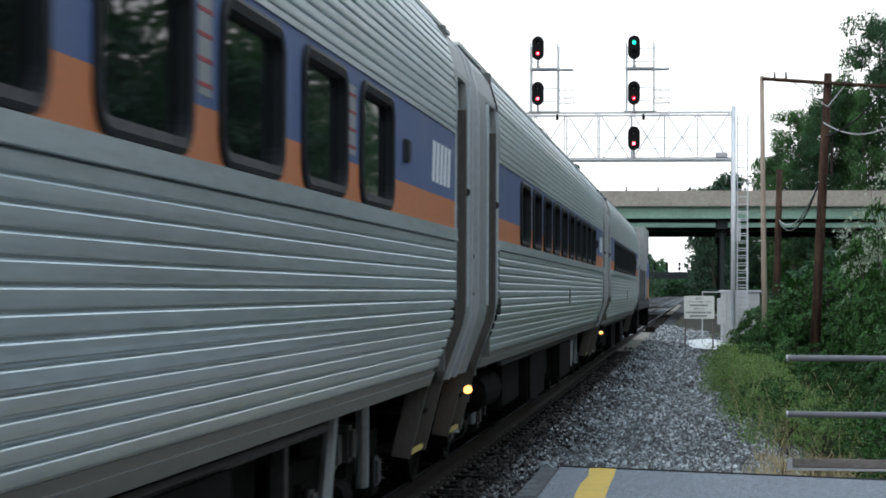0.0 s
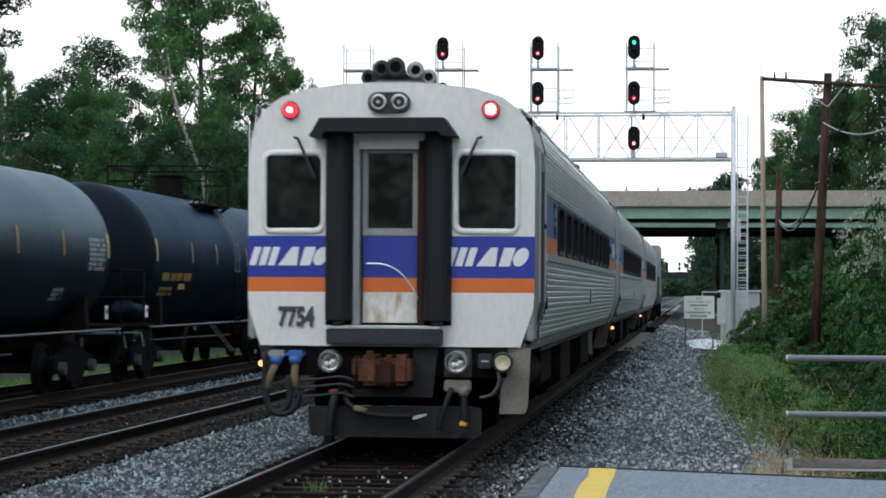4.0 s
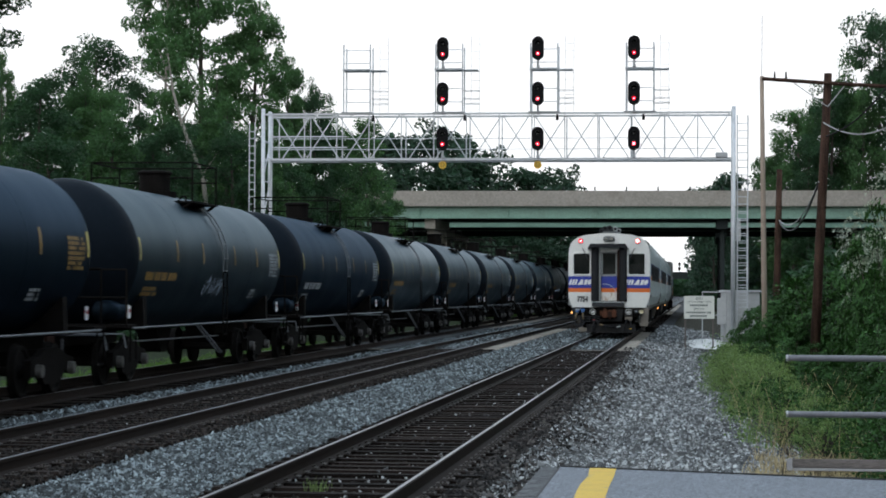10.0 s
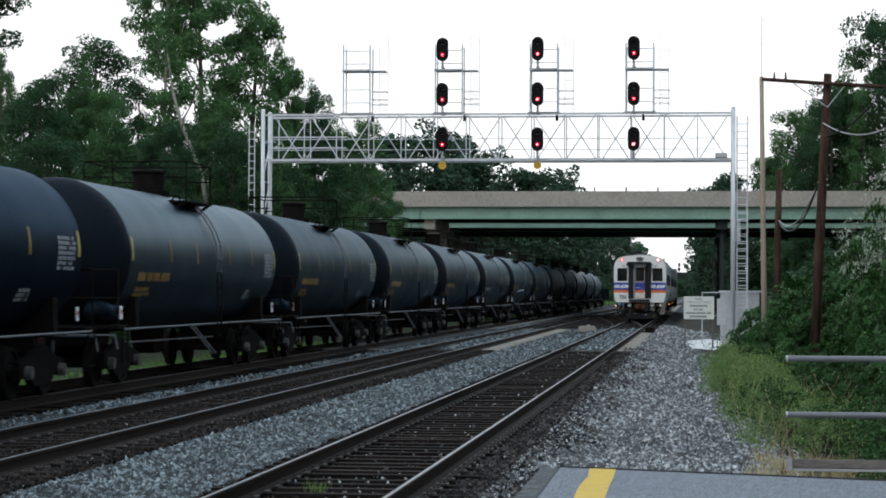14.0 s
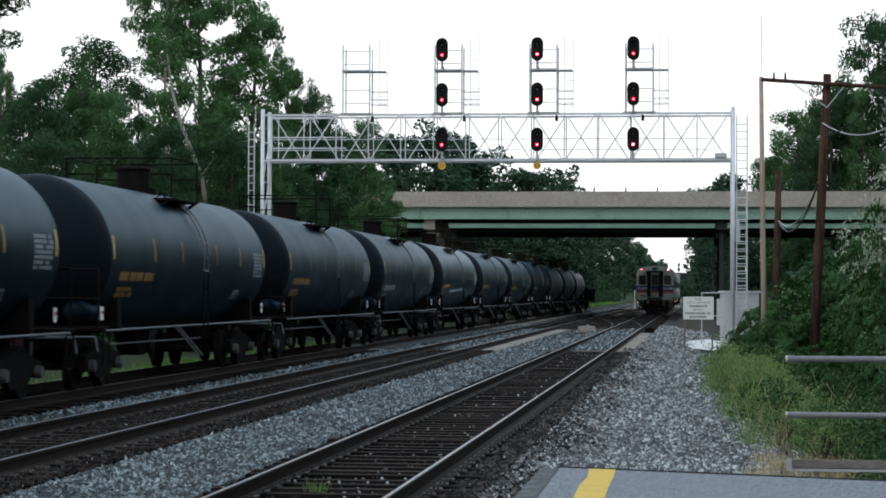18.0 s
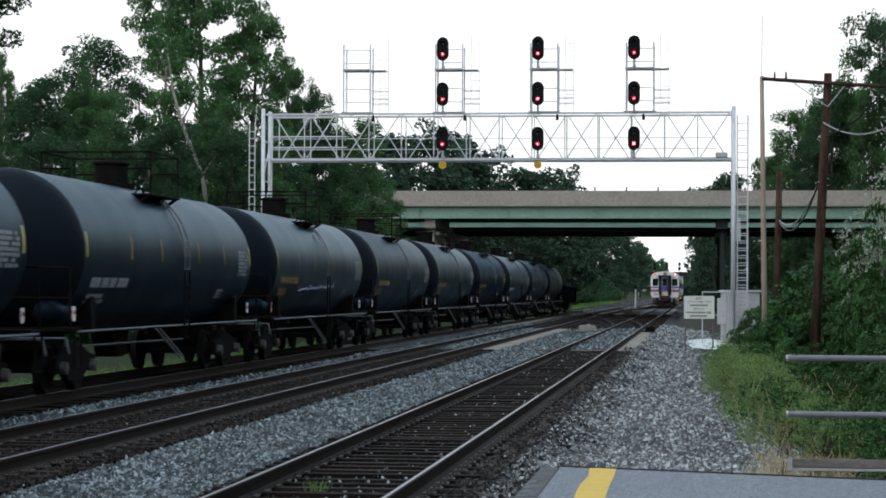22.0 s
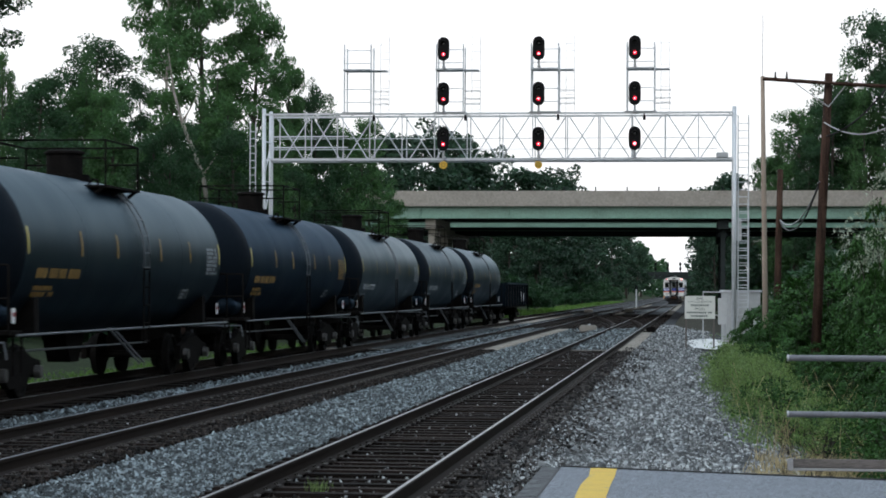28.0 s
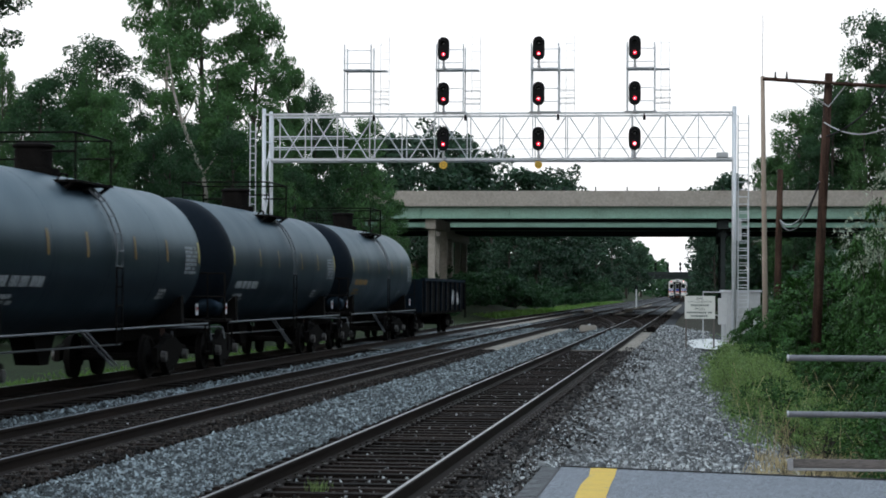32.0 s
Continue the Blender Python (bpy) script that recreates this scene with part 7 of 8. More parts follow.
# both banks: which tree, x, y, height scale, ground, width scale
rows = [
    (1, -27.5, 97, 1.15, 1.6, 0.9), (0, -26.5, 92, 0.98, 1.6, 0.6), (3, -27.2, 88, 0.88, 1.6, 0.85), (1, -30.3, 95, 0.84, 2.0, 0.85), (8, -26.5, 107, 1.60, 1.4, 0.5), (2, -23.9, 106, 1.62, 1.2, 0.8), (2, -22.8, 108, 1.55, 1.0, 0.62), (0, -23.2, 103, 0.95, 1.1, 0.75), (1, -24.2, 102, 0.85, 1.2, 0.75), (4, -24.8, 90, 0.89, 1.3, 0.95), (3, -23.6, 93, 0.72, 1.2, 0.9), (1, -22.4, 92, 0.66, 1.0, 1.0), (4, -26.3, 94, 0.7, 1.5, 0.9), (4, -21.0, 98, 0.98, 0.6, 0.9),
    (2, -21.5, 112, 1.33, 0.8, 0.5), (0, -21.6, 115, 1.16, 0.7, 0.6), (1, -20.5, 116, 1.22, 0.6, 0.42), (3, -28.8, 110, 1.05, 1.8, 0.72), (1, -25.6, 100, 0.72, 1.4, 0.8), (1, -24.3, 80, 0.64, 1.2, 1.13), (0, -23.4, 85, 0.76, 1.1, 0.97),
    (3, -21.5, 88, 0.76, 0.7, 0.73), (1, -20.5, 95, 0.84, 0.5, 0.93), (4, -19.5, 100, 0.91, 0.3, 0.72), (0, -26.2, 112, 0.8, 1.5, 0.73), (0, -20.0, 120, 1.13, 0.4, 0.72), (4, -19.3, 126, 1.15, 0.3, 0.72), (3, -20.6, 118, 0.98, 0.5, 0.72),
    (1, -19.6, 130, 0.91, 0.3, 0.87), (3, -20.3, 126, 0.95, 0.5, 0.72), (0, -19.7, 140, 0.81, 0.3, 0.72), (1, -19.4, 105, 0.75, 0.3, 1.0), (3, -20.1, 98, 0.64, 0.4, 0.83), (6, -33.5, 260, 1.82, 2.2, 1.0), (7, -31.1, 275, 1.93, 2.1, 1.0),
    (7, -28.2, 285, 1.7, 1.8, 1.0), (6, -25.0, 300, 1.74, 1.3, 1.0), (6, -21.2, 310, 1.81, 0.6, 1.0), (7, -19.2, 320, 1.79, 0.2, 1.0), (6, -33.1, 240, 1.69, 2.2, 1.0), (6, -28.8, 270, 1.7, 1.8, 1.0), (4, 10.2, 232, 2.14, -0.3, 0.72),
    (0, 8.6, 236, 1.84, -0.3, 0.72), (1, 13.8, 230, 2.31, -0.2, 0.72), (1, 11.8, 228, 1.82, -0.2, 0.72), (1, 13.0, 236, 2.2, -0.3, 0.72), (0, 15.8, 232, 2.5, -0.2, 0.7), (3, 19.0, 234, 3.05, -0.2, 0.6), (1, 21.8, 230, 3.1, -0.2, 0.7), (4, 17.4, 228, 2.3, -0.2, 0.6),
    (4, 7.4, 238, 1.65, -0.3, 0.72),
]
# beyond the road bridges
rows += [(6, -24, 260, 1.2, 1), (7, -22, 300, 1.25, 0.8), (6, -21.5, 340, 1.35, 0.8),
         (6, -20.5, 390, 1.35, 0.6), (7, -20, 445, 1.45, 0.5), (6, -19, 505, 1.5, 0.4), (7, -18, 570, 1.55, 0.3), (6, -17.5, 650, 1.5, 0.2), (7, -27, 360, 1.5, 1.6), (6, -26, 430, 1.6, 1.5), (6, -25, 520, 1.7, 1.4), (7, -18, 720, 1.3, 0),
         (7, -20, 235, 0.85, 0.2), (6, -19.5, 275, 0.8, 0.2), (7, -18.8, 320, 0.85, 0.1)]
rows += [(6, 2.4, 300, 1.65, -0.4, 0.8), (7, 2.3, 258, 1.2, -0.4, 0.75), (7, 2.2, 345, 1.6, -0.4, 0.8), (6, 3.6, 275, 1.7, -0.4, 0.85), (6, 2.6, 470, 1.35, -0.4), (7, 3.2, 540, 1.5, -0.4), (6, 2.4, 640, 1.5, -0.4), (6, 6.5, 240, 1.2, 0), (7, 5.5, 300, 1.25, 0), (6, 6.0, 370, 1.3, 0), (6, 6.5, 450, 1.45, 0), (7, 7.5, 560, 1.6, 0), (6, 9, 680, 1.6, 0), (6, 10, 240, 1.3, 0), (7, 5.2, 232, 0.7, 0)]
rows.append((5, -25.4, 72, 1.245, 1.4, 0.95))
rows += [(1, -31.5, 100, 0.85, 2.2, 0.95), (3, -29.4, 100, 0.9, 2.0, 0.9), (4, -29.9, 91, 1.0, 2.0, 0.4), (1, -31.0, 88, 0.75, 2.1, 1.0)]
# the wood goes on beside and behind the platform
for i in range(15):
    y = -32 + 8.2 * i
    rows.append((6 + i % 2, max(11.5, 0.09 * y + 5.5) + 2.2 * (i % 3), y, 0.9 + 0.08 * (i % 4), -0.2, 1.3))
# unseen left-bank trees, added to cut the light from the sky
for i in range(7):
    rows.append((7 - i % 2, -24.5 - 2.2 * (i % 3), -40 + 9.5 * i, 1.15 + 0.1 * (i % 4), 1.2, 1.2))
plant(TREES, rows, 5)

rng = np.random.default_rng(23)
birch = thing("tree", "slender leaning tree with a bare pale trunk before the sycamores", "tree", "trackside trees", pose(-21.3, 96, 0.7))
bm = bmesh.new()
tube(bm, [(0, 0, -0.3), (-0.3, 0, 3.2), (-0.75, 0, 6.2), (-1.75, 0.1, 8.6), (-2.15, 0.1, 10.0), (-2.5, 0.2, 12.2)], [0.14, 0.12, 0.10, 0.08, 0.06, 0.02], 8)
for a, b in (((-0.75, 0, 6.2), (0.1, 0.3, 7.6)), ((-1.75, 0.1, 8.6), (-0.9, 0.2, 10.2)), ((-2.15, 0.1, 10.0), (-3.2, 0, 11.2)), ((-0.3, 0, 3.2), (-1.2, 0.2, 4.6))):
    tube(bm, [a, b], [0.05, 0.015], 6)
part("trunk", bm, M_BARK_PALE, birch, "pale bare trunk", smooth=True)
tips = np.array([(-2.5, 0.2, 12.0), (-3.2, 0, 11.2), (-0.9, 0.2, 10.2), (0.1, 0.3, 7.6), (-2.9, 0.1, 12.6), (-1.9, 0.1, 11.2)])
spot = tips[rng.integers(0, len(tips), 1500)] + rng.normal(0, 0.32, (1500, 3))
v, f = leaf_quads(spot, 0.17, rng, 0.35, 3)
soup("crown", v, f, M_LEAF_PALE, birch)

BUSHES = [thicket(31, 64, 190, 0.052, M_LEAF_BUSH, "dense green leafy bush beside the ballast"), thicket(32, 70, 190, 0.055, M_LEAF_BUSH, "tangled green leafy bush beside the line", tall=1.15),
          thicket(33, 90, 45, 0.050, M_LEAF_SILVER, "silvery pale-leaved shrub above the bushes", tall=2.6, reach=(0.12, 0.26), low=0.5),
          bush(34, 3000, 0.125, M_LEAF_DARK, "dark green undergrowth below the trees", tall=0.9, points=3)]
# behind the wooden pole, down to the signal bridge's foot
rows = [(0, 1.95, 69, 1.0, -0.5, 0.85), (1, 2.35, 72, 1.45, -0.5, 0.75), (0, 2.6, 67, 1.5, -0.5, 0.8), (1, 3.2, 70, 2.3, -0.5, 0.75), (0, 3.9, 67, 2.5, -0.45, 0.75), (1, 4.4, 73, 2.9, -0.45, 0.8), (0, 3.3, 77, 2.3, -0.5, 0.8),
        (1, 2.7, 80, 1.7, -0.5, 0.8), (0, 4.2, 84, 2.5, -0.45, 0.9), (1, 5.2, 78, 3.1, -0.4, 0.8), (0, 3.85, 100, 1.7, -0.45), (1, 5.47, 112, 2.4, -0.4), (0, 1.7, 60, 1.2, -0.5, 0.6), (1, 2.15, 61, 1.6, -0.5, 0.5), (0, 2.2, 58, 1.0, -0.5, 0.6), (0, 2.9, 65.5, 1.0, -0.5)]
# before the pole, nearer the platform
rows += [(1, 5.35, 61, 2.6, -0.4, 0.62), (0, 6.3, 58, 3.1, -0.4, 0.7), (1, 4.95, 56, 2.1, -0.4, 0.62), (0, 5.6, 52, 2.8, -0.4, 0.66), (1, 4.55, 50, 1.9, -0.4, 0.64), (0, 5.3, 47, 2.7, -0.4, 0.66), (1, 4.15, 45, 1.6, -0.45, 0.7),
         (0, 4.75, 42, 2.2, -0.4, 0.66), (1, 3.75, 40, 1.3, -0.45, 0.75), (0, 4.3, 37, 2.0, -0.4, 0.64), (1, 3.5, 35, 1.15, -0.45, 0.75), (0, 3.9, 32.5, 1.6, -0.4, 0.7), (1, 3.05, 30.5, 0.9, -0.45, 0.8), (0, 3.6, 28, 1.4, -0.4, 0.7), (1, 4.4, 29, 2.0, -0.35, 0.75), (0, 2.75, 26.6, 0.62, -0.45, 0.9), (1, 3.3, 25, 1.0, -0.4, 0.8)]
rows += [(2, 4.75, 62, 1.95, -0.4, 0.5), (2, 5.5, 63, 2.3, -0.4, 0.55), (0, 1.6, 66, 1.5, -0.5, 0.55), (1, 1.45, 64, 0.9, -0.5, 0.7), (0, 1.75, 57, 1.0, -0.5, 0.8), (1, 2.2, 52, 1.0, -0.5, 0.8), (0, 2.5, 46, 1.0, -0.45, 0.75), (1, 2.65, 40, 0.85, -0.45, 0.75)]
rows += [(0, 4.75, 56, 3.9, -0.4, 0.34), (1, 4.2, 52, 2.3, -0.4, 0.42), (0, 3.75, 47, 1.9, -0.4, 0.5)]
rng = random.Random(77)
for i in range(34):
    y = 48 + i * 5.2 + rng.uniform(-2, 2)
    x = -20.3 - rng.uniform(0, 1.8)
    rows.append((3, x, y, rng.uniform(1.7, 2.7), ground_z(x)))
for i in range(14):
    x = -19.2 - rng.uniform(0, 1.6)
    rows.append((3, x, 26 + i * 3.1, rng.uniform(0.8, 1.7), ground_z(x)))
for i in range(22):
    x = -17.6 - rng.uniform(0, 1.3)
    rows.append((3, x, 66 + i * 4.4, rng.uniform(1.1, 1.7), ground_z(x)))
for i in range(16):
    y = 220 + i * 17
    x = -18.6 + rng.uniform(-1.0, 1.0)
    rows.append((3, x, y, rng.uniform(2.2, 3.4), ground_z(x)))
for i in range(7):
    rows.append((3, 4.2 + rng.uniform(0, 1.5), 225 + i * 30, rng.uniform(2, 3), -0.4))
for i in range(12):
    rows.append((3, 8.0 + 4.5 * rng.random(), 100 + i * 4.6, rng.uniform(3.2, 4.4), -0.3))
plant(BUSHES, rows, 8)


def blades(name, n, spots, height, width, material, seed, label):
    """Grass and weeds: bent blades in tufts. spots: function(rng) -> x, y."""
    rng = np.random.default_rng(seed)
    xy = spots(rng, n)
    z = np.interp(xy[:, 0], [p[0] for p in BED] + xs[12:16], [p[1] for p in BED] + zs[12:16])
    base = np.column_stack([xy, z - 0.02])
    h = height * rng.uniform(0.45, 1.15, (n, 1))
    a = rng.uniform(0, 2 * np.pi, n)
    side = np.column_stack([np.cos(a), np.sin(a), np.zeros(n)]) * width * rng.uniform(0.6, 1.3, (n, 1))
    b = rng.uniform(0, 2 * np.pi, n)
    bend = np.column_stack([np.cos(b), np.sin(b), np.zeros(n)]) * h * rng.uniform(0.05, 0.55, (n, 1))
    up = np.array([0, 0, 1.0])
    v = np.empty((n, 6, 3))
    v[:, 0], v[:, 1] = base - side, base + side
    v[:, 2], v[:, 3] = base + up * h * 0.6 + bend * 0.4 + side * 0.8, base + up * h * 0.6 + bend * 0.4 - side * 0.8
    v[:, 4], v[:, 5] = base + up * h + bend + side * 0.15, base + up * h * 0.98 + bend - side * 0.15
    k = np.arange(n)[:, None] * 6
    f = np.concatenate([k + np.array([0, 1, 2, 3]), k + np.array([3, 2, 4, 5])])
    return tagged(soup(name, v.reshape(-1, 3), f, material), label, "grass", kind="stuff")


def tufts(x0, x1, y0, y1, count, spread, edge=None):
    def spots(rng, n):
        c = np.column_stack([rng.uniform(x0, x1, count), rng.uniform(y0, y1, count)])
        if edge:
            c[:, 0] = np.maximum(c[:, 0], edge(c[:, 1]) + np.abs(rng.normal(0, 0.15, count)))
        return c[rng.integers(0, count, n)] + rng.normal(0, spread, (n, 2))
    return spots


def verge(y):
    return np.interp(y, [18, 27, 31, 38, 44, 52, 64, 80], [0.72, 0.62, 0.75, 0.52, 0.2, 0.22, 0.35, 0.5]) + 0.05 * np.sin(y * 2.3)


def weed_leaves(name, n, spots, height, size, material, seed, label):
    """Loose leafy weeds: small leaves on unseen stems, thinning towards the tips."""
    rng = np.random.default_rng(seed)
    xy = spots(rng, n)
    z = np.interp(xy[:, 0], [p[0] for p in BED] + xs[12:16], [p[1] for p in BED] + zs[12:16])
    lump = 0.55 + 0.45 * np.sin(xy[:, 0] * 5.1 + xy[:, 1] * 1.3) * np.sin(xy[:, 1] * 0.9 + 1.7)
    c = np.column_stack([xy, z + rng.uniform(0, 1, n) ** 1.3 * height * lump])
    v, f = leaf_quads(c, size, rng, 0.9)
    return tagged(soup(name, v, f, material), label, "weeds", kind="stuff")


weed_leaves("leafy_weeds", 9000, tufts(0.2, 3.0, 31, 66, 150, 0.18, verge), 0.6, 0.042, M_WEED, 40, "feathery pale green weeds before the bushes")
blades("weeds", 1800, tufts(0.2, 3.0, 31, 62, 110, 0.12, verge), 0.42, 0.004, M_WEED, 41, "pale green grass along the ballast edge")
blades("tall_weeds", 150, tufts(0.6, 3.0, 27, 46, 60, 0.12, verge), 0.75, 0.003, M_DRY, 42, "tall seeding grass before the bushes")
blades("dry_grass", 6500, tufts(0.75, 3.4, 20.6, 29, 130, 0.11, verge), 0.23, 0.0045, M_DRY, 43, "dry yellow grass behind the railing")
weed_leaves("low_weeds", 1300, tufts(0.9, 3.6, 20.8, 33, 70, 0.10, verge), 0.3, 0.03, M_WEED, 44, "low green weeds behind the railing")
WEEDS = [bush(35, 1500, 0.065, M_WEED, "airy pale green weed clump beside the ballast", "weed_clump", 1.25), bush(36, 1600, 0.045, M_WEED, "low feathery green weed clump", "weed_clump", 0.9), bush(37, 800, 0.045, M_DRY, "dry seeding weed clump", "weed_clump", 1.3),
         bush(38, 2200, 0.065, M_LEAF_BUSH, "dark green leafy weed clump under the bushes", "weed_clump", 1.0)]
rng = random.Random(91)
rows = []
for i in range(62):
    y = 31 + 34 * (i / 62) ** 0.9 + rng.uniform(-0.8, 0.8)
    x = float(verge(y)) + 0.55 + abs(rng.gauss(0, 0.6))
    rows.append((rng.choice((0, 0, 1, 1, 1, 3)), x, y, rng.uniform(0.34, 0.8), float(np.interp(x, [p[0] for p in BED], [p[1] for p in BED]))))
for i in range(26):
    y = 21 + i * 0.45
    x = rng.uniform(0.95, 2.6)
    rows.append((rng.choice((1, 2, 2, 2)), x, y, rng.uniform(0.13, 0.3), float(np.interp(x, [p[0] for p in BED], [p[1] for p in BED]))))
for x, y, k in ((2.15, 25.5, 0.55), (2.35, 24.2, 0.6), (2.6, 27.4, 0.8), (2.3, 29.5, 0.6), (1.9, 31.5, 0.5), (2.7, 31, 0.9), (2.2, 34, 0.6), (1.5, 36, 0.45)):
    rows.append((3, x, y, k, float(np.interp(x, [p[0] for p in BED], [p[1] for p in BED]))))
plant(WEEDS, rows, 17)
blades("track_weeds", 70, tufts(-3.75, -3.55, 20.2, 21.0, 5, 0.05), 0.16, 0.004, M_WEED, 45, "small weed tuft between the rails")
blades("lawn", 26000, tufts(-19.5, -14.2, 28, 90, 5000, 0.12), 0.22, 0.03, M_LAWN, 46, "short grass strip beyond the tank train")

blades("verge_grass", 9000, tufts(-17.6, -14.0, 170, 420, 3000, 0.3), 0.55, 0.09, M_LAWN, 47, "rough grass along the far bank's foot")

# far wood that closes the view down the line
rng2 = np.random.default_rng(3)
n = 26000
u = rng2.uniform(-1, 1, n)
cx = np.where(rng2.random(n) < 0.5, -60 + rng2.normal(0, 26, n), 60 + rng2.normal(0, 26, n))
cx = np.where((cx > -12) & (cx < 14), cx - 26, cx)
cy = 830 + rng2.uniform(0, 160, n)
cz = rng2.uniform(0, 1, n) ** 0.7 * (15 + 4 * np.sin(cx * 0.21) + 3 * np.sin(cx * 0.53 + 1))
m = 5000
cx = np.concatenate([cx, rng2.uniform(-16, 18, m)])
cy = np.concatenate([cy, rng2.uniform(930, 985, m)])
cz = np.concatenate([cz, rng2.uniform(0, 1, m) * 7.5])
v, f = leaf_quads(np.column_stack([cx, cy, cz]), 2.2, rng2, 0.35, 3)
tagged(soup("far_woods", v, f, M_LEAF_DARK), "distant dark woods closing the line", "woods", kind="stuff")
n = 45000
cx = -45 + rng2.normal(0, 3, n)
cy = rng2.uniform(90, 420, n)
cz = 1.5 + rng2.uniform(0, 1, n) ** 0.8 * (8 + 2.2 * np.sin(cy * 0.16) + 1.5 * np.sin(cy * 0.41 + 2))
v, f = leaf_quads(np.column_stack([cx, cy, cz]), 0.45, rng2, 0.35, 3)
tagged(soup("bank_woods", v, f, M_LEAF_DARK), "deep shaded woods behind the trackside trees", "woods", kind="stuff")

n = 42000
cy = rng2.uniform(-75, 300, n)
cx = np.maximum(12.5, 0.0915 * cy + 5.5) + rng2.uniform(0, 1, n) ** 1.5 * 9
cz = -0.4 + rng2.uniform(0, 1, n) ** 0.85 * (8.5 + 2.0 * np.sin(cy * 0.21) + 1.5 * np.sin(cy * 0.53 + 1))
back = rng2.random(n) < 0.22
cz = np.where(back, cz * 1.9, np.where(cy > 25, cz * 1.9, cz * 1.3))
cx, cy = np.where(back, rng2.uniform(-45, 30, n), cx), np.where(back, rng2.uniform(-95, -80, n), cy)
v, f = leaf_quads(np.column_stack([cx, cy, cz]), 0.85, rng2, 0.35, 3)
tagged(soup("roadside_woods", v, f, M_LEAF_DARK), "dense dark woods beside and behind the station", "woods", kind="stuff")

# ---- ties, plates and stones ----
rng = random.Random(12)
for track, first in ((tracks[0], 15.0), (tracks[1], 19.0), (tracks[2], 24.0)):
    y = first
    k = 0
    while y < WOOD_END:
        tie = new("wooden_tie", wood_mesh)
        tie.parent = track
        tie.location = (rng.uniform(-0.05, 0.05), y + rng.uniform(-0.03, 0.03), rng.uniform(-0.012, 0.006))
        tie.rotation_euler.z = rng.uniform(-0.012, 0.012)
        if track is not tracks[2] and y < 60:
            for s in (-1, 1):
                pl = new("tie_plate", plate_mesh)
                pl.parent = track
                pl.matrix_basis = pose(s * 0.7525, y, 0.003, 0, 0, 0 if s > 0 else 180)
        y += TIE_STEP
    while k < 60:
        tie = new("concrete_tie", conc_mesh)
        tie.parent = track
        tie.location = (0, y, 0)
        y += 0.61
        k += 1
    bm = bmesh.new()
    while y < 330:
        bx(bm, -1.3, 1.3, y - 0.13, y + 0.13, -0.3, -0.17)
        y += 0.61
    tagged(part("concrete_ties", bm, M_CONC_TIE, track), kind="stuff")

CHIP = np.array([[1.3, 0, 0.2], [-0.6, 1.15, -0.2], [-0.7, -1.15, 0.1], [0.25, 0.1, 1.0], [-0.2, 0.1, -1.0]])
CHIP_F = np.array([[0, 1, 3], [1, 2, 3], [2, 0, 3], [1, 0, 4], [2, 1, 4], [0, 2, 4]])


def stones(name, label, x0, x1, bands, size, material, seed, sink=0.2, edge=None, lift=0.0):
    rng = np.random.default_rng(seed)
    c = []
    for y0, y1, per in bands:
        k = int((x1 - x0) * (y1 - y0) * per)
        c.append(np.column_stack([rng.uniform(x0, x1, k), rng.uniform(y0, y1, k)]))
    c = np.concatenate(c)
    if edge is not None:
        c = c[c[:, 0] < edge(c[:, 1]) + rng.normal(0, 0.22, len(c))]
    n = len(c)
    s = size * rng.uniform(0.5, 1.35, (n, 1, 1)) * rng.uniform(0.65, 1.2, (n, 1, 3)) * (1 + 0.006 * np.maximum(0, c[:, 1] - 25))[:, None, None]
    local = (CHIP[None] + rng.uniform(-0.4, 0.4, (n, 5, 3))) * s * 1.12
    q = rng.normal(size=(n, 4))
    q /= np.linalg.norm(q, axis=1)[:, None]
    w, x, y, z = q.T
    R = np.stack([np.stack([1 - 2 * (y * y + z * z), 2 * (x * y - z * w), 2 * (x * z + y * w)], 1), np.stack([2 * (x * y + z * w), 1 - 2 * (x * x + z * z), 2 * (y * z - x * w)], 1),
                  np.stack([2 * (x * z - y * w), 2 * (y * z + x * w), 1 - 2 * (x * x + y * y)], 1)], 1)
    v = np.einsum("nij,nkj->nki", R, local)
    ground = bed_z(c[:, 0]) + lift + rng.uniform(-0.3, 0.9, n) * size * (1 - sink)
    v += np.column_stack([c, ground])[:, None, :]
    f = (CHIP_F[None] + (np.arange(n) * 5)[:, None, None]).reshape(-1, 3)
    tagged(soup(name, v.reshape(-1, 3), f, material), label, "ballast", kind="stuff")


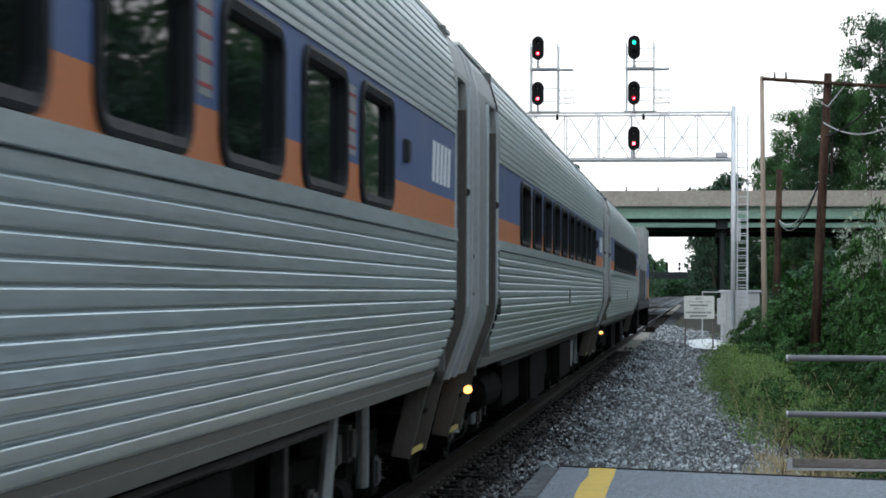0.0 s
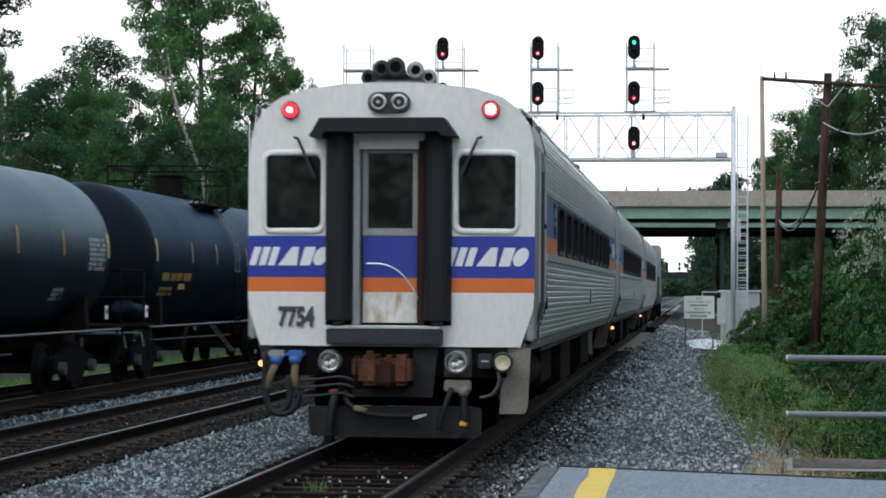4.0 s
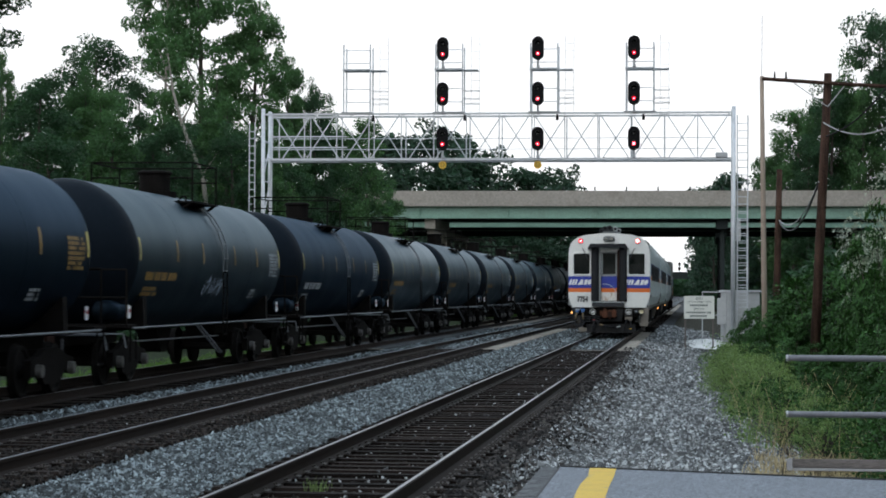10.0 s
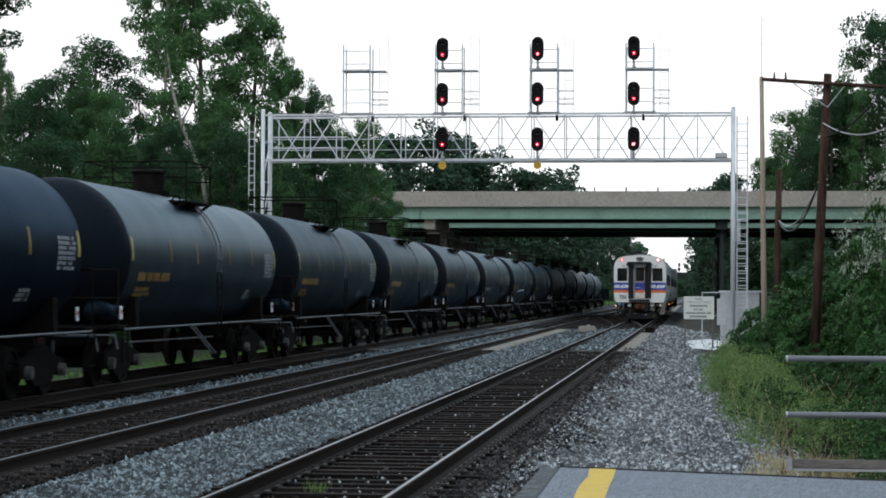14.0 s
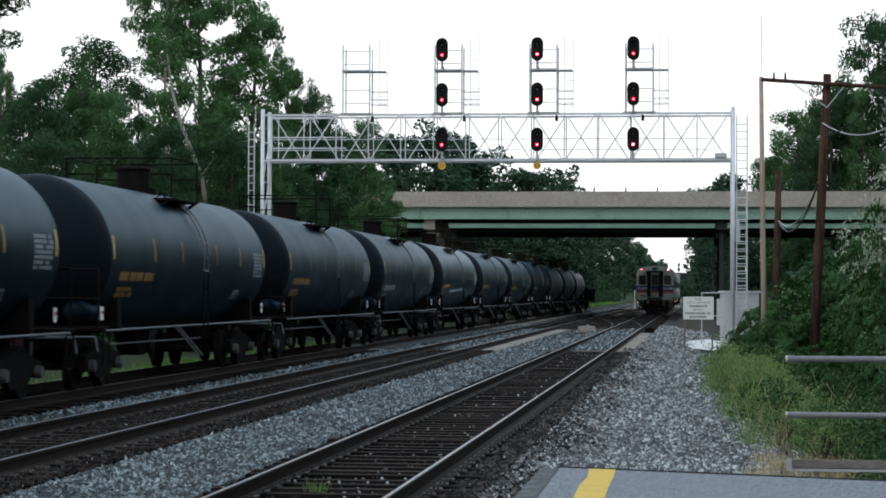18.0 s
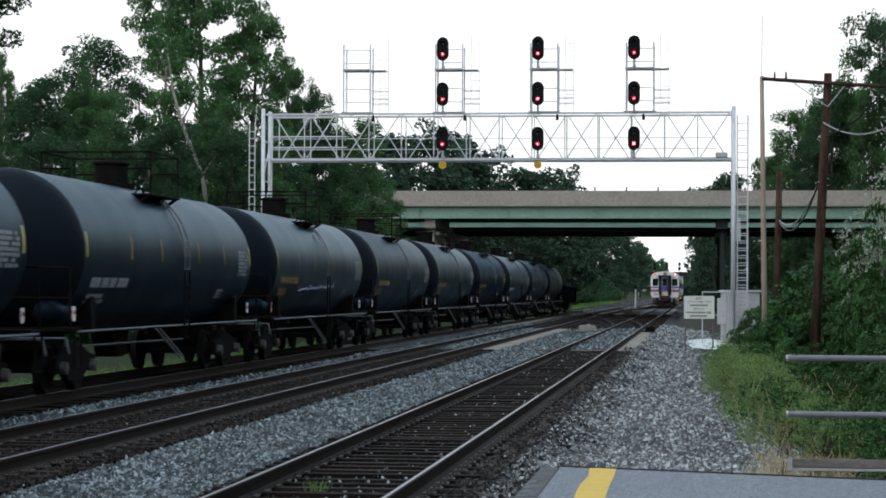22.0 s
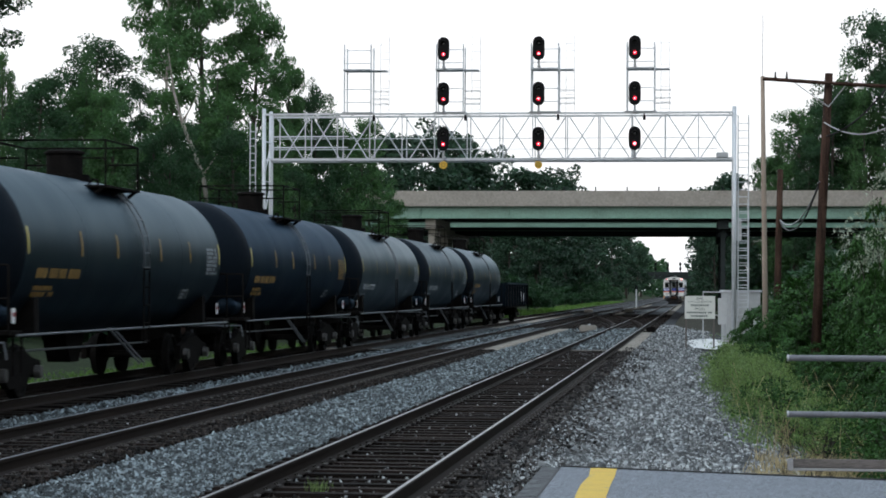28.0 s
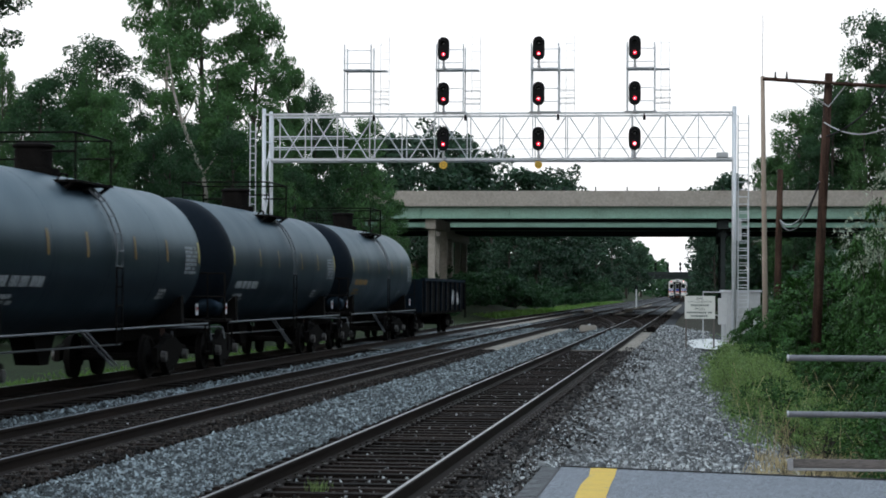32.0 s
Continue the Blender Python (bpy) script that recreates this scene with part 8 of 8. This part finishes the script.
NEAR = ((18.5, 30, 900), (30, 48, 460), (48, 75, 160), (75, 130, 45))
stones("ballast_stones", "loose grey ballast stones on the shoulder", -2.0, 1.6, NEAR, 0.030, M_STONE, 61, edge=lambda y: verge(y) + np.where(y < 34, 0.45, 0.1))
stones("grimy_stones", "brown-grimed stones beside the tie ends", -2.35, -1.15, ((18.5, 30, 480), (30, 48, 260), (48, 75, 80)), 0.032, M_STONE_BROWN, 66, sink=0.0, lift=0.006, edge=lambda y: -1.66 + 0.2 * np.sin(y * 0.7))
stones("ballast_stones", "loose grey ballast stones between the tracks", -6.45, -4.7, NEAR, 0.0255, M_STONE_SKY, 62)
stones("ballast_stones", "loose grey ballast stones before the tank train", -10.1, -9.2, ((22, 40, 330), (40, 75, 150), (75, 130, 40)), 0.034, M_STONE_SKY, 63)
for i, tx in enumerate((T1, T2)):
    stones("dark_ballast", "oil-darkened ballast between the ties", tx - 1.35, tx + 1.35, ((18.5, 40, 230), (40, 71, 100)), 0.026, M_STONE_OLD, 64 + i, sink=0.9 - 0.5 * i, lift=(-0.004, 0.028)[i])
    stones("stray_stones", "pale stray stones scattered over the ties", tx - 1.4, tx + 1.4, ((18.5, 45, 8), (45, 71, 5)), 0.015, M_STONE, 74 + i, sink=0.0, lift=0.03)

    stones("ballast_stones", "grey stones packed between the far rails", tx - 1.6, tx + 0.62, ((71.5, 110, 42),), 0.034, M_STONE_SKY, 84 + i, lift=0.065)


def motions():
    for car, off in zip(coaches + [engine], OFFSETS):
        walk(car, [(t, pose(T1, y + off, 0, 0, SWAY.get(t, 0), 0)) for t, y in RUN])
    freight = FREIGHT
    for k, car in enumerate(tank_train):
        walk(car, [(t, pose(T3, y - CAR * k, 0)) for t, y in freight])
    walk(gond, [(t, pose(T3, y + 16.5, 0)) for t, y in freight])
    # wheels roll with their cars
    for cars, way, step in ((tank_train + [gond], freight, 2 / FPS), (coaches + [engine], RUN, 1 / FPS)):
        times, places = [r[0] for r in way], [r[1] for r in way]
        count = round(32 / step)
        for car in cars:
            for wheels in [o for o in car.children_recursive if o.name.startswith("wheelset")]:
                x, y, r = wheels.location
                walk(wheels, [(i * step, pose(x, y, r, -math.degrees(float(np.interp(i * step, times, places)) / r))) for i in range(count + 1)])
    for flap in shutters:
        walk(flap, [(0, pose(0, 0, -0.22)), (4.2, pose(0, 0, -0.22)), (4.5, pose(0, 0, 0.20)), (32, pose(0, 0, 0.20))])


motions()
